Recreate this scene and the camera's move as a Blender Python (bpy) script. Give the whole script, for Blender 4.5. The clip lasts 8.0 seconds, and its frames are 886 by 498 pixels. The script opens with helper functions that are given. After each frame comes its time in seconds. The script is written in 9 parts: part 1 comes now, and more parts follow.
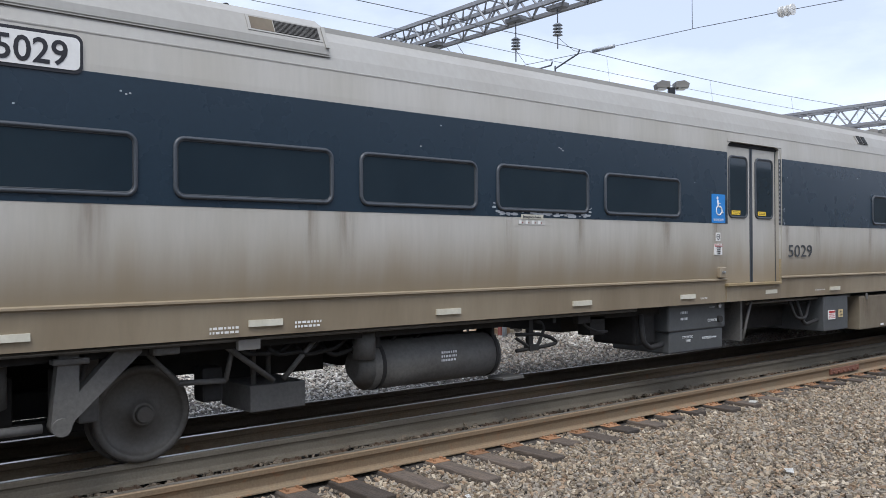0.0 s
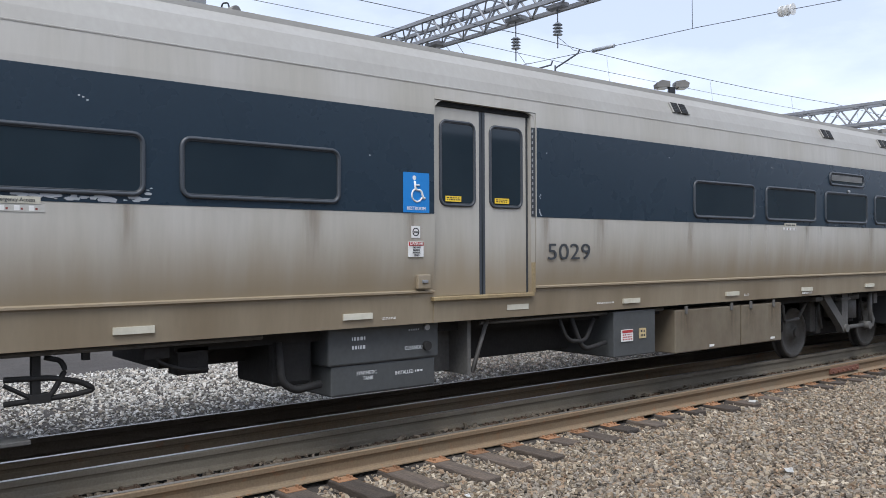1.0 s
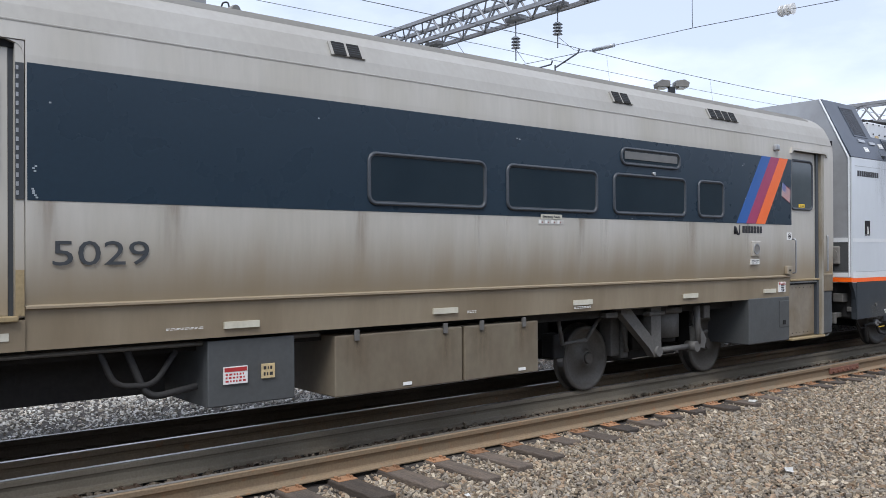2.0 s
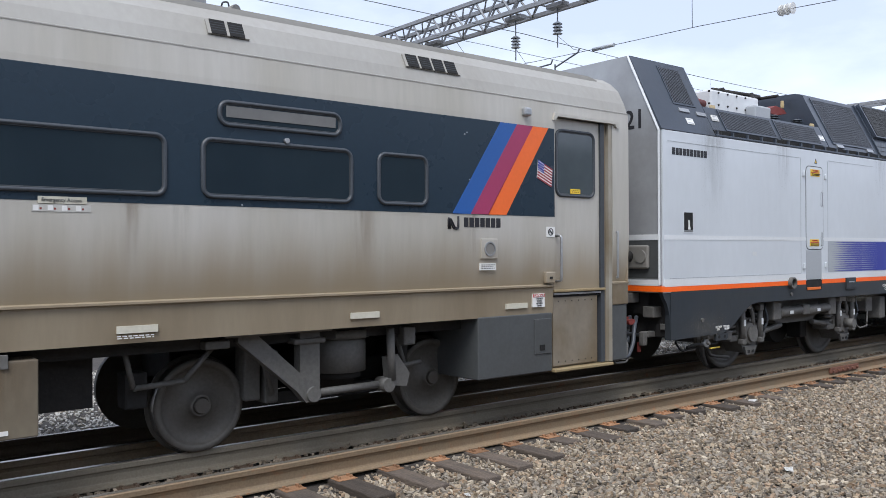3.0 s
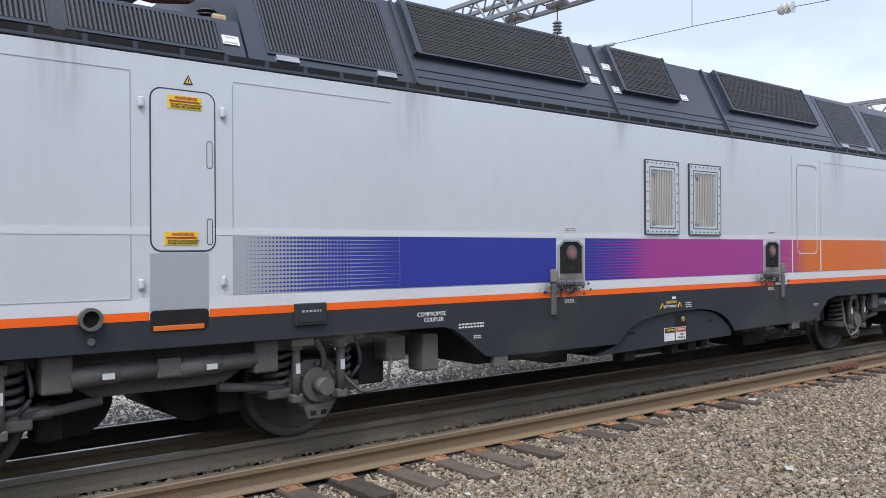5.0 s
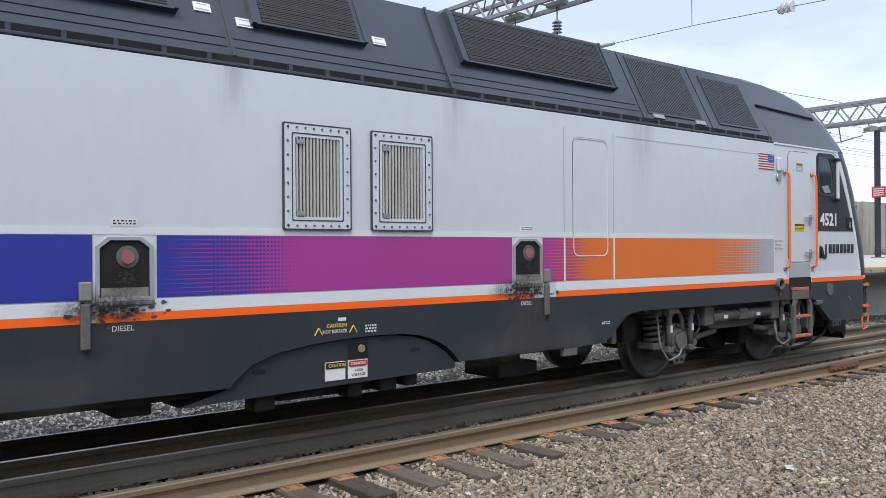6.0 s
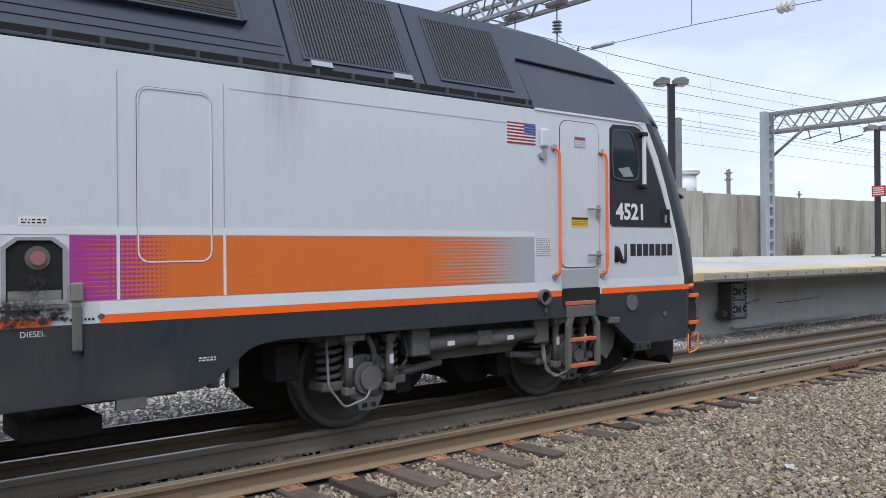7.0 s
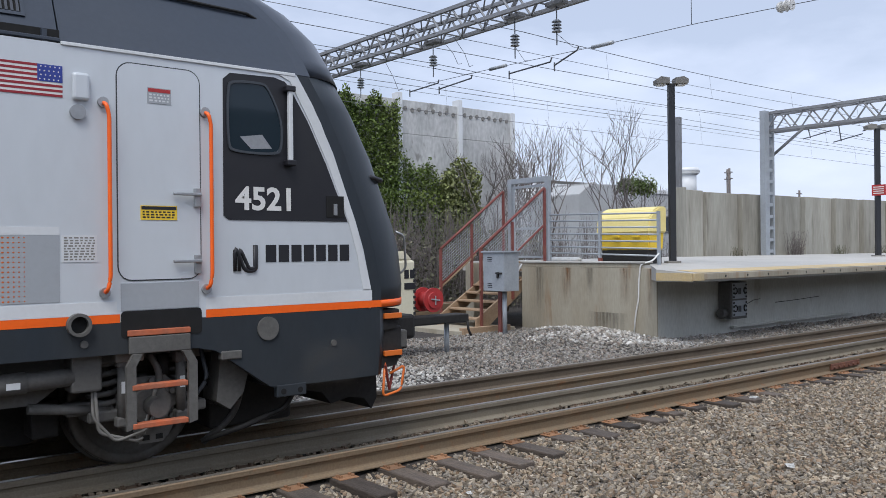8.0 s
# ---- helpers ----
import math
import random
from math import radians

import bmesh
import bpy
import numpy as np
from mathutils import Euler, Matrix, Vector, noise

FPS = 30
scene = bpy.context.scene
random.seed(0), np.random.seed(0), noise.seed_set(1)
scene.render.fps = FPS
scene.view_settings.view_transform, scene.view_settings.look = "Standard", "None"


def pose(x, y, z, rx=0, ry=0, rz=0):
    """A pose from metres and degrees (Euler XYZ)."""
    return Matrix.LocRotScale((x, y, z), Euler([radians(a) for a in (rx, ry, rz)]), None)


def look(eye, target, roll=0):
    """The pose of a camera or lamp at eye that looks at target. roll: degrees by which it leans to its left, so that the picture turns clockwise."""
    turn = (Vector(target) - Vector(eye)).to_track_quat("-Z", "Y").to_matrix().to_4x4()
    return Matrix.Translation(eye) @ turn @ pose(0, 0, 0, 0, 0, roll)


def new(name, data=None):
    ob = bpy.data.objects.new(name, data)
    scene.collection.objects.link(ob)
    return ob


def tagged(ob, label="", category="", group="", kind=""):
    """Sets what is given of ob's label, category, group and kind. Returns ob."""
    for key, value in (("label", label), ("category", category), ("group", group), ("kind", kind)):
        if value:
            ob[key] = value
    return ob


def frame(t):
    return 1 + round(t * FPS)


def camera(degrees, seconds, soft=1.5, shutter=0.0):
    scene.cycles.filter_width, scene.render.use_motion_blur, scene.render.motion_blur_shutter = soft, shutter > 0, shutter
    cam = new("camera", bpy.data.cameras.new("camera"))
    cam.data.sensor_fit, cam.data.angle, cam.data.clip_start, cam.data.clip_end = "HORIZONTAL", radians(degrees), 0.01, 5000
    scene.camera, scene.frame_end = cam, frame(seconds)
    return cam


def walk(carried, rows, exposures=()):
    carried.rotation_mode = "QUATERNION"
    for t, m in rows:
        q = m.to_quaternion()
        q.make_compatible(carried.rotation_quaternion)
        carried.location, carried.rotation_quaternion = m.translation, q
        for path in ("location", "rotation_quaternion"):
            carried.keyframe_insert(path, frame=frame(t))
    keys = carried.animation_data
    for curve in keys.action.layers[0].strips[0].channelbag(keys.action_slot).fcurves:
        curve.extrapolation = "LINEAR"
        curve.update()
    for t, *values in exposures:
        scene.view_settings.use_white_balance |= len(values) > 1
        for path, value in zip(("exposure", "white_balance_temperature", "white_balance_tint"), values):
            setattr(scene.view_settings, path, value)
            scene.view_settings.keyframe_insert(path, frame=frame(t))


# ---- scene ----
EYE = (0.0, 0.0, 1.731)


def aim(yaw, pitch, roll):
    """The standing camera's pose: yaw to the right of the perpendicular to the track, in degrees."""
    a, b = radians(yaw), radians(pitch)
    way = Vector((math.sin(a) * math.cos(b), math.cos(a) * math.cos(b), math.sin(b)))
    return look(EYE, Vector(EYE) + way, roll)


cam = camera(55.19, 8.0, soft=0.8)
walk(cam, [
    (0.0, aim(39.216, 0.267, -0.292)),
    (1.0, aim(39.223, 0.234, -0.261)),
    (2.0, aim(39.228, 0.203, -0.249)),
    (3.0, aim(39.231, 0.175, -0.256)),
    (4.0, aim(39.231, 0.15, -0.282)),
    (5.0, aim(39.229, 0.128, -0.327)),
    (6.0, aim(39.225, 0.108, -0.39)),
    (7.0, aim(39.219, 0.091, -0.473)),
    (8.0, aim(39.21, 0.077, -0.575)),
], exposures=[(0.0, 0.19, 6050, 11), (3.0, 0.24, 6050, 11), (4.4, 0.12, 6080, 11), (5.0, 0.22, 6080, 11), (6.5, 0.18, 6050, 11), (7.3, 0.0, 6020, 11), (8.0, -0.13, 6000, 11)])

# the train: its offset along the track (metres) at even steps of half a second
TRAIN = [-0.000, -2.518, -5.037, -7.555, -10.071, -12.585, -15.094, -17.597, -20.094, -22.583, -25.064, -27.534, -29.992, -32.438, -34.871, -37.288, -39.689]

# ---- light: a bright, veiled sky with a soft sun behind the camera's shoulder ----
world = bpy.data.worlds.new("sky")
scene.world = world
world.use_nodes = True
wn, wl = world.node_tree.nodes, world.node_tree.links
wn.clear()
sky = wn.new("ShaderNodeTexSky")
sky.sky_type, sky.sun_disc = "NISHITA", False
sky.sun_elevation, sky.sun_rotation = radians(57), radians(234)
sky.dust_density, sky.altitude = 2.0, 10
coord = wn.new("ShaderNodeTexCoord")
stretch = wn.new("ShaderNodeMapping")
stretch.inputs["Scale"].default_value = (1.0, 1.0, 2.6)
clouds = wn.new("ShaderNodeTexNoise")
clouds.inputs["Scale"].default_value, clouds.inputs["Detail"].default_value, clouds.inputs["Roughness"].default_value = 2.6, 7, 0.52
veil = wn.new("ShaderNodeMapRange")
veil.inputs["From Min"].default_value, veil.inputs["From Max"].default_value = 0.36, 0.60
veil.inputs["To Min"].default_value, veil.inputs["To Max"].default_value = 0.55, 0.98
mix = wn.new("ShaderNodeMix")
mix.data_type = "RGBA"
mix.inputs[7].default_value = (9.9, 10.5, 12.0, 1)
back = wn.new("ShaderNodeBackground")
back.inputs["Strength"].default_value = 0.100
wout = wn.new("ShaderNodeOutputWorld")
wl.new(coord.outputs["Generated"], stretch.inputs["Vector"])
wl.new(stretch.outputs["Vector"], clouds.inputs["Vector"])
wl.new(clouds.outputs["Fac"], veil.inputs["Value"])
wl.new(veil.outputs["Result"], mix.inputs["Factor"])
wl.new(sky.outputs["Color"], mix.inputs[6])
wl.new(mix.outputs[2], back.inputs["Color"])
wl.new(back.outputs["Background"], wout.inputs["Surface"])
sun = new("sun", bpy.data.lights.new("sun", "SUN"))
sun.data.energy, sun.data.angle, sun.data.color = 2.75, radians(30), (1.0, 0.95, 0.87)
sun.matrix_world = look((-29, -26, 60), (0, 0, 0))


# ---- materials ----
def rgb(c):
    return (*c, 1) if len(c) == 3 else c


def surface(name, base, rough=0.6, metal=0.0, second=None, scale=1.5, amount=0.6, fine=30.0, grain=0.12, bump=0.15,
            stretch=(1, 1, 1), spec=0.5, hues=None, spots=None, spot_scale=6.0, spot_level=0.62, island=0.0, piece=0.0, coat=0.0):
    """A worn surface: base and second colour in large patches, fine grain, relief, and spots of dirt or rust."""
    m = bpy.data.materials.new(name)
    m.use_nodes = True
    n, l = m.node_tree.nodes, m.node_tree.links
    p = n["Principled BSDF"]
    p.inputs["Metallic"].default_value = metal
    p.inputs["Specular IOR Level"].default_value = spec
    p.inputs["Coat Weight"].default_value = coat
    tc, mp = n.new("ShaderNodeTexCoord"), n.new("ShaderNodeMapping")
    mp.inputs["Scale"].default_value = stretch
    l.new(tc.outputs["Object"], mp.inputs["Vector"])

    def tex(s, detail=5):
        t = n.new("ShaderNodeTexNoise")
        t.inputs["Scale"].default_value, t.inputs["Detail"].default_value = s, detail
        l.new(mp.outputs["Vector"], t.inputs["Vector"])
        return t.outputs["Fac"]

    def blend(fac, a, b):
        x = n.new("ShaderNodeMix")
        x.data_type = "RGBA"
        l.new(fac, x.inputs["Factor"])
        for slot, v in ((6, a), (7, b)):
            if isinstance(v, tuple):
                x.inputs[slot].default_value = rgb(v)
            else:
                l.new(v, x.inputs[slot])
        return x.outputs[2]

    def ramp(fac, lo, hi, top=1.0):
        r = n.new("ShaderNodeMapRange")
        r.inputs["From Min"].default_value, r.inputs["From Max"].default_value, r.inputs["To Max"].default_value = lo, hi, top
        l.new(fac, r.inputs["Value"])
        return r.outputs["Result"]

    second = second or tuple(v * 0.7 for v in base[:3])
    colour = blend(ramp(tex(scale), 0.35, 0.68, amount), base, second)
    if hues:
        pick = n.new("ShaderNodeValToRGB")
        pick.color_ramp.interpolation = "CONSTANT"
        for k, h in enumerate(hues):
            e = pick.color_ramp.elements[k] if k < 2 else pick.color_ramp.elements.new(k / len(hues))
            e.position, e.color = k / len(hues), rgb(h)
        l.new(n.new("ShaderNodeNewGeometry").outputs["Random Per Island"], pick.inputs["Fac"])
        half = n.new("ShaderNodeMix")
        half.data_type = "RGBA"
        half.inputs["Factor"].default_value = 0.75
        l.new(colour, half.inputs[6])
        l.new(pick.outputs["Color"], half.inputs[7])
        colour = half.outputs[2]
    if spots:
        colour = blend(ramp(tex(spot_scale, 8), spot_level, spot_level + 0.08, 0.85), colour, spots)
    g = tex(fine, 3)
    hsv = n.new("ShaderNodeHueSaturation")
    value = ramp(g, 0.2, 0.8)
    mul = n.new("ShaderNodeMath")
    mul.operation, mul.inputs[1].default_value = "MULTIPLY_ADD", 2 * grain
    mul.inputs[2].default_value = 1 - grain
    l.new(value, mul.inputs[0])
    out = mul.outputs[0]
    for kind, level in (("island", island), ("piece", piece)):
        if level:
            src = n.new("ShaderNodeNewGeometry").outputs["Random Per Island"] if kind == "island" else n.new("ShaderNodeObjectInfo").outputs["Random"]
            k = n.new("ShaderNodeMath")
            k.operation, k.inputs[1].default_value, k.inputs[2].default_value = "MULTIPLY_ADD", 2 * level, 1 - level
            l.new(src, k.inputs[0])
            j = n.new("ShaderNodeMath")
            j.operation = "MULTIPLY"
            l.new(out, j.inputs[0])
            l.new(k.outputs[0], j.inputs[1])
            out = j.outputs[0]
    l.new(out, hsv.inputs["Value"])
    l.new(colour, hsv.inputs["Color"])
    l.new(hsv.outputs["Color"], p.inputs["Base Color"])
    rr = n.new("ShaderNodeMapRange")
    rr.inputs["To Min"].default_value, rr.inputs["To Max"].default_value = rough * 0.8, min(1, rough * 1.2)
    l.new(tex(scale * 4), rr.inputs["Value"])
    l.new(rr.outputs["Result"], p.inputs["Roughness"])
    if bump:
        b = n.new("ShaderNodeBump")
        b.inputs["Strength"].default_value, b.inputs["Distance"].default_value = bump, 0.01
        l.new(g, b.inputs["Height"])
        l.new(b.outputs["Normal"], p.inputs["Normal"])
    return m


M = {}
# Ground sheet kept dark: the shade between loose stones is put into it
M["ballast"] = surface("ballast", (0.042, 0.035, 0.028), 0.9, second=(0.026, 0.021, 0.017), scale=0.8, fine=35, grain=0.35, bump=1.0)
M["stone"] = surface("stone", (0.285, 0.245, 0.195), 0.85, second=(0.205, 0.152, 0.108), scale=7.0, fine=60, grain=0.25, bump=0.4, island=0.12,
                     hues=((0.30, 0.245, 0.17), (0.135, 0.098, 0.066), (0.225, 0.205, 0.17), (0.31, 0.235, 0.15), (0.185, 0.162, 0.13), (0.26, 0.175, 0.105), (0.20, 0.175, 0.138), (0.42, 0.36, 0.27), (0.25, 0.205, 0.14), (0.15, 0.128, 0.10)))
M["stone_grey"] = surface("stone_grey", (0.36, 0.345, 0.315), 0.85, second=(0.27, 0.225, 0.185), scale=2.0, fine=60, grain=0.2, bump=0.4, island=0.12,
                          hues=((0.28, 0.265, 0.235), (0.18, 0.165, 0.145), (0.24, 0.23, 0.21), (0.30, 0.265, 0.21), (0.24, 0.18, 0.135), (0.34, 0.325, 0.295)))
M["stone_pale"] = surface("stone_pale", (0.52, 0.51, 0.48), 0.85, second=(0.40, 0.37, 0.32), scale=2.0, fine=60, grain=0.2, bump=0.4, island=0.12,
                          hues=((0.55, 0.54, 0.51), (0.36, 0.34, 0.30), (0.48, 0.47, 0.44), (0.60, 0.58, 0.54), (0.42, 0.37, 0.31)))
M["rail_rust"] = surface("rail_rust", (0.165, 0.125, 0.078), 0.75, second=(0.20, 0.13, 0.07), scale=2.5, fine=50, grain=0.2, bump=0.3, spots=(0.22, 0.11, 0.05), spot_scale=8)
M["rail_dark"] = surface("rail_dark", (0.125, 0.098, 0.068), 0.7, second=(0.085, 0.065, 0.046), scale=1.6, fine=50, grain=0.2, bump=0.3, spots=(0.16, 0.09, 0.045), spot_scale=3, spot_level=0.66)
# Running rail: dusty sides, lightened further to offset the train's shade
M["rail_dust"] = surface("rail_dust", (0.195, 0.170, 0.125), 0.8, second=(0.14, 0.115, 0.08), scale=1.6, fine=50, grain=0.15, bump=0.2, spots=(0.17, 0.10, 0.055), spot_scale=3, spot_level=0.66)
M["stone_dust"] = surface("stone_dust", (0.20, 0.165, 0.12), 0.9, second=(0.14, 0.105, 0.07), scale=7.0, fine=60, grain=0.25, bump=0.4, island=0.3)
M["rail_top"] = surface("rail_top", (0.20, 0.18, 0.15), 0.42, 0.5, second=(0.16, 0.14, 0.11), scale=6, fine=90, grain=0.1, bump=0.06, stretch=(0.2, 1, 1))
M["rail_worn"] = surface("rail_worn", (0.34, 0.325, 0.31), 0.36, 0.85, second=(0.25, 0.225, 0.195), scale=6, fine=90, grain=0.1, bump=0.05, stretch=(0.2, 1, 1))
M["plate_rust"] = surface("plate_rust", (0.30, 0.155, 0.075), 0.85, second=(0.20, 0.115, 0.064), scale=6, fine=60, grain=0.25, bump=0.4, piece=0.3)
M["bar_rust"] = surface("bar_rust", (0.125, 0.05, 0.034), 0.85, second=(0.19, 0.085, 0.045), scale=7, fine=60, grain=0.25, bump=0.4)
M["grime"] = surface("grime", (0.36, 0.34, 0.29), 0.5, 0.2, second=(0.19, 0.145, 0.082), scale=1.25, amount=0.95, fine=12, grain=0.08, bump=0.04, stretch=(1.1, 1, 0.75))
M["grime_low"] = surface("grime_low", (0.225, 0.195, 0.15), 0.5, 0.2, second=(0.15, 0.108, 0.056), scale=1.6, amount=0.95, fine=14, grain=0.10, bump=0.05, stretch=(1.1, 1, 0.8))
M["cable_grey"] = surface("cable_grey", (0.20, 0.195, 0.18), 0.6, second=(0.13, 0.12, 0.105), scale=6, grain=0.1, bump=0.03)
# Darker, less orange tie plates for all rails but the nearest
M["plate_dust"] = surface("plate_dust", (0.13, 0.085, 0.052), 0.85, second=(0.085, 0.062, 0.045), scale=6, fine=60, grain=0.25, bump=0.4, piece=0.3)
M["tie_wood"] = surface("tie_wood", (0.10, 0.078, 0.060), 0.85, second=(0.042, 0.036, 0.032), scale=5, fine=28, grain=0.35, bump=0.7, stretch=(3, 0.5, 3), piece=0.4)
M["concrete"] = surface("concrete", (0.37, 0.34, 0.265), 0.85, second=(0.29, 0.25, 0.18), scale=1.6, amount=0.8, fine=25, grain=0.12, bump=0.3, stretch=(1, 1, 0.22), spots=(0.27, 0.185, 0.11), spot_scale=2.4, spot_level=0.6)
M["concrete_grey"] = surface("concrete_grey", (0.57, 0.575, 0.53), 0.85, second=(0.46, 0.455, 0.40), scale=1.1, fine=25, grain=0.12, bump=0.3, stretch=(1, 1, 0.3), spots=(0.33, 0.30, 0.24), spot_scale=1.8, spot_level=0.64)
M["concrete_wall"] = surface("concrete_wall", (0.335, 0.325, 0.28), 0.88, second=(0.20, 0.185, 0.15), scale=1.5, amount=0.85, fine=14, grain=0.16, bump=0.4, stretch=(1, 1, 0.14), piece=0.13, spots=(0.16, 0.145, 0.115), spot_scale=3.0, spot_level=0.62)
M["platform_top"] = surface("platform_top", (0.44, 0.43, 0.40), 0.85, second=(0.35, 0.34, 0.31), scale=0.6, fine=30, grain=0.08)
M["tactile"] = surface("tactile", (0.52, 0.40, 0.20), 0.8, second=(0.42, 0.36, 0.26), scale=2.0, fine=30, grain=0.15)
M["silver_low"] = surface("silver_low", (0.265, 0.220, 0.152), 0.6, 0.15, second=(0.185, 0.143, 0.09), scale=1.0, amount=0.8, fine=16, grain=0.07, bump=0.05, stretch=(1.5, 1, 0.3))
M["roof_grey"] = surface("roof_grey", (0.335, 0.326, 0.30), 0.55, 0.1, second=(0.27, 0.256, 0.225), scale=0.8, fine=18, grain=0.06, bump=0.05, stretch=(1, 1, 0.5))
M["navy"] = surface("navy", (0.017, 0.031, 0.047), 0.28, second=(0.020, 0.035, 0.052), spec=0.30, scale=0.7, fine=25, grain=0.08, bump=0.02, spots=(0.05, 0.055, 0.06), spot_scale=9, spot_level=0.76)
M["glass_dark"] = surface("glass_dark", (0.014, 0.024, 0.034), 0.05, second=(0.022, 0.034, 0.044), scale=1.2, fine=6, grain=0.04, bump=0.0, spec=0.34)
M["rubber"] = surface("rubber", (0.046, 0.054, 0.064), 0.42, second=(0.052, 0.058, 0.066), scale=3, fine=40, grain=0.15, bump=0.1)
M["frame_dark"] = surface("frame_dark", (0.045, 0.05, 0.055), 0.45, second=(0.03, 0.034, 0.038), scale=3, fine=40, grain=0.1, bump=0.05)
M["under_grey"] = surface("under_grey", (0.112, 0.109, 0.101), 0.65, second=(0.073, 0.069, 0.062), scale=2.5, fine=30, grain=0.2, bump=0.2)
# Near-black copy of under_grey: shade under the train painted in; also black hoses
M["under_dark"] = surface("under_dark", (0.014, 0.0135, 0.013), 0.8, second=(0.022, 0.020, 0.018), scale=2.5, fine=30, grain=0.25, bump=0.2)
M["box_grey"] = surface("box_grey", (0.066, 0.071, 0.073), 0.55, second=(0.052, 0.053, 0.051), scale=1.5, fine=25, grain=0.1, bump=0.08)
# End door pane: the sky's reflection is put into its pale colour
M["glass_light"] = surface("glass_light", (0.055, 0.070, 0.080), 0.10, second=(0.08, 0.095, 0.105), scale=1.5, fine=6, grain=0.04, bump=0.0, spec=0.6)
M["red_dark"] = surface("red_dark", (0.20, 0.035, 0.028), 0.55, second=(0.13, 0.03, 0.026), scale=4, fine=25, grain=0.1, bump=0.05)
M["soot"] = surface("soot", (0.05, 0.048, 0.045), 0.8, second=(0.11, 0.108, 0.10), scale=6, fine=30, grain=0.3, bump=0.05)
M["cap_pink"] = surface("cap_pink", (0.30, 0.12, 0.12), 0.6, scale=5, grain=0.1, bump=0.02)
M["box_tan"] = surface("box_tan", (0.165, 0.142, 0.100), 0.65, second=(0.112, 0.085, 0.056), scale=1.3, amount=0.9, fine=18, grain=0.1, bump=0.06, stretch=(1, 1, 0.6))
M["wheel"] = surface("wheel", (0.108, 0.101, 0.088), 0.6, 0.2, second=(0.078, 0.068, 0.056), scale=5, fine=35, grain=0.18, bump=0.15)
M["tread"] = surface("tread", (0.30, 0.29, 0.28), 0.3, 0.9, second=(0.2, 0.19, 0.18), scale=8, fine=60, grain=0.1, bump=0.03)
M["loco"] = surface("loco", (0.61, 0.643, 0.672), 0.32, 0.1, second=(0.55, 0.578, 0.602), scale=0.5, fine=9, grain=0.03, bump=0.015, stretch=(1, 1, 0.4), coat=0.15)
# Grimy loco paint, darkened because the car shades the end wall
M["loco_end"] = surface("loco_end", (0.36, 0.375, 0.39), 0.4, 0.1, second=(0.21, 0.21, 0.21), scale=0.9, amount=0.7, fine=12, grain=0.06, bump=0.02)
M["loco_dark"] = surface("loco_dark", (0.027, 0.034, 0.042), 0.42, second=(0.042, 0.044, 0.045), scale=0.7, amount=0.7, fine=15, grain=0.08, bump=0.03, stretch=(1.6, 1, 0.5), spec=0.3)
M["loco_roof"] = surface("loco_roof", (0.032, 0.042, 0.060), 0.32, second=(0.046, 0.054, 0.068), scale=0.9, fine=20, grain=0.08, bump=0.05)
M["louvre"] = surface("louvre", (0.062, 0.068, 0.082), 0.5, 0.2, second=(0.045, 0.047, 0.053), scale=2, fine=30, grain=0.1, bump=0.05)
M["radiator"] = surface("radiator", (0.024, 0.0235, 0.0225), 0.6, second=(0.017, 0.0168, 0.0165), scale=1.6, fine=30, grain=0.2, bump=0.1)
# Holes, gaps and recess backs: their shade is put into a flat black
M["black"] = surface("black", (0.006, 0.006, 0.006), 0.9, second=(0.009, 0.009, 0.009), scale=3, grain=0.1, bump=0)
M["white"] = surface("white", (0.72, 0.72, 0.70), 0.5, second=(0.60, 0.59, 0.55), scale=2, fine=25, grain=0.05, bump=0.02)
M["white_line"] = surface("white_line", (0.66, 0.68, 0.69), 0.4, second=(0.58, 0.59, 0.59), scale=1.2, fine=25, grain=0.04, bump=0.01)
M["orange"] = surface("orange", (0.92, 0.135, 0.006), 0.4, second=(0.82, 0.12, 0.01), scale=1.2, fine=25, grain=0.05, bump=0.02)
M["orange_worn"] = surface("orange_worn", (0.52, 0.125, 0.045), 0.6, second=(0.30, 0.12, 0.07), scale=7, amount=0.8, fine=30, grain=0.15, bump=0.05)
M["orange_soft"] = surface("orange_soft", (0.66, 0.155, 0.022), 0.4, second=(0.60, 0.14, 0.022), scale=0.8, fine=25, grain=0.04, bump=0.01)
M["purple"] = surface("purple", (0.34, 0.042, 0.25), 0.4, second=(0.31, 0.038, 0.225), scale=0.8, fine=25, grain=0.04, bump=0.01)
M["blue"] = surface("blue", (0.028, 0.040, 0.30), 0.4, second=(0.024, 0.035, 0.26), scale=0.8, fine=25, grain=0.04, bump=0.01)
M["panel_grey"] = surface("panel_grey", (0.36, 0.38, 0.40), 0.4, second=(0.32, 0.34, 0.36), scale=0.8, fine=25, grain=0.04, bump=0.01)
M["stripe_blue"] = surface("stripe_blue", (0.02, 0.095, 0.33), 0.4, second=(0.018, 0.08, 0.28), scale=1, grain=0.04, bump=0.01)
M["stripe_red"] = surface("stripe_red", (0.32, 0.035, 0.105), 0.4, second=(0.28, 0.032, 0.09), scale=1, grain=0.04, bump=0.01)
M["stripe_orange"] = surface("stripe_orange", (0.80, 0.14, 0.02), 0.4, second=(0.70, 0.13, 0.02), scale=1, grain=0.04, bump=0.01)
M["sign_blue"] = surface("sign_blue", (0.015, 0.20, 0.56), 0.4, second=(0.014, 0.18, 0.50), scale=2, grain=0.03, bump=0)
M["yellow"] = surface("yellow", (0.80, 0.55, 0.03), 0.5, second=(0.72, 0.50, 0.05), scale=2, fine=25, grain=0.05, bump=0.02)
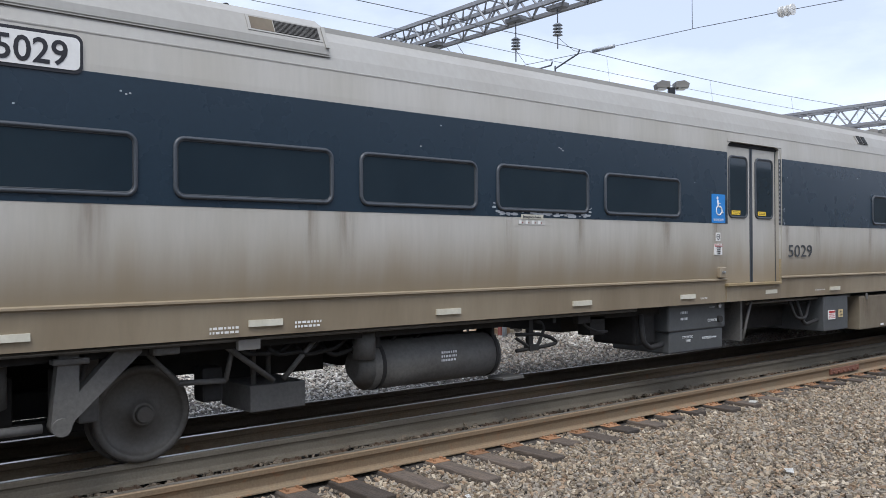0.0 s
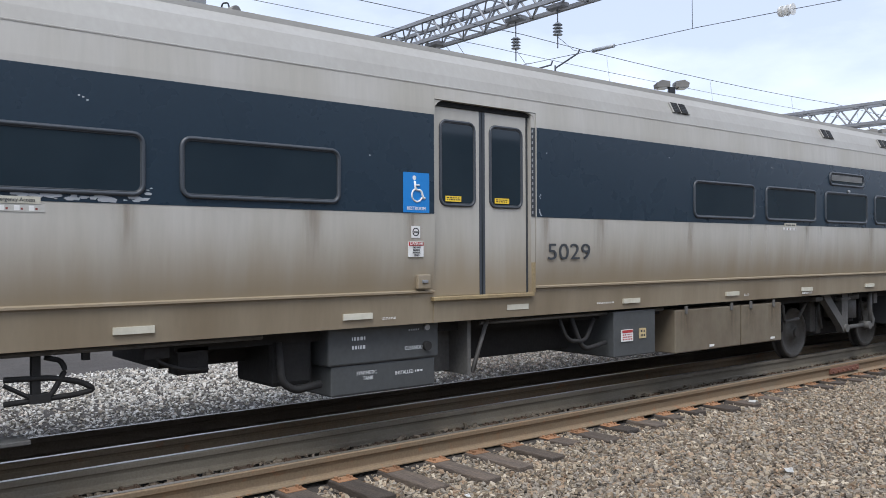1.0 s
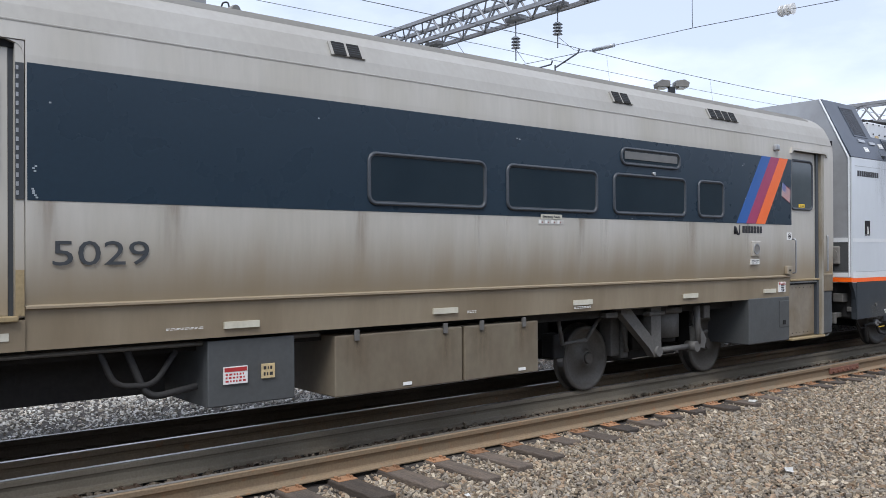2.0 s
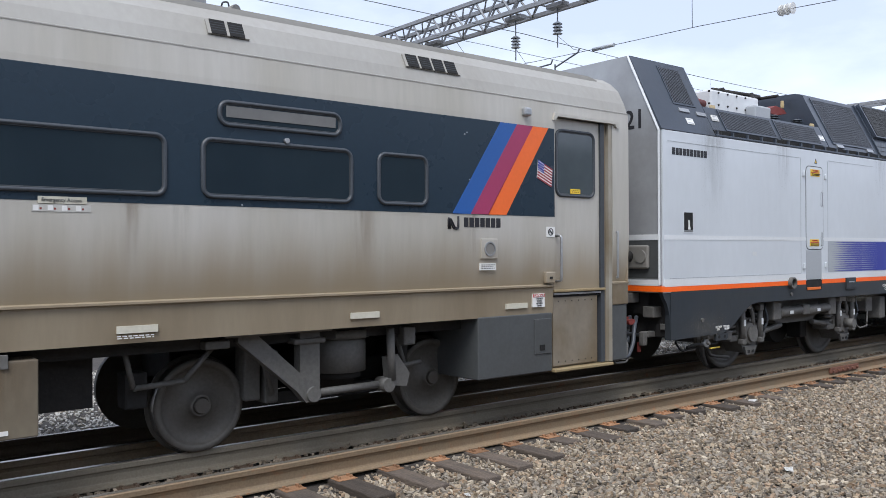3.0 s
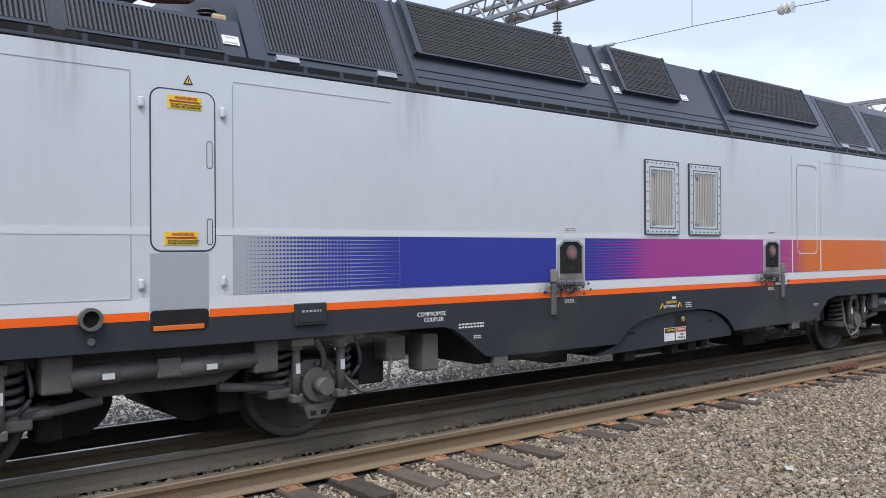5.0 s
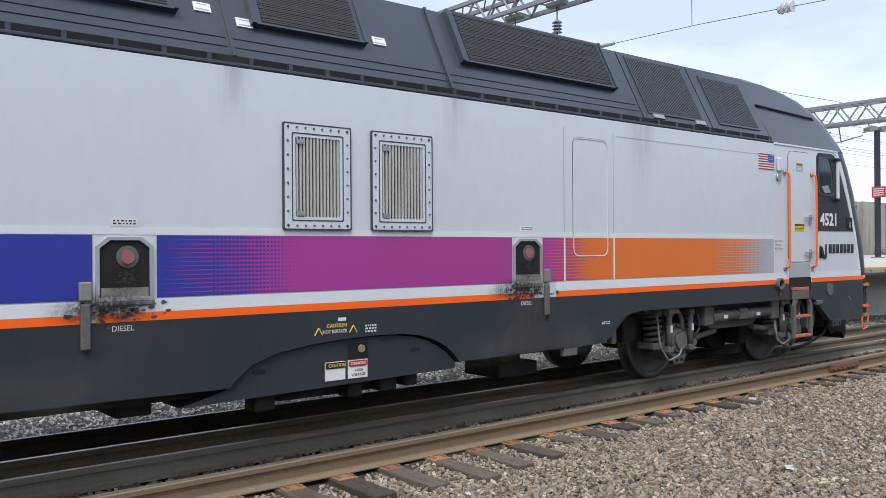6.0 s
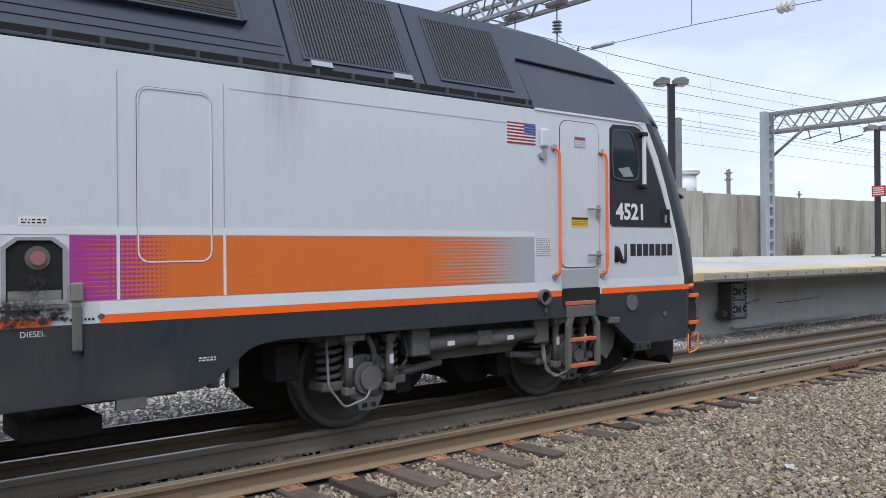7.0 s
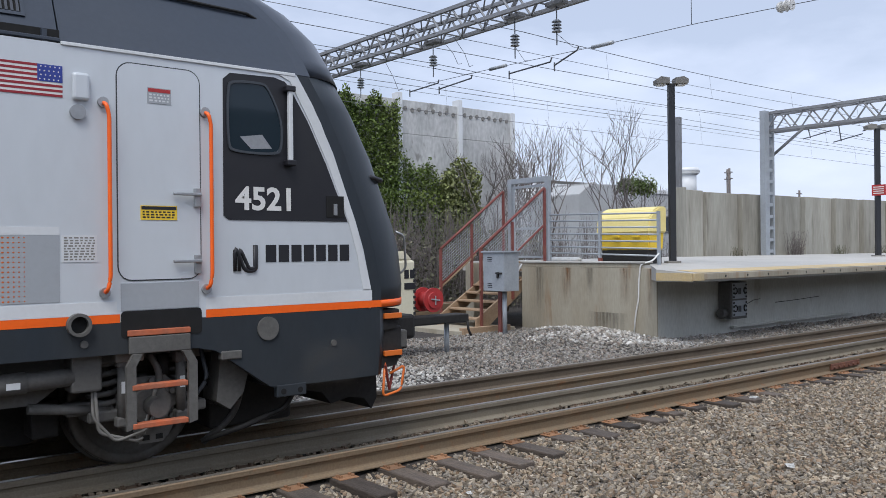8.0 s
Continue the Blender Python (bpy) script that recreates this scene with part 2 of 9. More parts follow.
M["cream"] = surface("cream", (0.66, 0.62, 0.47), 0.5, second=(0.56, 0.52, 0.38), scale=2, fine=25, grain=0.05, bump=0.02)
M["yellow_pale"] = surface("yellow_pale", (0.80, 0.68, 0.28), 0.5, second=(0.74, 0.62, 0.22), scale=2, fine=25, grain=0.05, bump=0.02)
M["red"] = surface("red", (0.42, 0.03, 0.03), 0.5, second=(0.33, 0.03, 0.03), scale=3, fine=25, grain=0.1, bump=0.05)
M["letter"] = surface("letter", (0.012, 0.012, 0.016), 0.5, second=(0.02, 0.02, 0.022), scale=3, grain=0.05, bump=0)
M["flag_red"] = surface("flag_red", (0.30, 0.02, 0.03), 0.5, scale=3, grain=0.05, bump=0)
M["flag_blue"] = surface("flag_blue", (0.03, 0.05, 0.28), 0.5, scale=3, grain=0.05, bump=0)
M["steel"] = surface("steel", (0.42, 0.43, 0.44), 0.4, 0.7, second=(0.33, 0.33, 0.33), scale=4, fine=40, grain=0.1, bump=0.05)
M["galvanised"] = surface("galvanised", (0.38, 0.41, 0.44), 0.55, 0.35, second=(0.30, 0.32, 0.34), scale=3, fine=30, grain=0.1, bump=0.06)
M["truss"] = surface("truss", (0.25, 0.26, 0.275), 0.6, 0.2, second=(0.17, 0.165, 0.165), scale=1.2, fine=25, grain=0.15, bump=0.1)
M["wire"] = surface("wire", (0.13, 0.14, 0.155), 0.6, 0.3, scale=3, grain=0.1, bump=0)
M["maroon"] = surface("maroon", (0.17, 0.04, 0.035), 0.6, second=(0.23, 0.09, 0.06), scale=3, fine=30, grain=0.15, bump=0.1)
M["step_wood"] = surface("step_wood", (0.34, 0.24, 0.15), 0.75, second=(0.25, 0.165, 0.10), scale=3, fine=25, grain=0.15, bump=0.2)
M["pole_black"] = surface("pole_black", (0.02, 0.022, 0.027), 0.45, second=(0.03, 0.032, 0.036), scale=2, grain=0.08, bump=0.03)
M["lamp_grey"] = surface("lamp_grey", (0.22, 0.21, 0.19), 0.5, scale=2, grain=0.06, bump=0.03)
M["bark"] = surface("bark", (0.16, 0.14, 0.13), 0.9, second=(0.11, 0.095, 0.085), scale=6, fine=40, grain=0.25, bump=0.5)
M["ivy"] = surface("ivy", (0.085, 0.135, 0.022), 0.6, second=(0.15, 0.18, 0.04), scale=0.5, fine=10, grain=0.25, bump=0.1, island=0.45)
M["scrub"] = surface("scrub", (0.13, 0.12, 0.085), 0.85, second=(0.09, 0.10, 0.05), scale=0.6, fine=10, grain=0.25, bump=0.1, island=0.4)
M["facade"] = surface("facade", (0.42, 0.43, 0.43), 0.8, second=(0.33, 0.33, 0.325), scale=0.4, fine=6, grain=0.06, bump=0.05)
M["barrier"] = surface("barrier", (0.40, 0.405, 0.40), 0.85, second=(0.60, 0.60, 0.59), scale=0.9, amount=0.95, fine=8, grain=0.25, bump=0.2, stretch=(1, 1, 0.45), spots=(0.24, 0.235, 0.22), spot_scale=2.6, spot_level=0.60)
M["ivy_pale"] = surface("ivy_pale", (0.21, 0.23, 0.085), 0.6, second=(0.15, 0.19, 0.055), scale=0.6, fine=10, grain=0.25, bump=0.1, island=0.45)
M["porcelain"] = surface("porcelain", (0.40, 0.43, 0.46), 0.3, second=(0.22, 0.24, 0.27), scale=4, grain=0.08, bump=0.02)
M["silver_pale"] = surface("silver_pale", (0.50, 0.49, 0.45), 0.5, 0.2, second=(0.40, 0.39, 0.35), scale=3, grain=0.08, bump=0.03)
M["reflector"] = surface("reflector", (0.56, 0.54, 0.45), 0.5, second=(0.42, 0.39, 0.30), scale=4, grain=0.08, bump=0.02)
M["blind"] = surface("blind", (0.15, 0.15, 0.145), 0.6, second=(0.11, 0.112, 0.11), scale=3, grain=0.06, bump=0.02)
M["gold_sill"] = surface("gold_sill", (0.36, 0.28, 0.15), 0.5, 0.3, second=(0.25, 0.19, 0.11), scale=4, fine=40, grain=0.15, bump=0.1)


def smear(name, colour, strength, grain=9.0, across="X", run=False):
    """Dirt that thins out to nothing: from the middle of its patch, or as a run that fades on its way down."""
    m = bpy.data.materials.new(name)
    m.use_nodes = True
    n, l = m.node_tree.nodes, m.node_tree.links
    p = n["Principled BSDF"]
    p.inputs["Base Color"].default_value, p.inputs["Roughness"].default_value = rgb(colour), 0.85

    def calc(kind, *args):
        k = n.new("ShaderNodeMath")
        k.operation = kind
        for slot, v in enumerate(args):
            if isinstance(v, (int, float)):
                k.inputs[slot].default_value = v
            else:
                l.new(v, k.inputs[slot])
        return k.outputs[0]

    def smooth(v, lo, hi, low, high):
        k = n.new("ShaderNodeMapRange")
        k.interpolation_type = "SMOOTHSTEP"
        for key, value in (("From Min", lo), ("From Max", hi), ("To Min", low), ("To Max", high)):
            k.inputs[key].default_value = value
        l.new(v, k.inputs["Value"])
        return k.outputs["Result"]

    tc, cut = n.new("ShaderNodeTexCoord"), n.new("ShaderNodeSeparateXYZ")
    l.new(tc.outputs["Generated"], cut.inputs[0])
    side = calc("ABSOLUTE", calc("MULTIPLY_ADD", cut.outputs[across], 2.0, -1.0))
    t, mp = n.new("ShaderNodeTexNoise"), n.new("ShaderNodeMapping")
    mp.inputs["Scale"].default_value = (4, 4, 0.35) if run else (1, 1, 1)
    t.inputs["Scale"].default_value, t.inputs["Detail"].default_value = grain, 8
    l.new(tc.outputs["Object"], mp.inputs["Vector"])
    l.new(mp.outputs["Vector"], t.inputs["Vector"])
    lump = smooth(t.outputs["Fac"], 0.30, 0.66, 0.15 * strength, strength)
    if run:
        fall = calc("MULTIPLY", smooth(side, 0.0, 1.0, 1.0, 0.0), smooth(cut.outputs["Z"], 0.0, 1.0, 0.0, 1.0))
    else:
        up = calc("MULTIPLY_ADD", cut.outputs["Z"], 2.0, -1.0)
        fall = smooth(calc("SQRT", calc("ADD", calc("MULTIPLY", side, side), calc("MULTIPLY", up, up))), 0.05, 1.0, 1.0, 0.0)
    l.new(calc("MULTIPLY", fall, lump), p.inputs["Alpha"])
    return m


M["soot_smear"] = smear("soot_smear", (0.02, 0.019, 0.018), 1.15, 48.0)
M["dust"] = smear("dust", (0.20, 0.185, 0.155), 0.20, 5.0)
M["dirt_run"] = smear("dirt_run", (0.10, 0.097, 0.088), 0.28, 5.0, run=True)
M["rust_run"] = smear("rust_run", (0.17, 0.115, 0.06), 0.34, 5.0, run=True)
M["pale_run"] = smear("pale_run", (0.55, 0.52, 0.46), 0.40, 5.0, run=True)
M["rust_end"] = smear("rust_end", (0.20, 0.10, 0.04), 0.85, 4.0, "Y", True)
M["soot_end"] = smear("soot_end", (0.10, 0.088, 0.068), 0.60, 4.0, "Y", True)


# ---- building blocks ----
def link(name, bm, material, parent=None, label="", smooth=False):
    me = bpy.data.meshes.new(name)
    if smooth:
        for f in bm.faces:
            f.smooth = True
    bm.to_mesh(me)
    bm.free()
    for m in (material if isinstance(material, list) else [material]):
        me.materials.append(M[m])
    ob = new(name, me)
    ob.parent = parent
    if label:
        tagged(ob, label)
    return ob


SPLIT = {"cable": "cable", "roof_flutes": "roof_flute", "brake_unit": "brake_unit", "brake_rigging": "brake_rod", "fins": "fin", "lower_box": "lower_box",
         "grille_bars": "grille_bar", "underframe": "underframe", "valve_cluster": "valve", "damper_bracket": "damper_bracket", "front_block": "front_block",
         "jacking_plate": "jacking_plate", "pressed_ribs": "pressed_rib", "traction_motor": "traction_motor", "link_rod": "link_rod", "hanger_strut": "hanger_strut",
         "pipe_run": "pipe", "vent_slat": "vent_slat", "lacing": "lacing_bar", "cross_lacing": "cross_bar", "red_duct": "duct", "tank_hanger": "tank_hanger",
         "module_seams": "module_seam", "panel_seams": "panel_seam", "seams": "seam", "jumper_cable": "jumper_cable", "rear_gear": "rear_gear", "junction_plate": "junction_plate",
         "spring_seat": "spring_seat", "side_frame": "side_frame", "front_step": "front_step", "door_guide": "door_guide", "plate_slots": "plate_slot", "anchor_plate": "anchor_plate",
         "leg": "leg", "batten": "batten", "brace": "brace", "end_line": "end_line", "drain_cock": "drain_cock", "mirror_foot": "mirror_foot", "figures": "figure", "yellow_end": "yellow_end", "damper_eye": "damper_eye", "door_frame": "door_frame", "rail_foot": "rail_foot"}
STUFF = {"halftone_dots", "louvre_slats", "rivets", "worn_paint", "cover_bolts", "grille_bolts", "print", "stencil", "mesh_wire", "wire_mesh", "board_bolts", "stars", "lettering", "hazard_edge", "vents", "soot_specks"}


def islands(bm):
    """The connected pieces of a bmesh, each as a bmesh of its own."""
    left, out = set(bm.verts), []
    bm.verts.index_update()
    for start in list(bm.verts):
        if start not in left:
            continue
        group, todo = [], [start]
        left.discard(start)
        while todo:
            v = todo.pop()
            group.append(v)
            for e in v.link_edges:
                o = e.other_vert(v)
                if o in left:
                    left.discard(o)
                    todo.append(o)
        piece, made, done = bmesh.new(), {}, set()
        for v in group:
            made[v] = piece.verts.new(v.co)
        for v in group:
            for f in v.link_faces:
                if f not in done:
                    done.add(f)
                    g = piece.faces.new([made[u] for u in f.verts])
                    g.smooth, g.material_index = f.smooth, f.material_index
        out.append(piece)
    bm.free()
    return out


def part(name, bm, material, parent, label="", smooth=False):
    if name in SPLIT:
        for piece in islands(bm):
            ob = link(SPLIT[name], piece, material, parent, label, smooth)
        return ob
    ob = link(name, bm, material, parent, label, smooth)
    return tagged(ob, kind="stuff") if name in STUFF else ob


def thing(name, label, category, group="", kind="", at=(0, 0, 0)):
    ob = new(name)
    ob.empty_display_size = 0.2
    ob.location = at
    return tagged(ob, label, category, group, kind)


def solid(name, bm, material, label, category="", group="", kind="", smooth=False):
    return tagged(link(name, bm, material, None, "", smooth), label, category, group, kind)


def box(bm, x0, x1, y0, y1, z0, z1, bevel=0.0, mat=0):
    r = bmesh.ops.create_cube(bm, size=1.0)
    vs = r["verts"]
    for v in vs:
        v.co = Vector(((x0 + x1) / 2 + v.co.x * (x1 - x0), (y0 + y1) / 2 + v.co.y * (y1 - y0), (z0 + z1) / 2 + v.co.z * (z1 - z0)))
    fs = {f for v in vs for f in v.link_faces}
    if mat:
        for f in fs:
            f.material_index = mat
    if bevel:
        es = {e for v in vs for e in v.link_edges}
        bmesh.ops.bevel(bm, geom=list(es), offset=bevel, segments=2, affect="EDGES", profile=0.5)
    return bm


def boxes(*rows, bevel=0.0):
    bm = bmesh.new()
    for r in rows:
        box(bm, *r, bevel=bevel)
    return bm


def rod(bm, a, b, r, r2=None, seg=10, caps=True):
    a, b = Vector(a), Vector(b)
    d = b - a
    q = d.to_track_quat("Z", "Y").to_matrix()
    r2 = r if r2 is None else r2
    ra, rb = [], []
    for i in range(seg):
        u = Vector((math.cos(2 * math.pi * i / seg), math.sin(2 * math.pi * i / seg), 0))
        ra.append(bm.verts.new(a + q @ (u * r)))
        rb.append(bm.verts.new(b + q @ (u * r2)))
    for i in range(seg):
        j = (i + 1) % seg
        bm.faces.new((ra[i], ra[j], rb[j], rb[i])).smooth = seg > 6
    if caps:
        bm.faces.new(ra[::-1])
        bm.faces.new(rb)
    return bm


def rods(rows, r, seg=8):
    bm = bmesh.new()
    for a, b in rows:
        rod(bm, a, b, r, seg=seg)
    return bm


def pipe(bm, pts, r, seg=8):
    """A bent tube through the points, with rounded bends."""
    pts = [Vector(p) for p in pts]
    fine = [pts[0]]
    for i in range(1, len(pts) - 1):
        a, b, c = pts[i - 1], pts[i], pts[i + 1]
        k = min(4 * r, 0.4 * (a - b).length, 0.4 * (c - b).length)
        p0, p1 = b + (a - b).normalized() * k, b + (c - b).normalized() * k
        for s in (0, 0.25, 0.5, 0.75, 1):
            fine.append(p0 * (1 - s) ** 2 + b * 2 * s * (1 - s) + p1 * s * s)
    fine.append(pts[-1])
    rings, up = [], Vector((0.13, 0.31, 0.94)).normalized()
    for i, p in enumerate(fine):
        d = (fine[min(i + 1, len(fine) - 1)] - fine[max(i - 1, 0)]).normalized()
        u = d.cross(up if abs(d.dot(up)) < 0.95 else Vector((1, 0, 0))).normalized()
        w = d.cross(u)
        rings.append([bm.verts.new(p + r * (u * math.cos(2 * math.pi * k / seg) + w * math.sin(2 * math.pi * k / seg))) for k in range(seg)])
    for ra, rb in zip(rings, rings[1:]):
        for k in range(seg):
            bm.faces.new((ra[k], ra[(k + 1) % seg], rb[(k + 1) % seg], rb[k])).smooth = True
    bm.faces.new(rings[0][::-1])
    bm.faces.new(rings[-1])
    return bm


def slab(bm, pts, y0, y1):
    """A polygon in x and z, extruded from y0 to y1."""
    a = [bm.verts.new((x, y0, z)) for x, z in pts]
    b = [bm.verts.new((x, y1, z)) for x, z in pts]
    n = len(pts)
    bm.faces.new(a)
    bm.faces.new(b[::-1])
    for i in range(n):
        bm.faces.new((a[i], b[i], b[(i + 1) % n], a[(i + 1) % n]))
    bmesh.ops.recalc_face_normals(bm, faces=bm.faces[:])
    return bm


def rounded(x0, x1, z0, z1, r, n=5):
    out = []
    for cx, cz, a0 in ((x1 - r, z1 - r, 0), (x0 + r, z1 - r, 90), (x0 + r, z0 + r, 180), (x1 - r, z0 + r, 270)):
        for i in range(n + 1):
            a = radians(a0 + 90 * i / n)
            out.append((cx + r * math.cos(a), cz + r * math.sin(a)))
    return out


def ring(bm, outer, inner, y0, y1):
    """A frame between two outlines in x and z with the same number of points, from y0 (front) to y1."""
    n = len(outer)
    v = [[bm.verts.new((x, y, z)) for x, z in o] for o, y in ((outer, y0), (inner, y0), (inner, y1), (outer, y1))]
    for a, b in ((0, 1), (1, 2), (2, 3), (3, 0)):
        for i in range(n):
            j = (i + 1) % n
            bm.faces.new((v[a][i], v[a][j], v[b][j], v[b][i]))
    bmesh.ops.recalc_face_normals(bm, faces=bm.faces[:])
    return bm


def hoop(bm, outline, y, r, seg=8):
    """A round bead that follows a closed outline in x and z."""
    n = len(outline)
    rings = []
    for i in range(n):
        (xa, za), (xb, zb), (x, z) = outline[i - 1], outline[(i + 1) % n], outline[i]
        d = Vector((xb - xa, 0, zb - za)).normalized()
        u = Vector((-d.z, 0, d.x))
        rings.append([bm.verts.new(Vector((x, y, z)) + r * (u * math.cos(2 * math.pi * k / seg) + Vector((0, 1, 0)) * math.sin(2 * math.pi * k / seg))) for k in range(seg)])
    for i in range(n):
        ra, rb = rings[i], rings[(i + 1) % n]
        for k in range(seg):
            bm.faces.new((ra[k], ra[(k + 1) % seg], rb[(k + 1) % seg], rb[k])).smooth = True
    bmesh.ops.recalc_face_normals(bm, faces=bm.faces[:])
    return bm


def disc(bm, x, y, z, r, depth, seg=24):
    return rod(bm, (x, y, z), (x, y + depth, z), r, seg=seg)


def loft(bm, prof, xs, mid, close=True, mats=None):
    """A profile of (distance in from the near side, z), mirrored about y = mid, swept along xs."""
    rings = []
    full = [(y, z) for y, z in prof] + [(2 * mid - y, z) for y, z in reversed(prof)]
    for x in xs:
        rings.append([bm.verts.new((x, y, z)) for y, z in full])
    n = len(full)
    for ra, rb in zip(rings, rings[1:]):
        for i in range(n):
            f = bm.faces.new((ra[i], ra[(i + 1) % n], rb[(i + 1) % n], rb[i]))
            if mats:
                f.material_index = mats[i] if i < len(mats) else mats[max(0, n - 2 - i) % len(mats)]
    if close:
        bm.faces.new(rings[0][::-1])
        bm.faces.new(rings[-1])
    bmesh.ops.recalc_face_normals(bm, faces=bm.faces[:])
    return bm


def words(name, text, size, x, y, z, material, parent, squeeze=1.0, bold=0.0):
    """Lettering on a side that faces -y: its lower left corner, letter height."""
    cu = bpy.data.curves.new(name, "FONT")
    cu.body, cu.size, cu.extrude, cu.offset, cu.resolution_u = text, size / 0.7, 0.0015, bold, 3
    me_ob = bpy.data.objects.new(name, cu)
    scene.collection.objects.link(me_ob)
    me = bpy.data.meshes.new_from_object(me_ob.evaluated_get(bpy.context.evaluated_depsgraph_get()))
    bpy.data.objects.remove(me_ob)
    me.transform(Matrix.Translation((x, y, z)) @ Matrix.Rotation(radians(90), 4, "X") @ Matrix.Diagonal((squeeze, 1, 1, 1)))
    me.materials.clear()
    me.materials.append(M[material])
    ob = new(name, me)
    ob.parent = parent
    return ob


def stain(parent, x0, x1, z0, z1, y, material):
    """A patch of dirt lying on a side that faces -y."""
    bm = bmesh.new()
    bm.faces.new([bm.verts.new(q) for q in ((x0, y, z0), (x1, y, z0), (x1, y, z1), (x0, y, z1))])
    return part("stain", bm, material, parent)


def bars(bm, x0, x1, y, z0, z1, rows, rnd, gap=0.45):
    """Unreadable small print as rows of short bars."""
    h = (z1 - z0) / rows
    for i in range(rows):
        z = z1 - h * (i + 0.5)
        x = x0
        while x < x1 - 0.01:
            w = rnd.uniform(0.02, 0.06) * max(0.5, (x1 - x0) / 0.4)
            box(bm, x, min(x + w, x1), y - 0.0015, y, z - h * (1 - gap) / 2, z + h * (1 - gap) / 2)
            x += w + 0.012
    return bm


# ---- the ground and the tracks ----
NEAR, RUN, NEAR2, RUN2 = 6.253, 7.134, 7.760, 8.641   # the four interlaced rails, across the track
MID = (RUN + RUN2) / 2


def heights(x, y):
    z = -0.222 + 0.014 * math.sin(x * 1.3 + y) * math.sin(y * 0.9 + 2.0) + 0.010 * math.sin(x * 3.1 - y * 2.2)
    if 6.2 < y < 9.4:
        z -= 0.012
    if 5.1 < y < 6.3:
        z -= 0.022
    if y > 9.6:
        z -= 0.02
    if 6.3 < y < 7.06:
        z += 0.055
    z += 0.21 * math.exp(-((x - 14.3) / 1.2) ** 2 - ((y - 12.6) / 1.4) ** 2)
    return z


def ground():
    bm = bmesh.new()
    xs = [-400, -120, -40, -15] + [-6 + 0.5 * i for i in range(93)] + [48, 60, 120, 400, 1500]
    ys = [-300, -80, -20, -5] + [0.4 * i for i in range(60)] + [26, 40, 90, 300, 1500]
    grid = [[bm.verts.new((x, y, heights(x, y) if abs(x - 20) < 30 and -1 < y < 26 else -0.3)) for x in xs] for y in ys]
    for r, q in zip(grid, grid[1:]):
        for i in range(len(xs) - 1):
            bm.faces.new((r[i], r[i + 1], q[i + 1], q[i]))
    solid("ground", bm, "ballast", "crushed stone ballast ground, darkened for the shade between loose stones", "ground", kind="structure", smooth=True)


def stones(name, material, label, count, x0, x1, y0, y1, size, seed, keep=None):
    """Loose crushed stones as one mesh of small uneven eight-sided lumps."""
    g = np.random.default_rng(seed)
    base = np.array([(a, b, c) for a in (-1, 1) for b in (-1, 1) for c in (-1, 1)], float) * 0.72
    quad = np.array([(0, 1, 3, 2), (4, 6, 7, 5), (0, 4, 5, 1), (2, 3, 7, 6), (0, 2, 6, 4), (1, 5, 7, 3)])
    x, y = g.uniform(x0, x1, count), g.uniform(y0, y1, count)
    # the field thins out over a ragged border
    rim = np.minimum(np.minimum(x - x0, x1 - x), y - y0 + (9 if y0 > 3 else 0)) + 0.25 * np.sin(3.1 * x + 1.7 * y) + 0.2 * np.sin(5.3 * y - 2.2 * x)
    ok = g.random(count) < np.clip(rim / 0.9, 0, 1)
    x, y = x[ok], y[ok]
    if keep is not None:
        ok = keep(x, y)
        x, y = x[ok], y[ok]
    n = len(x)
    z = np.array([heights(a, b) for a, b in zip(x, y)]) + g.uniform(-0.026, 0.022, n)
    s = size * g.uniform(0.6, 1.35, (n, 1, 1)) * np.stack([g.uniform(0.8, 1.5, n), g.uniform(0.6, 1.0, n), g.uniform(0.45, 0.85, n)], -1)[:, None]
    v = base[None] * s * g.uniform(0.62, 1.22, (n, 8, 3))
    spin, t1, t2 = g.uniform(0, 2 * np.pi, n), g.normal(0, 0.35, n), g.normal(0, 0.35, n)
    c, q = np.cos(spin), np.sin(spin)
    vx = v[..., 0] * c[:, None] - v[..., 1] * q[:, None]
    vy = v[..., 0] * q[:, None] + v[..., 1] * c[:, None]
    vz = v[..., 2] + vx * t1[:, None] + vy * t2[:, None]
    v = np.stack([vx, vy, vz], -1) + np.stack([x, y, z], -1)[:, None]
    f = quad[None] + 8 * np.arange(n)[:, None, None]
    me = bpy.data.meshes.new(name)
    me.from_pydata(v.reshape(-1, 3), [], f.reshape(-1, 4).tolist())
    me.materials.append(M[material])
    return tagged(new(name, me), label, "ballast", kind="stuff")


def rail(y, side, worn, lean, label):
    """One flat-bottomed rail with head, web and foot; the running band on its head is a part."""
    prof = [(-0.070, -0.186), (0.070, -0.186), (0.070, -0.176), (0.018, -0.158), (0.0105, -0.145), (0.0115, -0.085), (0.020, -0.060), (0.0355, -0.046), (0.037, -0.010), (0.028, 0.0)]
    prof = prof + [(-a, z) for a, z in reversed(prof[2:])]
    bm = bmesh.new()
    xs = [-60, -10, 0, 10, 20, 40, 80, 300]
    rings = [[bm.verts.new((x, y + a, z)) for a, z in prof] for x in xs]
    n = len(prof)
    for ra, rb in zip(rings, rings[1:]):
        for i in range(n):
            bm.faces.new((ra[i], ra[(i + 1) % n], rb[(i + 1) % n], rb[i]))
    bmesh.ops.recalc_face_normals(bm, faces=bm.faces[:])
    ob = solid("rail", bm, side, label, "rail", "interlaced rails of the two tracks")
    band = bmesh.new()
    box(band, -60, 300, y - 0.026 + lean, y + 0.026 + lean, 0.0003, 0.0035)
    part("running_band", band, worn, ob)
    return ob


TIES = []


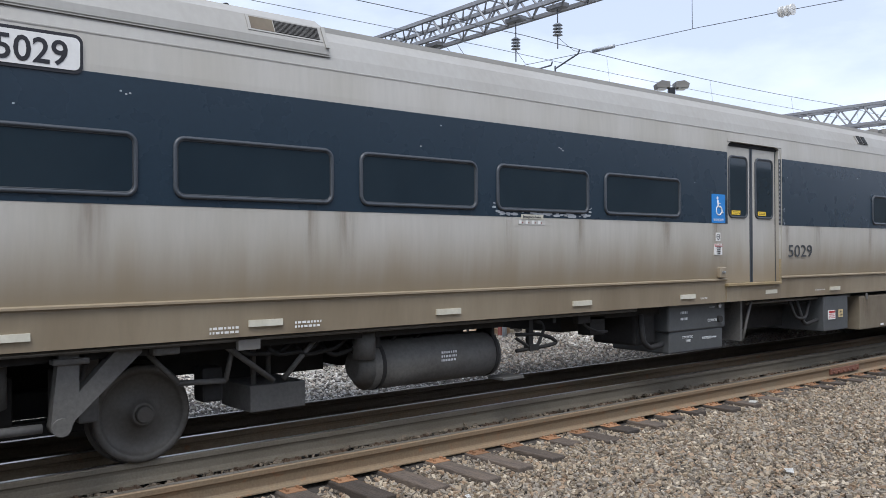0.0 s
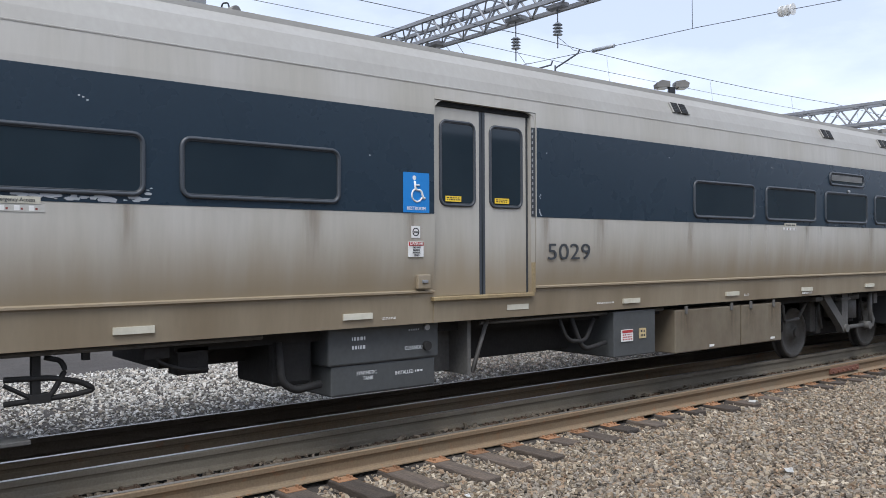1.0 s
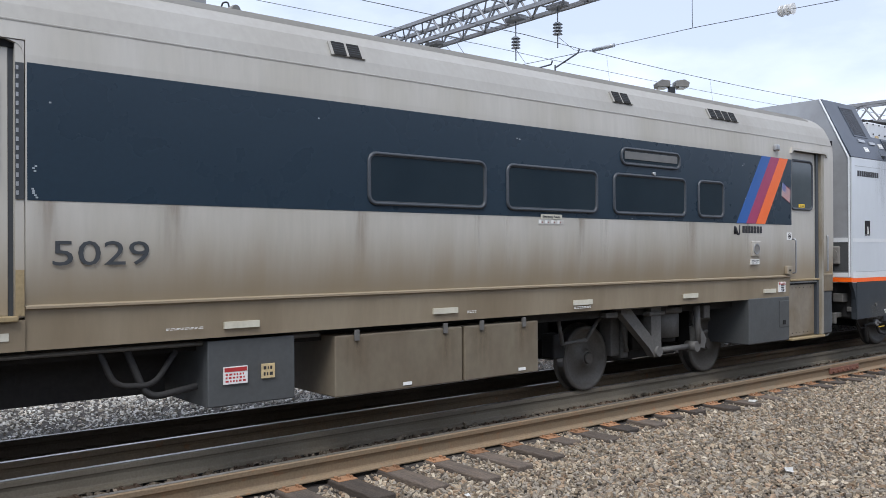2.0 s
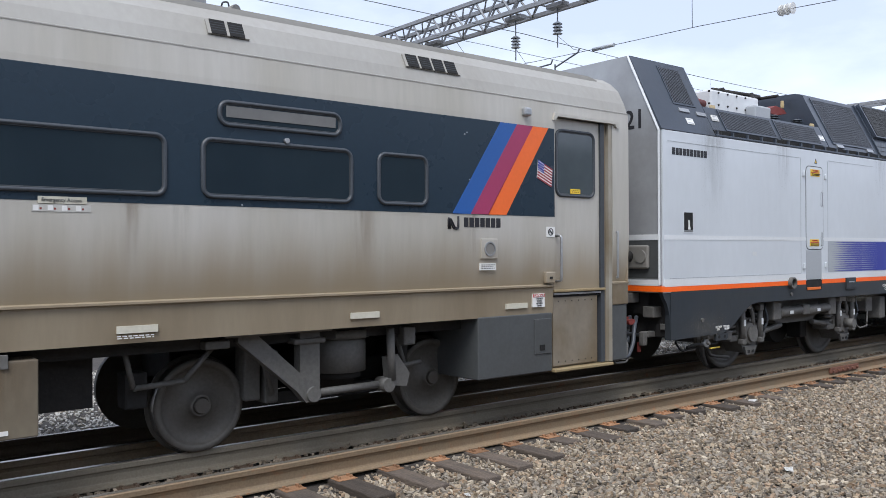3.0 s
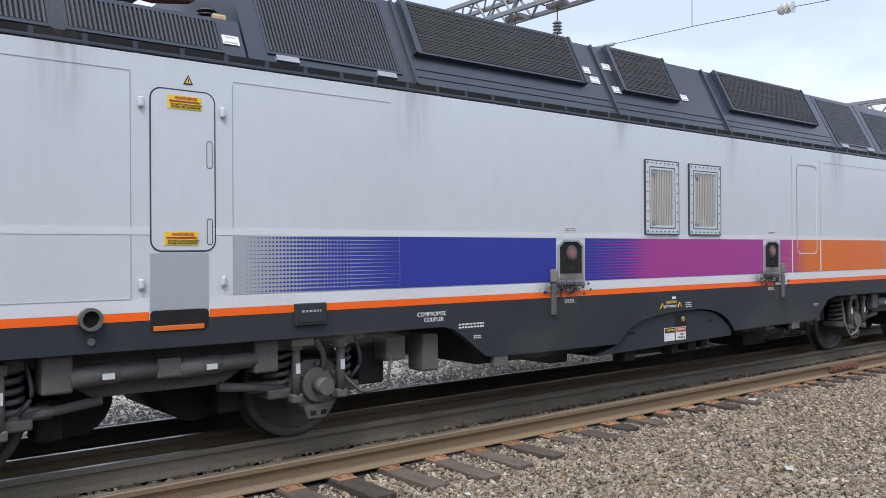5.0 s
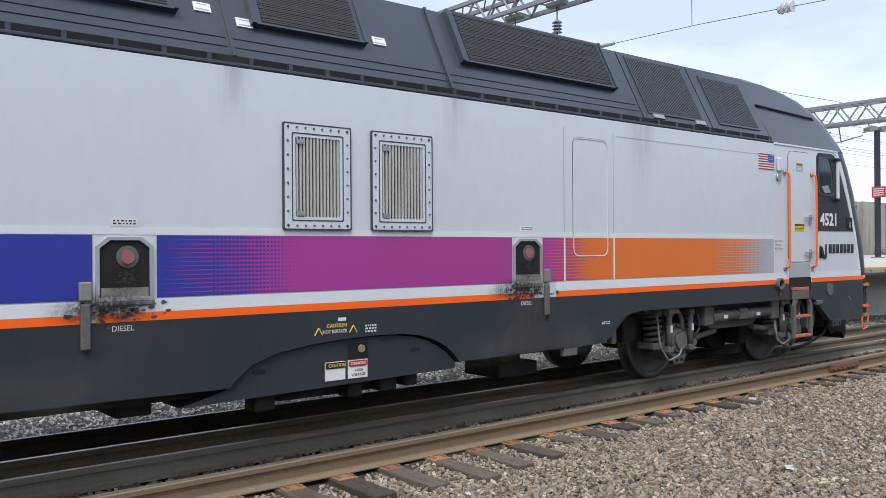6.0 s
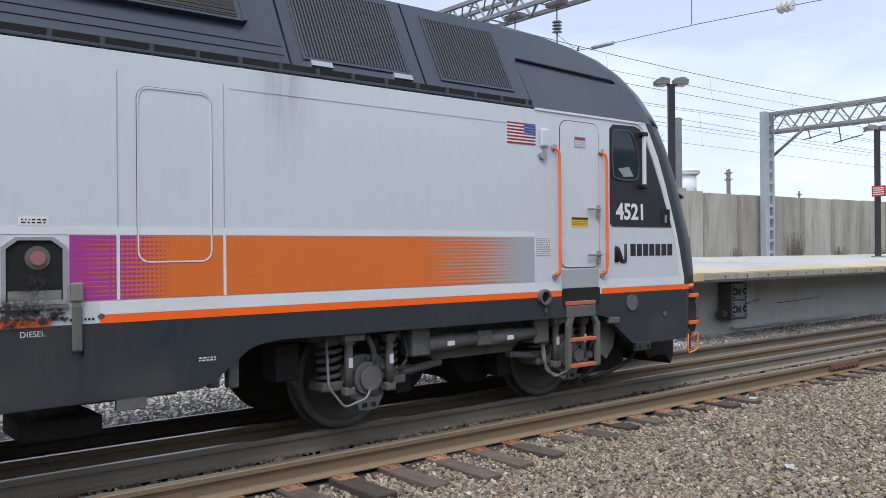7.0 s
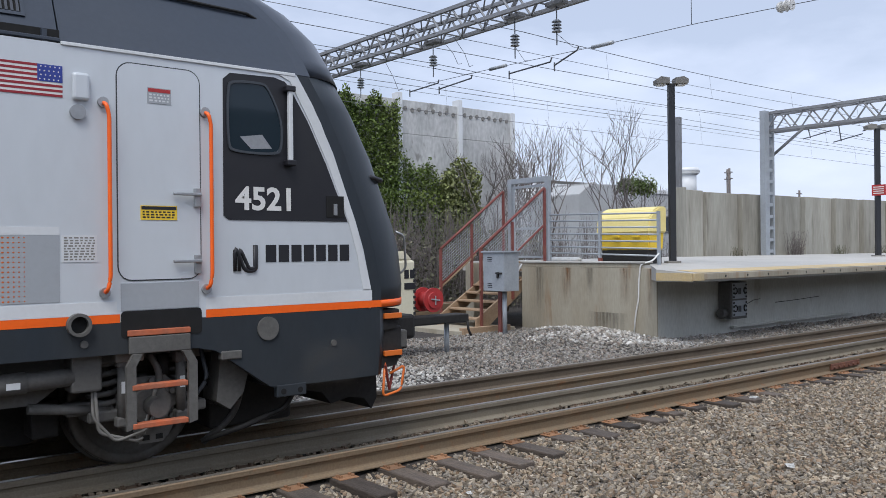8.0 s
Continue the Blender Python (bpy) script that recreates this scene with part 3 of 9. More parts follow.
def off_ties(x, y):
    """Which loose stones lie clear of the tie tops."""
    ok = np.ones(len(x), bool)
    for tx, ty, w in TIES:
        ok &= ~((np.abs(x - tx) < w + 0.012) & (y > ty - 0.01))
    return ok


def ties():
    """Wooden ties under the interlaced tracks; their ends and the rusty plates show on the near side."""
    rnd = random.Random(4)
    bed = thing("track_bed", "weathered timber ties with rusty tie plates in stone ballast", "track", kind="structure")
    for i in range(-6, 96):
        x = -0.07 + i * 0.497 + rnd.uniform(-0.03, 0.03)
        y0 = 5.40 + min(0.45, max(0.0, (x - 5.2) * 0.16)) + rnd.uniform(-0.07, 0.07)
        w = 0.105 + rnd.uniform(-0.01, 0.01)
        if i % 5 == 3:
            y0 += 0.14
        TIES.append((x, y0, w))
        bm = boxes((x - w, x + w, y0, 9.35, -0.40, -0.193), bevel=0.012)
        bmesh.ops.rotate(bm, verts=bm.verts[:], cent=(x, 7, -0.2), matrix=Matrix.Rotation(radians(rnd.uniform(-1.2, 1.2)), 3, "Z"))
        part("tie", bm, "tie_wood", bed)
        if x < 30:
            for y in (NEAR, RUN, NEAR2, RUN2):
                if y > 7 and x > 16:
                    continue
                bm = boxes((x - 0.095, x + 0.095, y - 0.20, y + 0.20, -0.195, -0.1865), bevel=0.003)
                for sx in (-0.06, 0.06):
                    for sy in (-0.15, -0.10, 0.10, 0.15):
                        box(bm, x + sx - 0.012, x + sx + 0.012, y + sy - 0.012, y + sy + 0.012, -0.187, -0.168)
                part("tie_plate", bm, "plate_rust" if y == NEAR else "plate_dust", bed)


def joint_bars():
    for x in (13.05,):
        bm = boxes((x - 0.45, x + 0.45, NEAR - 0.050, NEAR - 0.012, -0.135, -0.050), bevel=0.006)
        for k in range(6):
            disc(bm, x - 0.38 + 0.152 * k, NEAR - 0.075, -0.10, 0.018, 0.03, 8)
        solid("joint_bar", bm, "bar_rust", "dark rusty bolted joint bar on the rail web", "joint bar")


ground()
rail(NEAR, "rail_rust", "rail_top", 0.0, "rusty brown rail with a dull head beside the ballast")
rail(RUN, "rail_dust", "rail_worn", -0.004, "dark rail with a worn running head under the train's wheels")
rail(NEAR2, "rail_rust", "rail_worn", 0.0, "brown rail with a bright polished head between the running rails")
rail(RUN2, "rail_dark", "rail_top", 0.0, "dark steel rail with a dull head beside the platform track")
ties()
joint_bars()

# ---- the passenger car ----
SIDE = 6.3965
ROOF = [(6.3965, 3.12), (6.4055, 3.345), (6.401, 3.349), (6.402, 3.358), (6.419, 3.364), (6.460, 3.476), (6.545, 3.637), (6.662, 3.746), (6.791, 3.818), (7.222, 3.905), (MID, 3.93)]
WALL = [(6.3965 + 0.0405 * ((2.0 - z) / 0.628) ** 2.4, z) for z in [1.40 + 0.05 * k for k in range(13)]] + [(6.3965, 2.10)]
SKIRT = [(6.60, 1.05), (6.440, 1.05), (6.428, 1.335), (6.400, 1.346), (6.400, 1.362), (6.437, 1.372)]


def grime(name):
    """Brushed, weathered side sheet: silver above, with brown dirt thrown up in streaks along the lower part."""
    m = surface(name, (0.49, 0.47, 0.425), 0.48, 0.25, second=(0.395, 0.37, 0.31), scale=0.9, amount=0.7, fine=14, grain=0.05, bump=0.03, stretch=(1.6, 1, 0.22))
    n, l = m.node_tree.nodes, m.node_tree.links
    p = n["Principled BSDF"]
    src = p.inputs["Base Color"].links[0].from_socket
    tc, sep = n.new("ShaderNodeTexCoord"), n.new("ShaderNodeSeparateXYZ")
    l.new(tc.outputs["Object"], sep.inputs[0])
    mp, t = n.new("ShaderNodeMapping"), n.new("ShaderNodeTexNoise")
    mp.inputs["Scale"].default_value = (2.2, 1, 0.12)
    t.inputs["Scale"].default_value, t.inputs["Detail"].default_value = 1.4, 6
    l.new(tc.outputs["Object"], mp.inputs["Vector"])
    l.new(mp.outputs["Vector"], t.inputs["Vector"])
    shift = n.new("ShaderNodeMath")
    shift.operation, shift.inputs[1].default_value = "MULTIPLY_ADD", -0.5
    l.new(t.outputs["Fac"], shift.inputs[0])
    l.new(sep.outputs["Z"], shift.inputs[2])
    r = n.new("ShaderNodeMapRange")
    r.interpolation_type = "SMOOTHSTEP"
    r.inputs["From Min"].default_value, r.inputs["From Max"].default_value = 1.08, 1.78
    r.inputs["To Min"].default_value, r.inputs["To Max"].default_value = 0.92, 0.0
    l.new(shift.outputs[0], r.inputs["Value"])
    x = n.new("ShaderNodeMix")
    x.data_type = "RGBA"
    l.new(r.outputs["Result"], x.inputs["Factor"])
    l.new(src, x.inputs[6])
    x.inputs[7].default_value = (0.285, 0.228, 0.148, 1)
    l.new(x.outputs[2], p.inputs["Base Color"])
    return m


M["silver"] = grime("silver")
rnd = random.Random(11)


def window(parent, x0, x1, z0, z1, y=SIDE - 0.003, frame_mat="rubber", deep=0.022, wide=0.036, r=0.085, name="window", glass="glass_dark"):
    k = wide * 0.5
    f = part(name, hoop(bmesh.new(), rounded(x0 + k, x1 - k, z0 + k, z1 - k, r - k * 0.5), y - deep * 0.2, k), frame_mat, parent)
    part("pane", slab(bmesh.new(), rounded(x0 + k, x1 - k, z0 + k, z1 - k, r - k * 0.5), y - 0.005, y + 0.008), glass, f)
    part("bead", hoop(bmesh.new(), rounded(x0 + 2 * k, x1 - 2 * k, z0 + 2 * k, z1 - 2 * k, max(0.03, r - k * 1.5)), y - 0.006, 0.006, 5), "frame_dark", f)
    return f


def plate(name, parent, x0, x1, z0, z1, material, y=SIDE, t=0.004, label="", bevel=0.0):
    return part(name, boxes((x0, x1, y - t, y + 0.03, z0, z1), bevel=bevel), material, parent, label)


def notice(parent, x0, x1, z0, z1, y, rows, ground_mat="white", ink="letter", name="notice", head=None):
    n = plate(name, parent, x0, x1, z0, z1, ground_mat, y)
    top = z1
    if head:
        top = z1 - (z1 - z0) * 0.28
        part("heading", boxes((x0 + 0.006, x1 - 0.006, y - 0.006, y - 0.003, top, z1 - 0.006)), head, n)
    part("print", bars(bmesh.new(), x0 + 0.015, x1 - 0.015, y - 0.0035, z0 + 0.01, top - 0.008, rows, rnd), ink, n)
    return n


def wheel_part(parent, x, y, r, depth, solid_disc=True):
    """A rail wheel about its own axle, near and far disc with the axle, turning in its thing's space."""
    bm = bmesh.new()
    prof = [(0.0, -0.045), (0.09, -0.045), (0.10, -0.02), (0.13, 0.012), (r * 0.55, 0.03), (r * 0.78, 0.024), (r * 0.845, -0.006), (r * 0.86, -0.018), (r - 0.018, -0.020), (r, -0.006), (r, 0.10), (r + 0.028, 0.115), (r + 0.028, 0.135), (r - 0.06, 0.14), (0.12, 0.11), (0.085, 0.30), (0.085, 0.75)]
    seg = 40
    rings = [[bm.verts.new((a * math.cos(2 * math.pi * k / seg), b, a * math.sin(2 * math.pi * k / seg))) for k in range(seg)] for a, b in prof[1:]]
    for ra, rb in zip(rings, rings[1:]):
        for k in range(seg):
            bm.faces.new((ra[k], ra[(k + 1) % seg], rb[(k + 1) % seg], rb[k])).smooth = True
    bm.faces.new(rings[0])
    for k in range(3):
        a = 2 * math.pi * k / 3 + 0.4
        disc(bm, 0.055 * math.cos(a), -0.058, 0.055 * math.sin(a), 0.012, 0.02, 8)
    rod(bm, (0, -0.075, 0), (0, -0.045, 0), 0.062, 0.075, 24)
    far = bmesh.new()
    bmesh.ops.recalc_face_normals(bm, faces=bm.faces[:])
    w = part("wheel", bm, "wheel", parent)
    w.location = (x, y, r)
    tread = bmesh.new()
    ro = [[tread.verts.new((a * math.cos(2 * math.pi * k / seg), b, a * math.sin(2 * math.pi * k / seg))) for k in range(seg)] for a, b in ((r + 0.001, 0.0), (r + 0.001, 0.098))]
    for k in range(seg):
        tread.faces.new((ro[0][k], ro[0][(k + 1) % seg], ro[1][(k + 1) % seg], ro[1][k]))
    part("tread", tread, "tread", w)
    # the wheel at the axle's other end
    ra = [[far.verts.new((a * math.cos(2 * math.pi * k / seg), b, a * math.sin(2 * math.pi * k / seg))) for k in range(seg)] for a, b in ((0.085, 0.75), (0.12, 1.45), (r + 0.028, 1.45), (r + 0.028, 1.47), (r, 1.48), (r, 1.60), (0.1, 1.60))]
    for a, b in zip(ra, ra[1:]):
        for k in range(seg):
            far.faces.new((a[k], a[(k + 1) % seg], b[(k + 1) % seg], b[k]))
    far.faces.new(ra[-1])
    bmesh.ops.recalc_face_normals(far, faces=far.faces[:])
    part("far_wheel", far, "wheel", w)
    return w, r


TURNING = []


def danger_plate(c, x, z, y):
    w = plate("danger_plate", c, x, x + 0.18, z, z + 0.145, "white", y)
    part("plate_head", boxes((x + 0.003, x + 0.177, y - 0.008, y - 0.004, z + 0.106, z + 0.142)), "red", w)
    words("plate_words", "DANGER", 0.034, x + 0.013, y - 0.0105, z + 0.112, "white", w, 0.80)
    for k, (text, dx) in enumerate((("DO NOT", 0.050), ("BOARD", 0.053), ("MOVING", 0.048), ("TRAIN", 0.058))):
        words("plate_words", text, 0.0165, x + dx, y - 0.008, z + 0.082 - 0.0245 * k, "letter", w, 1.0)




def car():
    c = thing("passenger_car", "silver passenger rail car with navy window band and brown grime", "train car")
    E0, E1 = -2.65, 23.165
    segs = [("plain", E0, 10.16), ("door", 10.16, 11.55), ("plain", 11.55, 21.90), ("end", 21.90, 22.87), ("plain", 22.87, E1)]
    bm = bmesh.new()
    for kind, a, b in segs:
        if kind == "plain":
            prof = SKIRT + WALL + ROOF
            mats = [1] * 2 + [0] * (len(SKIRT) - 2 + len(WALL)) + [2] * len(ROOF)
            mats[len(SKIRT) + len(WALL)] = 0
        else:
            low = [(6.60, 1.05), (6.425, 1.05), (6.412, 1.27), (6.50, 1.275)] if kind == "door" else [(6.60, 0.44), (6.50, 0.44)]
            prof = low + [(6.50, 3.215), (6.398, 3.22)] + ROOF[1:]
            mats = [1] * (len(low) - 1) + [0] * 3 + [2] * len(ROOF)
        loft(bm, prof, [a, b] if kind != "plain" else [a, (a + b) / 2, b], MID, True, mats)
    for f in bm.faces:
        f.smooth = False
    part("body", bm, ["silver", "silver_low", "roof_grey"], c)
    # fluted roof sheets
    bm = bmesh.new()
    for k in range(5):
        y = 6.672 + 0.030 * k
        z = 3.746 + (y - 6.662) * 0.558
        box(bm, 4.0, E1 - 0.25, y - 0.008, y + 0.008, z - 0.01, z + 0.014)
    part("roof_flutes", bm, "roof_grey", c)
    # seams of the side sheets
    bm = bmesh.new()
    box(bm, E0, E1, 6.402, 6.41, 3.345, 3.352)
    part("seams", bm, "silver", c)
    # the window band
    for a, b in ((E0 + 0.3, 10.15), (11.56, 21.89)):
        part("window_band", boxes((a, b, SIDE - 0.003, SIDE + 0.004, 2.105, 3.065)), "navy", c)
    for x0, x1 in ((-0.90, 0.56), (0.82, 2.265), (2.52, 3.985), (4.24, 5.675), (5.92, 7.36), (7.61, 9.095), (14.40, 15.87), (16.13, 17.585), (17.84, 19.285), (19.53, 20.14)):
        window(c, x0 + 0.004, x1 - 0.010, 2.160, 2.654)
    vent = window(c, 17.985, 19.16, 2.745, 2.965)
    part("blind", boxes((18.06, 19.09, SIDE - 0.013, SIDE - 0.008, 2.825, 2.915)), "blind", vent)
    disc_bm = disc(bmesh.new(), 18.60, SIDE - 0.04, 2.672, 0.022, 0.04, 10)
    part("marker_light", disc_bm, "steel", c)
    # paint worn to bare metal under one window, and flecks on the band
    bm = bmesh.new()
    for k in range(70):
        x = 5.88 + 1.52 * rnd.random()
        z = 2.125 + 0.035 * rnd.random() + (0.10 * rnd.random() if x < 5.93 or x > 7.36 else 0)
        s = rnd.uniform(0.008, 0.03)
        slab(bm, [(x + s * 1.6 * math.cos(a) * rnd.uniform(0.6, 1.2), z + s * 0.6 * math.sin(a) * rnd.uniform(0.6, 1.2)) for a in [k2 * math.pi / 3 for k2 in range(6)]], SIDE - 0.0045 - 0.00004 * k, SIDE - 0.002)
    for x, z in ((2.13, 2.95), (2.17, 2.93), (2.20, 2.94), (4.95, 2.75), (5.2, 2.97), (9.4, 2.62), (6.9, 2.87), (6.87, 2.88), (6.93, 2.85), (13.9, 2.9), (16.3, 2.92), (16.34, 2.915), (20.6, 2.9), (20.63, 2.92), (20.66, 2.45), (11.60, 2.33), (11.615, 2.345), (11.61, 2.31), (11.60, 2.17), (11.60, 2.155), (11.612, 2.14), (11.622, 2.125), (11.595, 2.185), (11.71, 2.80), (1.4, 2.78), (2.62, 2.40), (18.2, 2.12), (21.0, 2.3)):
        box(bm, x - 0.008, x + 0.008, SIDE - 0.0045, SIDE - 0.002, z - 0.006, z + 0.006)
    part("worn_paint", bm, "panel_grey", c)
    # doorway of the middle doors
    leafs = ((10.20, 10.785), (10.86, 11.45))
    for k, (a, b) in enumerate(leafs):
        leaf = part("sliding_door", boxes((a, b, 6.452, 6.50, 1.30, 3.20), bevel=0.006), "silver", c)
        w = window(leaf, a + 0.055, b - 0.055, 2.185, 3.045, y=6.450, deep=0.01, wide=0.03, r=0.08, name="door_window")
        notice(leaf, a + 0.13, a + 0.33, 2.235, 2.29, 6.441, 2, "yellow")
        box_bm = boxes((b if k == 0 else a - 0.045, b + 0.04 if k == 0 else a, 6.450, 6.49, 1.30, 3.20))
        part("edge_seal", box_bm, "rubber", leaf)
    bm = bmesh.new()
    box(bm, 10.165, 10.20, 6.44, 6.50, 1.29, 3.21)
    box(bm, 11.485, 11.545, 6.41, 6.50, 1.29, 3.21)
    part("door_frame", bm, "silver", c)
    # dark strips paint the shade of the doorway's head and right jamb
    part("head_seal", boxes((10.165, 11.545, 6.44, 6.50, 3.165, 3.215)), "black", c)
    part("jamb_shadow", boxes((11.45, 11.485, 6.46, 6.50, 1.29, 3.21)), "frame_dark", c)
    part("jamb_wear", boxes((11.487, 11.543, 6.404, 6.412, 1.30, 1.62)), "gold_sill", c)
    part("jamb_band", boxes((11.487, 11.543, 6.402, 6.412, 2.11, 3.06)), "frame_dark", c)
    for x0, x1, s in ((10.165, 10.26, 1), (11.545, 11.43, -1)):
        part("corner_fillet", slab(bmesh.new(), [(x0, 3.215), (x1, 3.215), (x0 + s * 0.045, 3.19), (x0 + s * 0.015, 3.16), (x0, 3.11)], 6.405, 6.46), "silver", c)
    part("door_sill", boxes((10.13, 11.50, 6.375, 6.50, 1.262, 1.300), bevel=0.006), "gold_sill", c)
    bm = bmesh.new()
    for k in range(15):
        z = 2.14 + 0.062 * k
        box(bm, 11.49, 11.506, 6.396, 6.404, z, z + 0.03)
    part("rivets", bm, "steel", c)
    # signs and small plates
    sign = plate("sign", c, 9.775, 10.085, 2.11, 2.49, "sign_blue", SIDE - 0.004)
    bm = bmesh.new()
    yy = SIDE - 0.0085
    disc(bm, 9.905, yy - 0.001, 2.44, 0.022, 0.003, 14)
    pipe(bm, [(9.91, yy, 2.41), (9.915, yy, 2.325), (9.985, yy, 2.325), (10.01, yy, 2.25), (10.03, yy, 2.25)], 0.012, 6)
    rod(bm, (9.91, yy, 2.37), (9.965, yy, 2.37), 0.009, seg=6)
    pts = [(9.935 + 0.062 * math.cos(a), yy, 2.275 + 0.062 * math.sin(a)) for a in [radians(110 + 23 * k) for k in range(11)]]
    pipe(bm, pts, 0.009, 6)
    part("wheelchair_symbol", bm, "white", sign)
    words("sign_words", "RESTROOM", 0.032, 9.815, yy, 2.135, "white", sign, 0.95)
    n = plate("no_smoking_plate", c, 9.872, 9.975, 1.872, 1.982, "white", SIDE)
    o, i = [[(9.923 + r * math.cos(a), 1.927 + r * math.sin(a)) for a in [2 * math.pi * k / 20 for k in range(20)]] for r in (0.04, 0.031)]
    part("cigarette", boxes((9.897, 9.95, 6.388, 6.393, 1.921, 1.932)), "letter", n)
    part("symbol", ring(bmesh.new(), o, i, SIDE - 0.006, SIDE - 0.003), "letter", n)
    danger_plate(c, 9.835, 1.69, SIDE)
    latch = plate("latch_plate", c, 9.94, 10.09, 1.385, 1.52, "silver", SIDE, 0.02, bevel=0.008)
    part("latch_pull", boxes((9.98, 10.05, SIDE - 0.035, SIDE - 0.02, 1.44, 1.47), bevel=0.004), "steel", latch)
    words("car_number", "5029", 0.178, 11.705, SIDE - 0.004, 1.648, "frame_dark", c, 1.42, 0.0)
    board = part("number_board", slab(bmesh.new(), rounded(1.20, 1.86, 3.03, 3.315, 0.06), SIDE - 0.012, SIDE + 0.02), "letter", c)
    part("board_face", slab(bmesh.new(), rounded(1.222, 1.838, 3.055, 3.29, 0.045), SIDE - 0.016, SIDE - 0.010), "white", board)
    tagged(words("board_number", "5029", 0.175, 1.27, SIDE - 0.018, 3.082, "letter", board, 0.98, 0.003), kind="stuff")
    for x0 in (1.20, 3.175, 5.156, 7.116, 9.13, 11.135, 13.03, 15.19, 17.20, 19.265, 21.18, -0.8):
        z = 1.128 + (0.0 if x0 != 13.03 else -0.01)
        plate("reflector", c, x0, x0 + 0.31, z, z + 0.055, "reflector", 6.418, 0.003)
    for x0, x1, z0, z1 in ((2.83, 3.08, 1.08, 1.15), (3.60, 3.86, 1.09, 1.16), (9.55, 9.70, 1.11, 1.135), (12.55, 12.85, 1.13, 1.15), (15.62, 15.74, 1.115, 1.145), (17.2, 17.48, 1.085, 1.115)):
        part("stencil", bars(bmesh.new(), x0, x1, 6.418, z0, z1, 2, rnd), "white", c)
    for x0, z0 in ((6.28, 2.085), (16.65, 2.085)):
        tag = plate("notice", c, x0, x0 + 0.33, z0, z0 + 0.050, "reflector", SIDE - 0.004)
        words("notice_words", "Emergency Access", 0.026, x0 + 0.022, SIDE - 0.0105, z0 + 0.014, "frame_dark", tag, 0.98)
        low_tag = plate("notice", c, x0 - 0.04, x0 + 0.36, z0 - 0.058, z0 - 0.006, "silver_pale", SIDE)
        part("print", boxes(*[(x0 - 0.03 + 0.095 * k, x0 + 0.005 + 0.095 * k, SIDE - 0.0055, SIDE - 0.004, z0 - 0.05, z0 - 0.014) for k in range(4)]), "white", low_tag)
        part("print", boxes(*[(x0 + 0.012 + 0.095 * k, x0 + 0.026 + 0.095 * k, SIDE - 0.0055, SIDE - 0.004, z0 - 0.044, z0 - 0.03) for k in range(4)]), "red_dark", low_tag)
    for x, w, z0, m in ((14.33, 0.13, 1.48, "rust_run"), (16.16, 0.08, 1.40, "pale_run"), (15.75, 0.07, 1.5, "pale_run"), (4.1, 0.16, 1.5, "rust_run"), (3.75, 0.10, 1.5, "rust_run"), (1.9, 0.2, 1.45, "rust_run"), (7.2, 0.12, 1.5, "rust_run"), (8.8, 0.15, 1.5, "rust_run"), (12.6, 0.16, 1.5, "rust_run"), (17.3, 0.10, 1.5, "rust_run"), (17.7, 0.10, 1.5, "pale_run"), (19.4, 0.18, 1.45, "rust_run"), (20.7, 0.1, 1.5, "rust_run"), (6.1, 0.09, 1.5, "pale_run"), (9.9, 0.14, 1.5, "rust_run"), (11.7, 0.12, 1.5, "rust_run")):
        stain(c, x - w, x + w, z0, 2.14, SIDE - 0.0022, m)
    # three slanted stripes, operator's mark as plain shapes, flag
    for k, m in enumerate(("stripe_blue", "stripe_red", "stripe_orange")):
        a0, a1, b0, b1 = 20.435 + 0.236 * k, 20.671 + 0.245 * k, 21.085 + 0.236 * k, 21.321 + 0.236 * k
        part("stripe", slab(bmesh.new(), [(a0, 2.107), (a1, 2.107), (b1, 3.063), (b0, 3.063)], SIDE - 0.007, SIDE - 0.002), m, c)
    mark(c, 20.385, 1.955, 0.13, 0.125, SIDE)
    letters(c, 20.58, 21.09, 1.975, 2.07, SIDE, 7)
    flag(c, 21.625, 21.845, 2.47, 2.665, SIDE - 0.005, True)
    for ob in [o for o in c.children if o.name.startswith("flag")]:
        for me in [ob.data] + [k.data for k in ob.children] + [g.data for k in ob.children for g in k.children]:
            me.transform(Matrix(((1, 0, 0.10, -0.257), (0, 1, 0, 0), (-0.42, 0, 1, 9.13), (0, 0, 0, 1))))
    grille = plate("speaker_plate", c, 20.81, 21.03, 1.655, 1.86, "silver", SIDE, 0.015, bevel=0.006)
    part("speaker_rim", ring(bmesh.new(), *[[(20.92 + r * math.cos(a), 1.757 + r * math.sin(a)) for a in [2 * math.pi * k / 24 for k in range(24)]] for r in (0.075, 0.06)], SIDE - 0.024, SIDE - 0.012), "steel", grille)
    part("speaker_mesh", disc(bmesh.new(), 20.92, SIDE - 0.018, 1.757, 0.062, 0.008), "lamp_grey", grille)
    notice(c, 20.80, 21.01, 1.54, 1.61, SIDE, 3)
    nb = plate("no_smoking_plate", c, 21.90 - 0.14, 21.89, 1.885, 1.995, "white", SIDE)
    part("cigarette", boxes((21.797, 21.853, 6.388, 6.393, 1.934, 1.944)), "letter", nb)
    part("slash", slab(bmesh.new(), [(21.795, 1.966), (21.802, 1.972), (21.855, 1.915), (21.848, 1.909)], 6.386, 6.392), "letter", nb)
    part("symbol", ring(bmesh.new(), *[[(21.825 + r * math.cos(a), 1.94 + r * math.sin(a)) for a in [2 * math.pi * k / 20 for k in range(20)]] for r in (0.04, 0.031)], SIDE - 0.006, SIDE - 0.003), "letter", nb)
    latch = plate("latch_plate", c, 21.74, 21.88, 1.385, 1.505, "silver", SIDE, 0.02, bevel=0.008)
    danger_plate(c, 21.57, 1.13, 6.418)
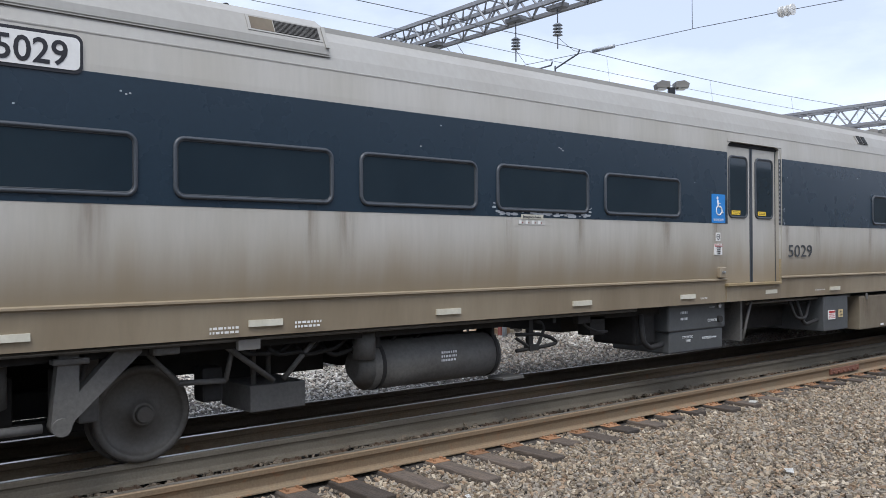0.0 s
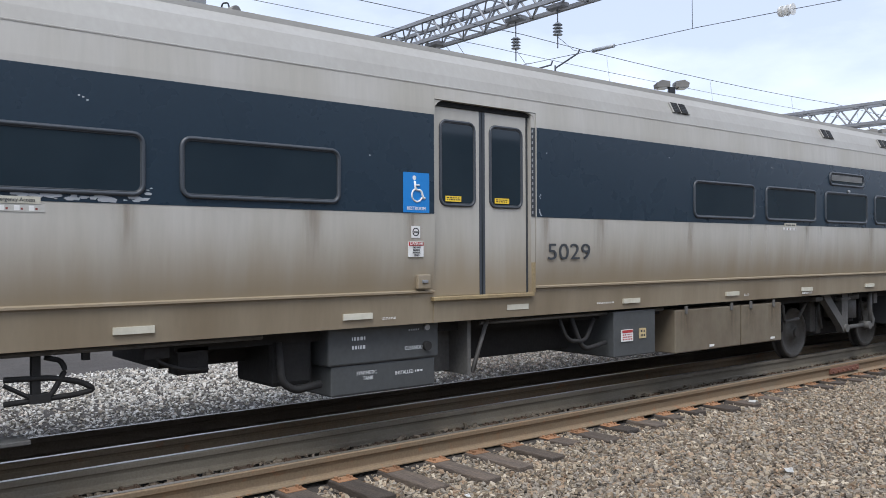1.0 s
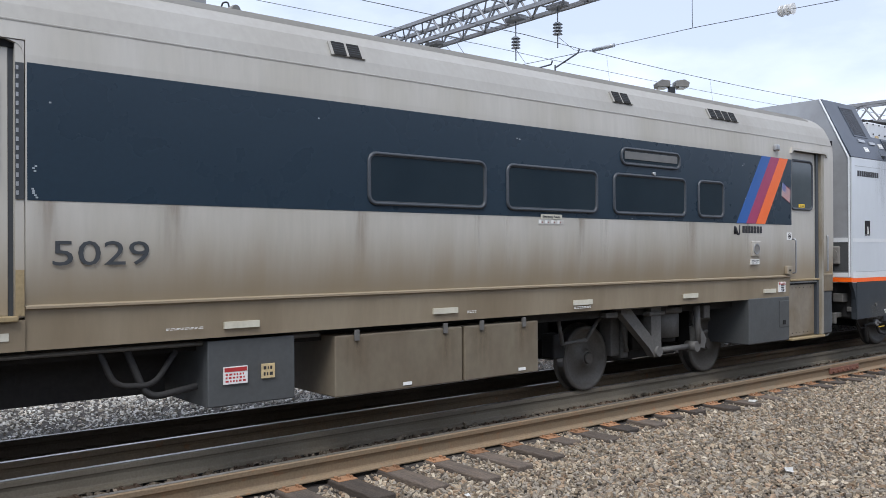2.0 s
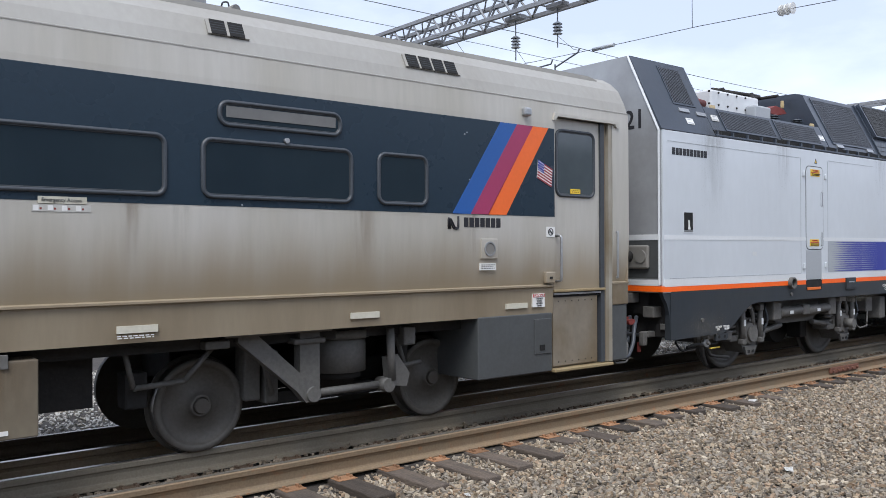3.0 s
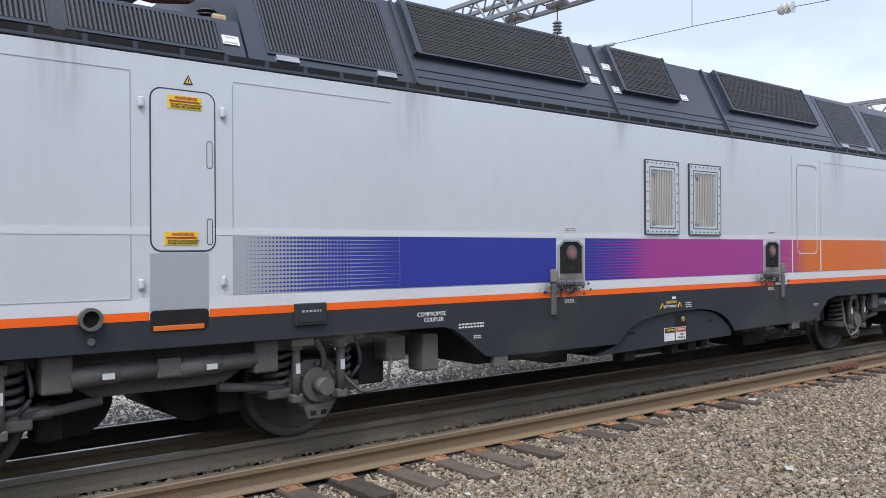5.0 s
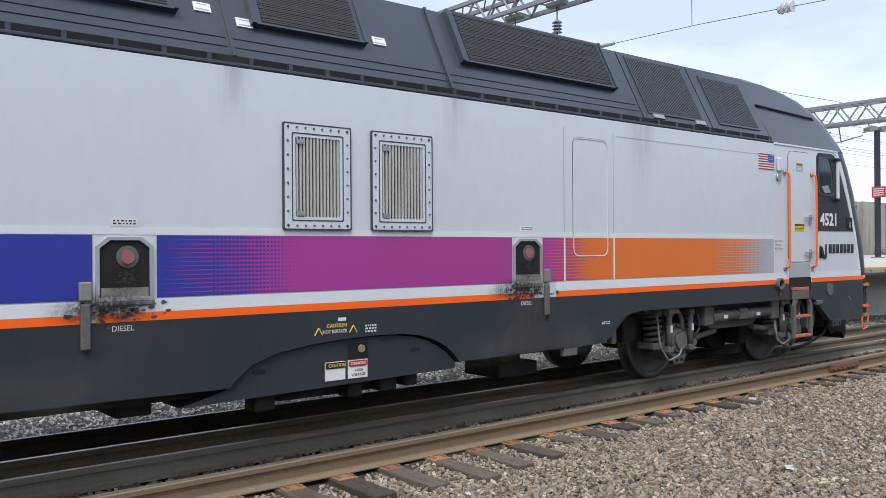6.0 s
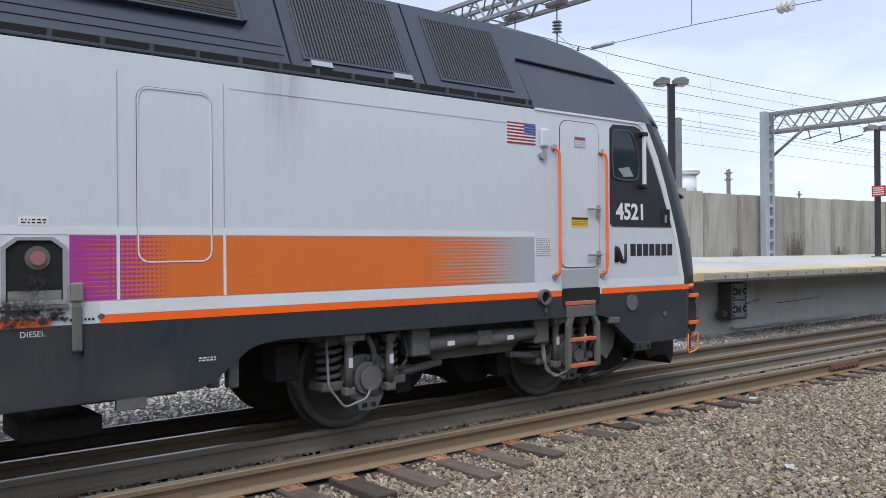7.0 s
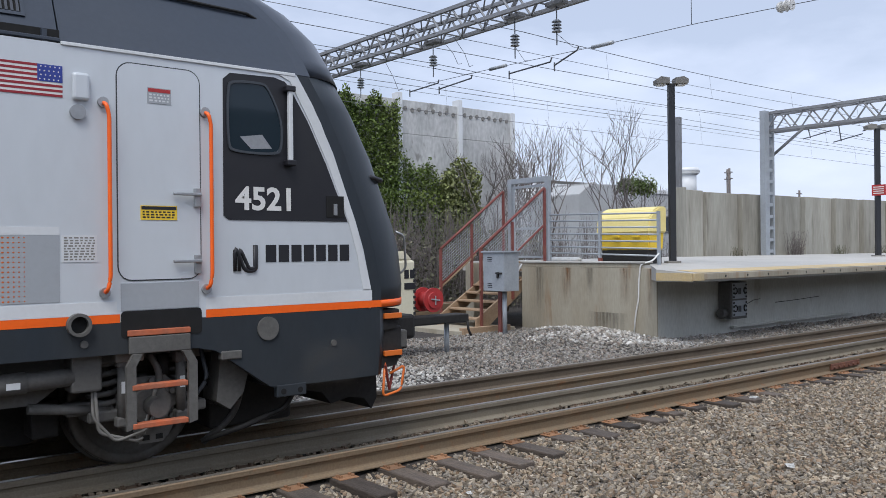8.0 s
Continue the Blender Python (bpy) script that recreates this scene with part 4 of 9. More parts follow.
    part("latch_pull", boxes((21.79, 21.83, 6.366, 6.377, 1.43, 1.455), bevel=0.003), "under_dark", latch)
    lamp = part("side_lamp", boxes((21.40, 21.50, 6.34, 6.42, 3.16, 3.25), bevel=0.02), "steel", c)
    # end vestibule door, step and trap
    d = part("end_door", boxes((21.93, 22.70, 6.455, 6.50, 1.30, 3.20), bevel=0.006), "silver", c)
    w = window(d, 21.96, 22.62, 2.33, 3.09, y=6.452, deep=0.012, wide=0.035, r=0.09, name="door_window", glass="glass_light")
    notice(d, 22.20, 22.36, 2.375, 2.425, 6.443, 2, "yellow")
    part("trap_panel", boxes((21.92, 22.66, 6.455, 6.50, 0.46, 1.24), bevel=0.006), "grime_low", c)
    part("panel_rivets", boxes(*[(22.0 + 0.11 * k, 22.012 + 0.11 * k, 6.45, 6.456, z, z + 0.012) for k in range(6) for z in (0.50, 1.17)]), "under_dark", c)
    part("threshold", boxes((21.90, 22.76, 6.41, 6.50, 1.278, 1.306), bevel=0.006), "gold_sill", c)
    part("threshold_strip", boxes((21.91, 22.70, 6.43, 6.50, 1.246, 1.268), bevel=0.004), "steel", c)
    part("threshold_gap", boxes((21.92, 22.70, 6.448, 6.50, 1.222, 1.2455)), "black", c)
    part("bottom_step", boxes((21.88, 22.86, 6.38, 6.52, 0.405, 0.44), bevel=0.008), "gold_sill", c)
    part("door_jamb", boxes((22.80, 22.86, 6.40, 6.50, 0.45, 3.21)), "grime", c)
    bm = boxes((22.70, 22.76, 6.43, 6.50, 0.45, 3.21))
    part("door_guide", bm, "rubber", c)
    part("door_track", boxes((22.765, 22.79, 6.44, 6.50, 0.45, 3.21)), "silver_low", c)
    for x, a, b in ((21.97, 1.40, 1.90), (22.93, 1.42, 1.95)):
        part("grab_rail", pipe(bmesh.new(), [(x, 6.46 if x < 22.9 else 6.39, a), (x, 6.37, a), (x, 6.37, b), (x, 6.46 if x < 22.9 else 6.39, b)], 0.014), "steel", c)
    part("drip_rail", slab(bmesh.new(), [(21.86, 3.16), (21.89, 3.24), (22.95, 3.24), (22.98, 3.16), (22.93, 3.16), (22.90, 3.205), (21.93, 3.205), (21.90, 3.16)], 6.372, 6.41), "silver", c)
    part("end_post", boxes((22.87, 23.16, 6.405, 6.46, 1.10, 1.36), bevel=0.01), "grime_low", c)
    part("end_skirt", boxes((22.87, 23.15, 6.42, 6.55, 0.45, 1.10), bevel=0.01), "box_grey", c)
    part("end_post_rail", boxes((23.145, 23.175, 6.41, 6.48, 1.365, 3.30), bevel=0.008), "silver", c)
    # skirting box before the step
    b = part("equipment_box", boxes((20.80, 21.88, 6.43, 7.2, 0.42, 1.06), bevel=0.012), "box_grey", c)
    hatch = part("hatch", boxes((21.60, 21.86, 6.42, 6.435, 0.62, 1.0), bevel=0.005), "box_grey", b)
    part("lock", boxes((21.68, 21.75, 6.412, 6.422, 0.66, 0.72)), "black", hatch)
    # roof vents and hatch
    for x0, n in ((17.97, 2), (19.95, 4), (14.1, 2)):
        fr = part("roof_vent", slab_on_roof(x0 - 0.03, x0 + 0.16 * n + 0.01, 0.0), "roof_grey", c)
        for k in range(n):
            v = part("vent_slot", slab_on_roof(x0 + 0.16 * k, x0 + 0.16 * k + 0.13, 0.012, 0.014), "black", fr)
            bm = bmesh.new()
            for j in range(4):
                f = 0.2 + 0.2 * j
                y, z = 6.470 + 0.060 * f, 3.493 + 0.112 * f
                box(bm, x0 + 0.16 * k, x0 + 0.16 * k + 0.13, y - 0.022, y - 0.008, z + 0.012, z + 0.022)
            part("vent_slat", bm, "frame_dark", fr)
    fair = [(6.452, 3.475), (6.440, 3.49), (6.448, 3.56), (6.540, 3.745), (6.70, 3.845), (7.0, 3.925), (7.3, 3.955)]
    h = part("roof_fairing", loft(bmesh.new(), fair, [E0 + 0.2, 3.90, 3.97], MID), "roof_grey", c)

    def on_fairing(x0, x1, f0, f1, lo, hi):
        bm, low, high, out = bmesh.new(), Vector((0, 6.448, 3.56)), Vector((0, 6.540, 3.745)), Vector((0, -0.895, 0.445))
        v = [bm.verts.new(Vector((x, 0, 0)) + low.lerp(high, f) + out * k) for k in (lo, hi) for x, f in ((x0, f0), (x1, f0), (x1, f1), (x0, f1))]
        for q in ((0, 1, 2, 3), (7, 6, 5, 4), (0, 4, 5, 1), (1, 5, 6, 2), (2, 6, 7, 3), (3, 7, 4, 0)):
            bm.faces.new([v[i] for i in q])
        bmesh.ops.recalc_face_normals(bm, faces=bm.faces[:])
        return bm

    part("grille_rim", on_fairing(3.20, 3.92, 0.20, 0.98, -0.01, 0.006), "roof_grey", h)
    part("filter_pad", on_fairing(3.23, 3.445, 0.28, 0.90, 0.0, 0.008), "box_tan", h)
    part("fairing_grille", on_fairing(3.455, 3.89, 0.28, 0.90, 0.0, 0.008), "under_dark", h)
    for k in range(9):
        part("grille_bar", on_fairing(3.455, 3.89, 0.30 + 0.066 * k, 0.325 + 0.066 * k, 0.007, 0.013), "under_grey", h)
    part("fairing_edge", boxes((E0 + 0.2, 3.98, 6.440, 6.452, 3.470, 3.478)), "roof_grey", h)
    part("end_strap", on_fairing(3.93, 3.965, -0.1, 1.0, 0.0, 0.014), "roof_grey", h)
    # battery and equipment boxes
    for x0, x1 in ((14.10, 15.59), (15.62, 16.67)):
        b = part("equipment_box", boxes((x0, x1, 6.46, 7.6, 0.435, 0.985), bevel=0.012), "box_tan", c)
        for x in (x0 + 0.2, x1 - 0.25):
            stain(b, x - 0.16, x + 0.21, 0.45, 0.96, 6.4585, "rust_run")
            part("hasp", boxes((x, x + 0.05, 6.44, 6.465, 0.93, 1.03), bevel=0.004), "under_grey", b)
        part("tag", boxes((x0 + 0.75, x0 + 0.85, 6.452, 6.461, 0.47, 0.50)), "white", b)
    b = part("equipment_box", boxes((12.91, 13.70, 6.47, 7.5, 0.48, 1.02), bevel=0.012), "box_grey", c)
    notice(b, 13.04, 13.25, 0.66, 0.80, 6.458, 3, "white", "red", head="red")
    notice(b, 13.38, 13.50, 0.68, 0.80, 6.458, 2, "tactile")
    t = part("waste_tank", boxes((9.05, 10.32, 6.55, 7.6, 0.70, 1.06), bevel=0.02), "box_grey", c)
    part("tank_bottom", boxes((9.09, 10.29, 6.57, 7.5, 0.42, 0.70), bevel=0.02), "box_grey", t)
    part("stencil", bars(bmesh.new(), 9.30, 9.46, 6.548, 0.82, 0.98, 2, rnd, 0.6), "white_line", t)
    part("stencil", bars(bmesh.new(), 9.95, 10.08, 6.548, 0.97, 1.0, 1, rnd), "panel_grey", t)
    words("tank_words", "CLEANOUT", 0.036, 9.90, 6.546, 0.795, "white_line", t, 0.9)
    words("tank_words", "SYNTHETIC", 0.034, 9.36, 6.566, 0.60, "white_line", t, 0.9)
    words("tank_words", "TANK", 0.034, 9.43, 6.566, 0.55, "white_line", t, 0.9)
    words("tank_words", "INSTALLED", 0.034, 9.80, 6.566, 0.565, "white_line", t, 0.9)
    part("valve_rim", disc(bmesh.new(), 10.16, 6.52, 1.0, 0.03, 0.04, 14), "steel", t)
    part("stencil", bars(bmesh.new(), 10.04, 10.14, 6.568, 0.565, 0.60, 1, rnd), "white_line", t)
    part("valve", disc(bmesh.new(), 10.16, 6.51, 0.82, 0.045, 0.05, 16), "under_dark", t)
    part("side_valve", boxes((8.56, 8.98, 6.7, 7.4, 0.55, 0.95), bevel=0.04), "under_dark", c)
    part("tank_foot", boxes((6.30, 6.62, 6.70, 6.95, 0.34, 0.375), bevel=0.008), "under_grey", c)
    part("hose", pipe(bmesh.new(), [(8.6, 6.65, 0.95), (8.62, 6.62, 0.60), (8.75, 6.62, 0.52), (9.02, 6.64, 0.55)], 0.035), "under_dark", c)
    part("bracket", boxes((10.70, 10.745, 6.55, 7.2, 0.48, 1.06), (10.32, 10.70, 6.85, 7.2, 0.5, 1.0)), "under_grey", c)
    part("strut", rods([((10.77, 6.56, 0.50), (10.98, 6.56, 1.03))], 0.022), "under_grey", c)
    # air tank
    bm = rod(bmesh.new(), (4.62, 6.92, 0.64), (6.25, 6.92, 0.64), 0.245, seg=28)
    rod(bm, (6.25, 6.92, 0.64), (6.36, 6.92, 0.64), 0.245, 0.12, 28)
    rod(bm, (4.62, 6.92, 0.64), (4.50, 6.92, 0.64), 0.245, 0.12, 28)
    tank = part("air_tank", bm, "under_grey", c)
    for x in (4.72, 6.20):
        part("tank_strap", rod(bmesh.new(), (x - 0.02, 6.92, 0.64), (x + 0.02, 6.92, 0.64), 0.252, seg=28), "under_dark", tank)
    part("stencil", bars(bmesh.new(), 5.42, 5.62, 6.674, 0.62, 0.74, 3, rnd), "white_line", tank)
    part("tank_hanger", boxes((4.66, 4.72, 6.75, 7.0, 0.8, 1.06), (6.18, 6.22, 6.75, 7.0, 0.8, 1.06)), "under_dark", c)
    part("cylinder", rod(bmesh.new(), (4.55, 6.78, 0.72), (4.55, 6.78, 0.98), 0.11, seg=18), "under_grey", c)
    # hand brake gear, pipes and cable runs
    part("ballast_box", boxes((3.42, 3.98, 6.9, 7.5, 0.32, 0.56), bevel=0.012), "under_grey", c)
    part("hanger_strut", rods([((3.05, 6.75, 1.0), (3.62, 6.85, 0.60)), ((4.10, 6.80, 1.02), (3.72, 6.85, 0.60)), ((3.5, 7.0, 1.02), (3.5, 7.0, 0.55)), ((3.75, 7.2, 1.02), (3.75, 7.2, 0.55))], 0.026), "under_grey", c)
    part("gauge_plate", boxes((3.12, 3.32, 6.50, 6.56, 0.93, 1.02), bevel=0.006), "lamp_grey", c)
    bm = bmesh.new()
    for k in range(6):
        x = 3.2 + 0.3 * k
        pipe(bm, [(x, 6.8 + 0.1 * k, 1.02), (x + 0.1, 6.8, 0.86 - 0.03 * k), (x + 0.5, 6.85, 0.84), (x + 0.7, 6.9, 1.0)], 0.022, 6)
    pipe(bm, [(6.69, 6.62, 0.98), (6.80, 6.61, 0.95), (6.83, 6.6, 0.88), (6.74, 6.6, 0.72), (6.68, 6.6, 0.68)], 0.020, 6)
    pipe(bm, [(6.42, 6.62, 0.84), (6.75, 6.6, 0.83), (6.95, 6.6, 0.775), (7.04, 6.6, 0.715), (6.90, 6.6, 0.69), (6.42, 6.62, 0.665)], 0.022, 6)
    pipe(bm, [(7.45, 6.65, 0.98), (7.55, 6.62, 0.86), (7.75, 6.62, 0.79), (7.95, 6.64, 0.78)], 0.016, 6)
    box(bm, 6.60, 6.66, 6.6, 6.66, 0.70, 1.02)
    box(bm, 6.95, 7.0, 6.58, 6.64, 0.94, 1.02)
    box(bm, 6.58, 6.72, 6.57, 6.67, 0.655, 0.72)
    box(bm, 7.72, 7.98, 6.7, 6.9, 0.74, 0.96)
    box(bm, 7.42, 7.62, 6.62, 6.7, 0.90, 1.0)
    rod(bm, (6.42, 6.62, 0.80), (6.62, 6.6, 0.68), 0.018, seg=6)
    pipe(bm, [(12.1, 6.6, 1.0), (12.2, 6.55, 0.72), (12.5, 6.55, 0.70), (12.7, 6.6, 0.95)], 0.025, 6)
    pipe(bm, [(12.3, 6.6, 1.0), (12.45, 6.55, 0.60), (12.85, 6.55, 0.66)], 0.03, 6)
    part("cable", bm, "under_dark", c)
    part("pipe_run", rods([((E0 + 1, 6.56, 1.02), (8.4, 6.56, 1.02)), ((10.9, 6.58, 1.0), (14.0, 6.58, 1.0))], 0.022), "under_grey", c)
    # floor plate and added fill blocks, near-black for the shade under the car
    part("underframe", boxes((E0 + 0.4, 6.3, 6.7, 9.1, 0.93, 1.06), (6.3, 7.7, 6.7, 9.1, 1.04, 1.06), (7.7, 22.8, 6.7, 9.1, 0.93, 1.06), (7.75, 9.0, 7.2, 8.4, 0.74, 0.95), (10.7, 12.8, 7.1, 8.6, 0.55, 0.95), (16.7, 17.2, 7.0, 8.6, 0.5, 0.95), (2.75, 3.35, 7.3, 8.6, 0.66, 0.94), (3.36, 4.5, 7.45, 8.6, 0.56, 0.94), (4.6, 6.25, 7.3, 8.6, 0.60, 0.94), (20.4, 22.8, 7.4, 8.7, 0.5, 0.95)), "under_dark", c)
    # the two trucks
    truck(c, 1.245, 1.275, -1)
    truck(c, 19.39, 1.275, 1)
    # coupling end
    part("end_diaphragm", boxes((23.19, 23.50, 7.30, 8.47, 1.15, 3.35), bevel=0.03), "rubber", c)
    part("coupler", boxes((22.9, 23.62, 7.76, 8.0, 0.72, 1.0), bevel=0.03), "under_dark", c)
    g = random.Random(17)
    bm = bmesh.new()
    for k in range(6):
        y, lo = 6.62 + 0.10 * k, 0.46 - 0.025 * k
        pipe(bm, [(23.12, y, 0.62 - 0.02 * k), (23.22 + 0.01 * k, y - 0.03, lo), (23.38 + 0.02 * k, y - 0.03, lo - 0.03), (23.52 + 0.02 * k, y, lo + 0.12), (23.60, y + 0.05, 0.74), (23.74, y + 0.12, 0.90)], 0.026, 8)
    for k in range(5):
        y = 6.70 + 0.12 * k
        pipe(bm, [(23.30 + 0.09 * k, y, 1.16), (23.24 + 0.08 * k, y - 0.03, 1.02), (23.26 + 0.05 * k, y - 0.03, 0.84), (23.44 + 0.03 * k, y, 0.72 - 0.02 * k), (23.84, y + 0.1, 0.66)], 0.024, 8)
    for k in range(4):
        y = 7.1 + 0.2 * k
        pipe(bm, [(23.1, y, 0.9), (23.3, y, 0.62 + 0.05 * k), (23.6, y, 0.60), (23.9, y, 0.86)], 0.03, 8)
    part("jumper_cable", bm, "rubber", c)
    bm = bmesh.new()
    for k in range(4):
        rod(bm, (23.25 + 0.06 * k, 6.665 + 0.12 * k, 0.865), (23.255 + 0.06 * k, 6.665 + 0.12 * k, 0.915), 0.029, seg=8)
    part("cable_collar", bm, "panel_grey", c)
    part("cable_guard", pipe(bmesh.new(), [(23.10, 6.6, 0.46), (23.12, 6.58, 0.38), (23.36, 6.58, 0.38), (23.37, 6.6, 0.62)], 0.014), "under_grey", c)
    for x, y, z in ((23.60, 6.70, 0.84), (23.70, 6.82, 0.86), (23.66, 6.98, 0.82)):
        part("glad_hand", slab(bmesh.new(), rounded(x - 0.055, x + 0.06, z - 0.03, z + 0.035, 0.025), y, y + 0.05), "red_dark", c)
    part("hose_tag", boxes((23.88, 23.91, 6.8, 6.84, 0.44, 0.56)), "red_dark", c)
    return c


def slab_on_roof(x0, x1, lift, thick=0.02):
    """A thin plate lying on the sloping cove of the roof."""
    a, b = Vector((0, 6.466, 3.487)), Vector((0, 6.534, 3.616))
    n = Vector((0, -0.85, 0.53))
    bm = bmesh.new()
    v = []
    for k in (lift - 0.02, lift + thick):
        for x, p in ((x0, a), (x1, a), (x1, b), (x0, b)):
            v.append(bm.verts.new(Vector((x, 0, 0)) + p + n * k))
    for q in ((0, 1, 2, 3), (7, 6, 5, 4), (0, 4, 5, 1), (1, 5, 6, 2), (2, 6, 7, 3), (3, 7, 4, 0)):
        bm.faces.new([v[i] for i in q])
    bmesh.ops.recalc_face_normals(bm, faces=bm.faces[:])
    return bm


def truck(c, xc, half, s):
    """A truck with wheels outside: raked bolster bracket, air spring, anchor rod, dampers and brake gear; s turns it end for end."""
    for dx in (-half, half):
        TURNING.append(wheel_part(c, xc + dx, RUN - 0.07, 0.405, 0))
    y = 6.62

    def X(d):
        return xc + s * d

    def plate2(pts, y0, y1):
        return slab(bmesh.new(), [(X(a), b) for a, b in pts], y0, y1)

    def block(a, b, y0, y1, z0, z1, bevel=0.015):
        return boxes((min(X(a), X(b)), max(X(a), X(b)), y0, y1, z0, z1), bevel=bevel)

    leg = -0.12 if s < 0 else 0.0
    br = part("bolster_bracket", plate2([(-1.12, 1.03), (-0.95, 1.03), (-0.53 + leg, 0.66 - leg * 0.4), (-0.53 + leg, 1.03), (-0.33 + 1.5 * leg, 1.03), (-0.33 + leg, 0.46), (-0.38 + leg, 0.39), (-0.47 + 0.8 * leg, 0.39), (-0.56 + 0.5 * leg, 0.50), (-1.12, 0.97)], y, y + 0.11), "under_grey", c)
    part("bracket_rib", block(-0.60 + leg, -0.28 + 1.5 * leg, y - 0.03, y + 0.12, 0.915, 0.965), "under_grey", br)
    part("top_plate", block(-1.25, -0.20, y - 0.02, y + 0.2, 1.015, 1.05), "under_grey", br)
    part("anchor_rod", rods([((X(-0.40), y + 0.05, 0.46), (X(0.42), y + 0.08, 0.46))], 0.036, 12), "under_grey", c)
    for d in (-0.40 + leg, 0.42):
        part("rod_bush", rod(bmesh.new(), (X(d), y - 0.03, 0.46), (X(d), y + 0.14, 0.46), 0.068, seg=16), "under_grey", c)
    part("air_spring", rod(bmesh.new(), (X(0.06), 6.98, 0.60), (X(0.06), 6.98, 0.95), 0.29, seg=28), "under_grey", c)
    part("spring_ring", rod(bmesh.new(), (X(0.06), 6.98, 0.92), (X(0.06), 6.98, 1.0), 0.33, seg=28), "under_grey", c)
    part("spring_ring", rod(bmesh.new(), (X(0.06), 6.98, 0.54), (X(0.06), 6.98, 0.61), 0.24, seg=28), "under_dark", c)
    part("damper", rod(bmesh.new(), (X(0.47), y, 0.50), (X(0.45), y, 1.0), 0.042, seg=10), "under_grey", c)
    part("damper_lug", plate2([(0.42, 0.72), (0.55, 0.74), (0.70, 0.55), (0.66, 0.42), (0.52, 0.44), (0.44, 0.52)], y + 0.02, y + 0.10), "under_grey", c)
    part("hanger_bracket", block(0.62, 0.76, y, y + 0.12, 0.82, 1.0), "under_grey", c)
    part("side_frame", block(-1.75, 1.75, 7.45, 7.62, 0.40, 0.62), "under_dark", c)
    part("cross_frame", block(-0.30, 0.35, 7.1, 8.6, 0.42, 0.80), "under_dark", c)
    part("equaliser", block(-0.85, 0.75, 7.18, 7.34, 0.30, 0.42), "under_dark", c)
    # fill block, near-black for the shade inside the truck
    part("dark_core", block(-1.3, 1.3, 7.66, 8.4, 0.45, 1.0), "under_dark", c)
    for a, b, z0, z1 in ((-0.90, -0.74, 0.40, 0.92), (-0.70, -0.56, 0.36, 0.84), (0.78, 0.92, 0.40, 0.90), (1.76, 1.95, 0.45, 0.72), (-1.95, -1.76, 0.45, 0.75)):
        part("brake_unit", block(a, b, 6.96, 7.16, z0, z1, 0.02), "under_grey" if b < -0.5 and a > -1 else "under_dark", c)
    for p, q in (((-2.0, 6.85, 0.98), (-1.92, 6.85, 0.64)), ((-1.92, 6.85, 0.64), (-1.50, 6.85, 0.66)), ((-1.50, 6.85, 0.66), (-1.22, 6.85, 0.95)), ((-0.80, 6.9, 0.95), (-0.66, 6.9, 0.45)), ((0.70, 6.9, 0.95), (0.86, 6.9, 0.5)), ((0.55, 6.75, 0.60), (0.95, 6.8, 0.62))):
        part("brake_rod", rods([((X(p[0]), p[1], p[2]), (X(q[0]), q[1], q[2]))], 0.024), "under_grey", c)
    part("step_bracket", block(-1.42, -1.20, 6.60, 6.72, 0.93, 1.0), "under_grey", c)


def mark(parent, x, z, w, h, y):
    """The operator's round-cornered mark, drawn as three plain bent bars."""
    bm = bmesh.new()
    t = h * 0.13
    for k in range(2):
        o = k * t * 1.35
        pipe(bm, [(x + o, y - 0.002, z - h * 0.0), (x + o, y - 0.002, z + h - o * 0.3), (x + w * 0.62 - t + o, y - 0.002, z + o * 0.4), (x + w - o * 0.3, y - 0.002, z + o * 0.6), (x + w - o * 0.3, y - 0.002, z + h)], t * 0.60, 6)
    part("operator_mark", bm, "letter", parent)


def letters(parent, x0, x1, z0, z1, y, n, material="letter"):
    """A brand's lettering as plain upright blocks."""
    bm = bmesh.new()
    w = (x1 - x0) / n
    for k in range(n):
        a, b = x0 + k * w + w * 0.08, x0 + (k + 1) * w - w * 0.12
        box(bm, a, b, y - 0.0035, y + 0.001, z0, z1)
    part("lettering", bm, material, parent)


def flag(parent, x0, x1, z0, z1, y, canton_left):
    f = plate("flag", parent, x0, x1, z0, z1, "white", y, 0.003)
    h = (z1 - z0) / 13
    bm = bmesh.new()
    cx0, cx1 = (x0, x0 + 0.42 * (x1 - x0)) if canton_left else (x1 - 0.40 * (x1 - x0), x1)
    for k in range(0, 13, 2):
        a, b = (x0, x1)
        if k > 5:
            a, b = (cx1, x1) if canton_left else (x0, cx0)
        box(bm, a, b, y - 0.0045, y - 0.002, z0 + k * h, z0 + (k + 1) * h)
    part("red_stripes", bm, "flag_red", f)
    cant = part("canton", boxes((cx0, cx1, y - 0.0055, y - 0.002, z0 + 6 * h, z1)), "flag_blue", f)
    bm = bmesh.new()
    for i in range(5):
        for j in range(4):
            sx, sz = cx0 + (cx1 - cx0) * (i + 0.5 + 0.25 * (j % 2)) / 5.4, z0 + 6 * h + 7 * h * (j + 0.5) / 4
            disc(bm, sx, y - 0.0068, sz, h * 0.33, 0.002, 5)
    part("stars", bm, "white", f)


CAR = car()

# ---- the locomotive ----
LS = 6.447
S0, S1 = Vector((0, LS + 0.045, 3.335)), Vector((0, 6.95, 4.25))
OUT = Vector((0, -(S1 - S0).z, (S1 - S0).y)).normalized()


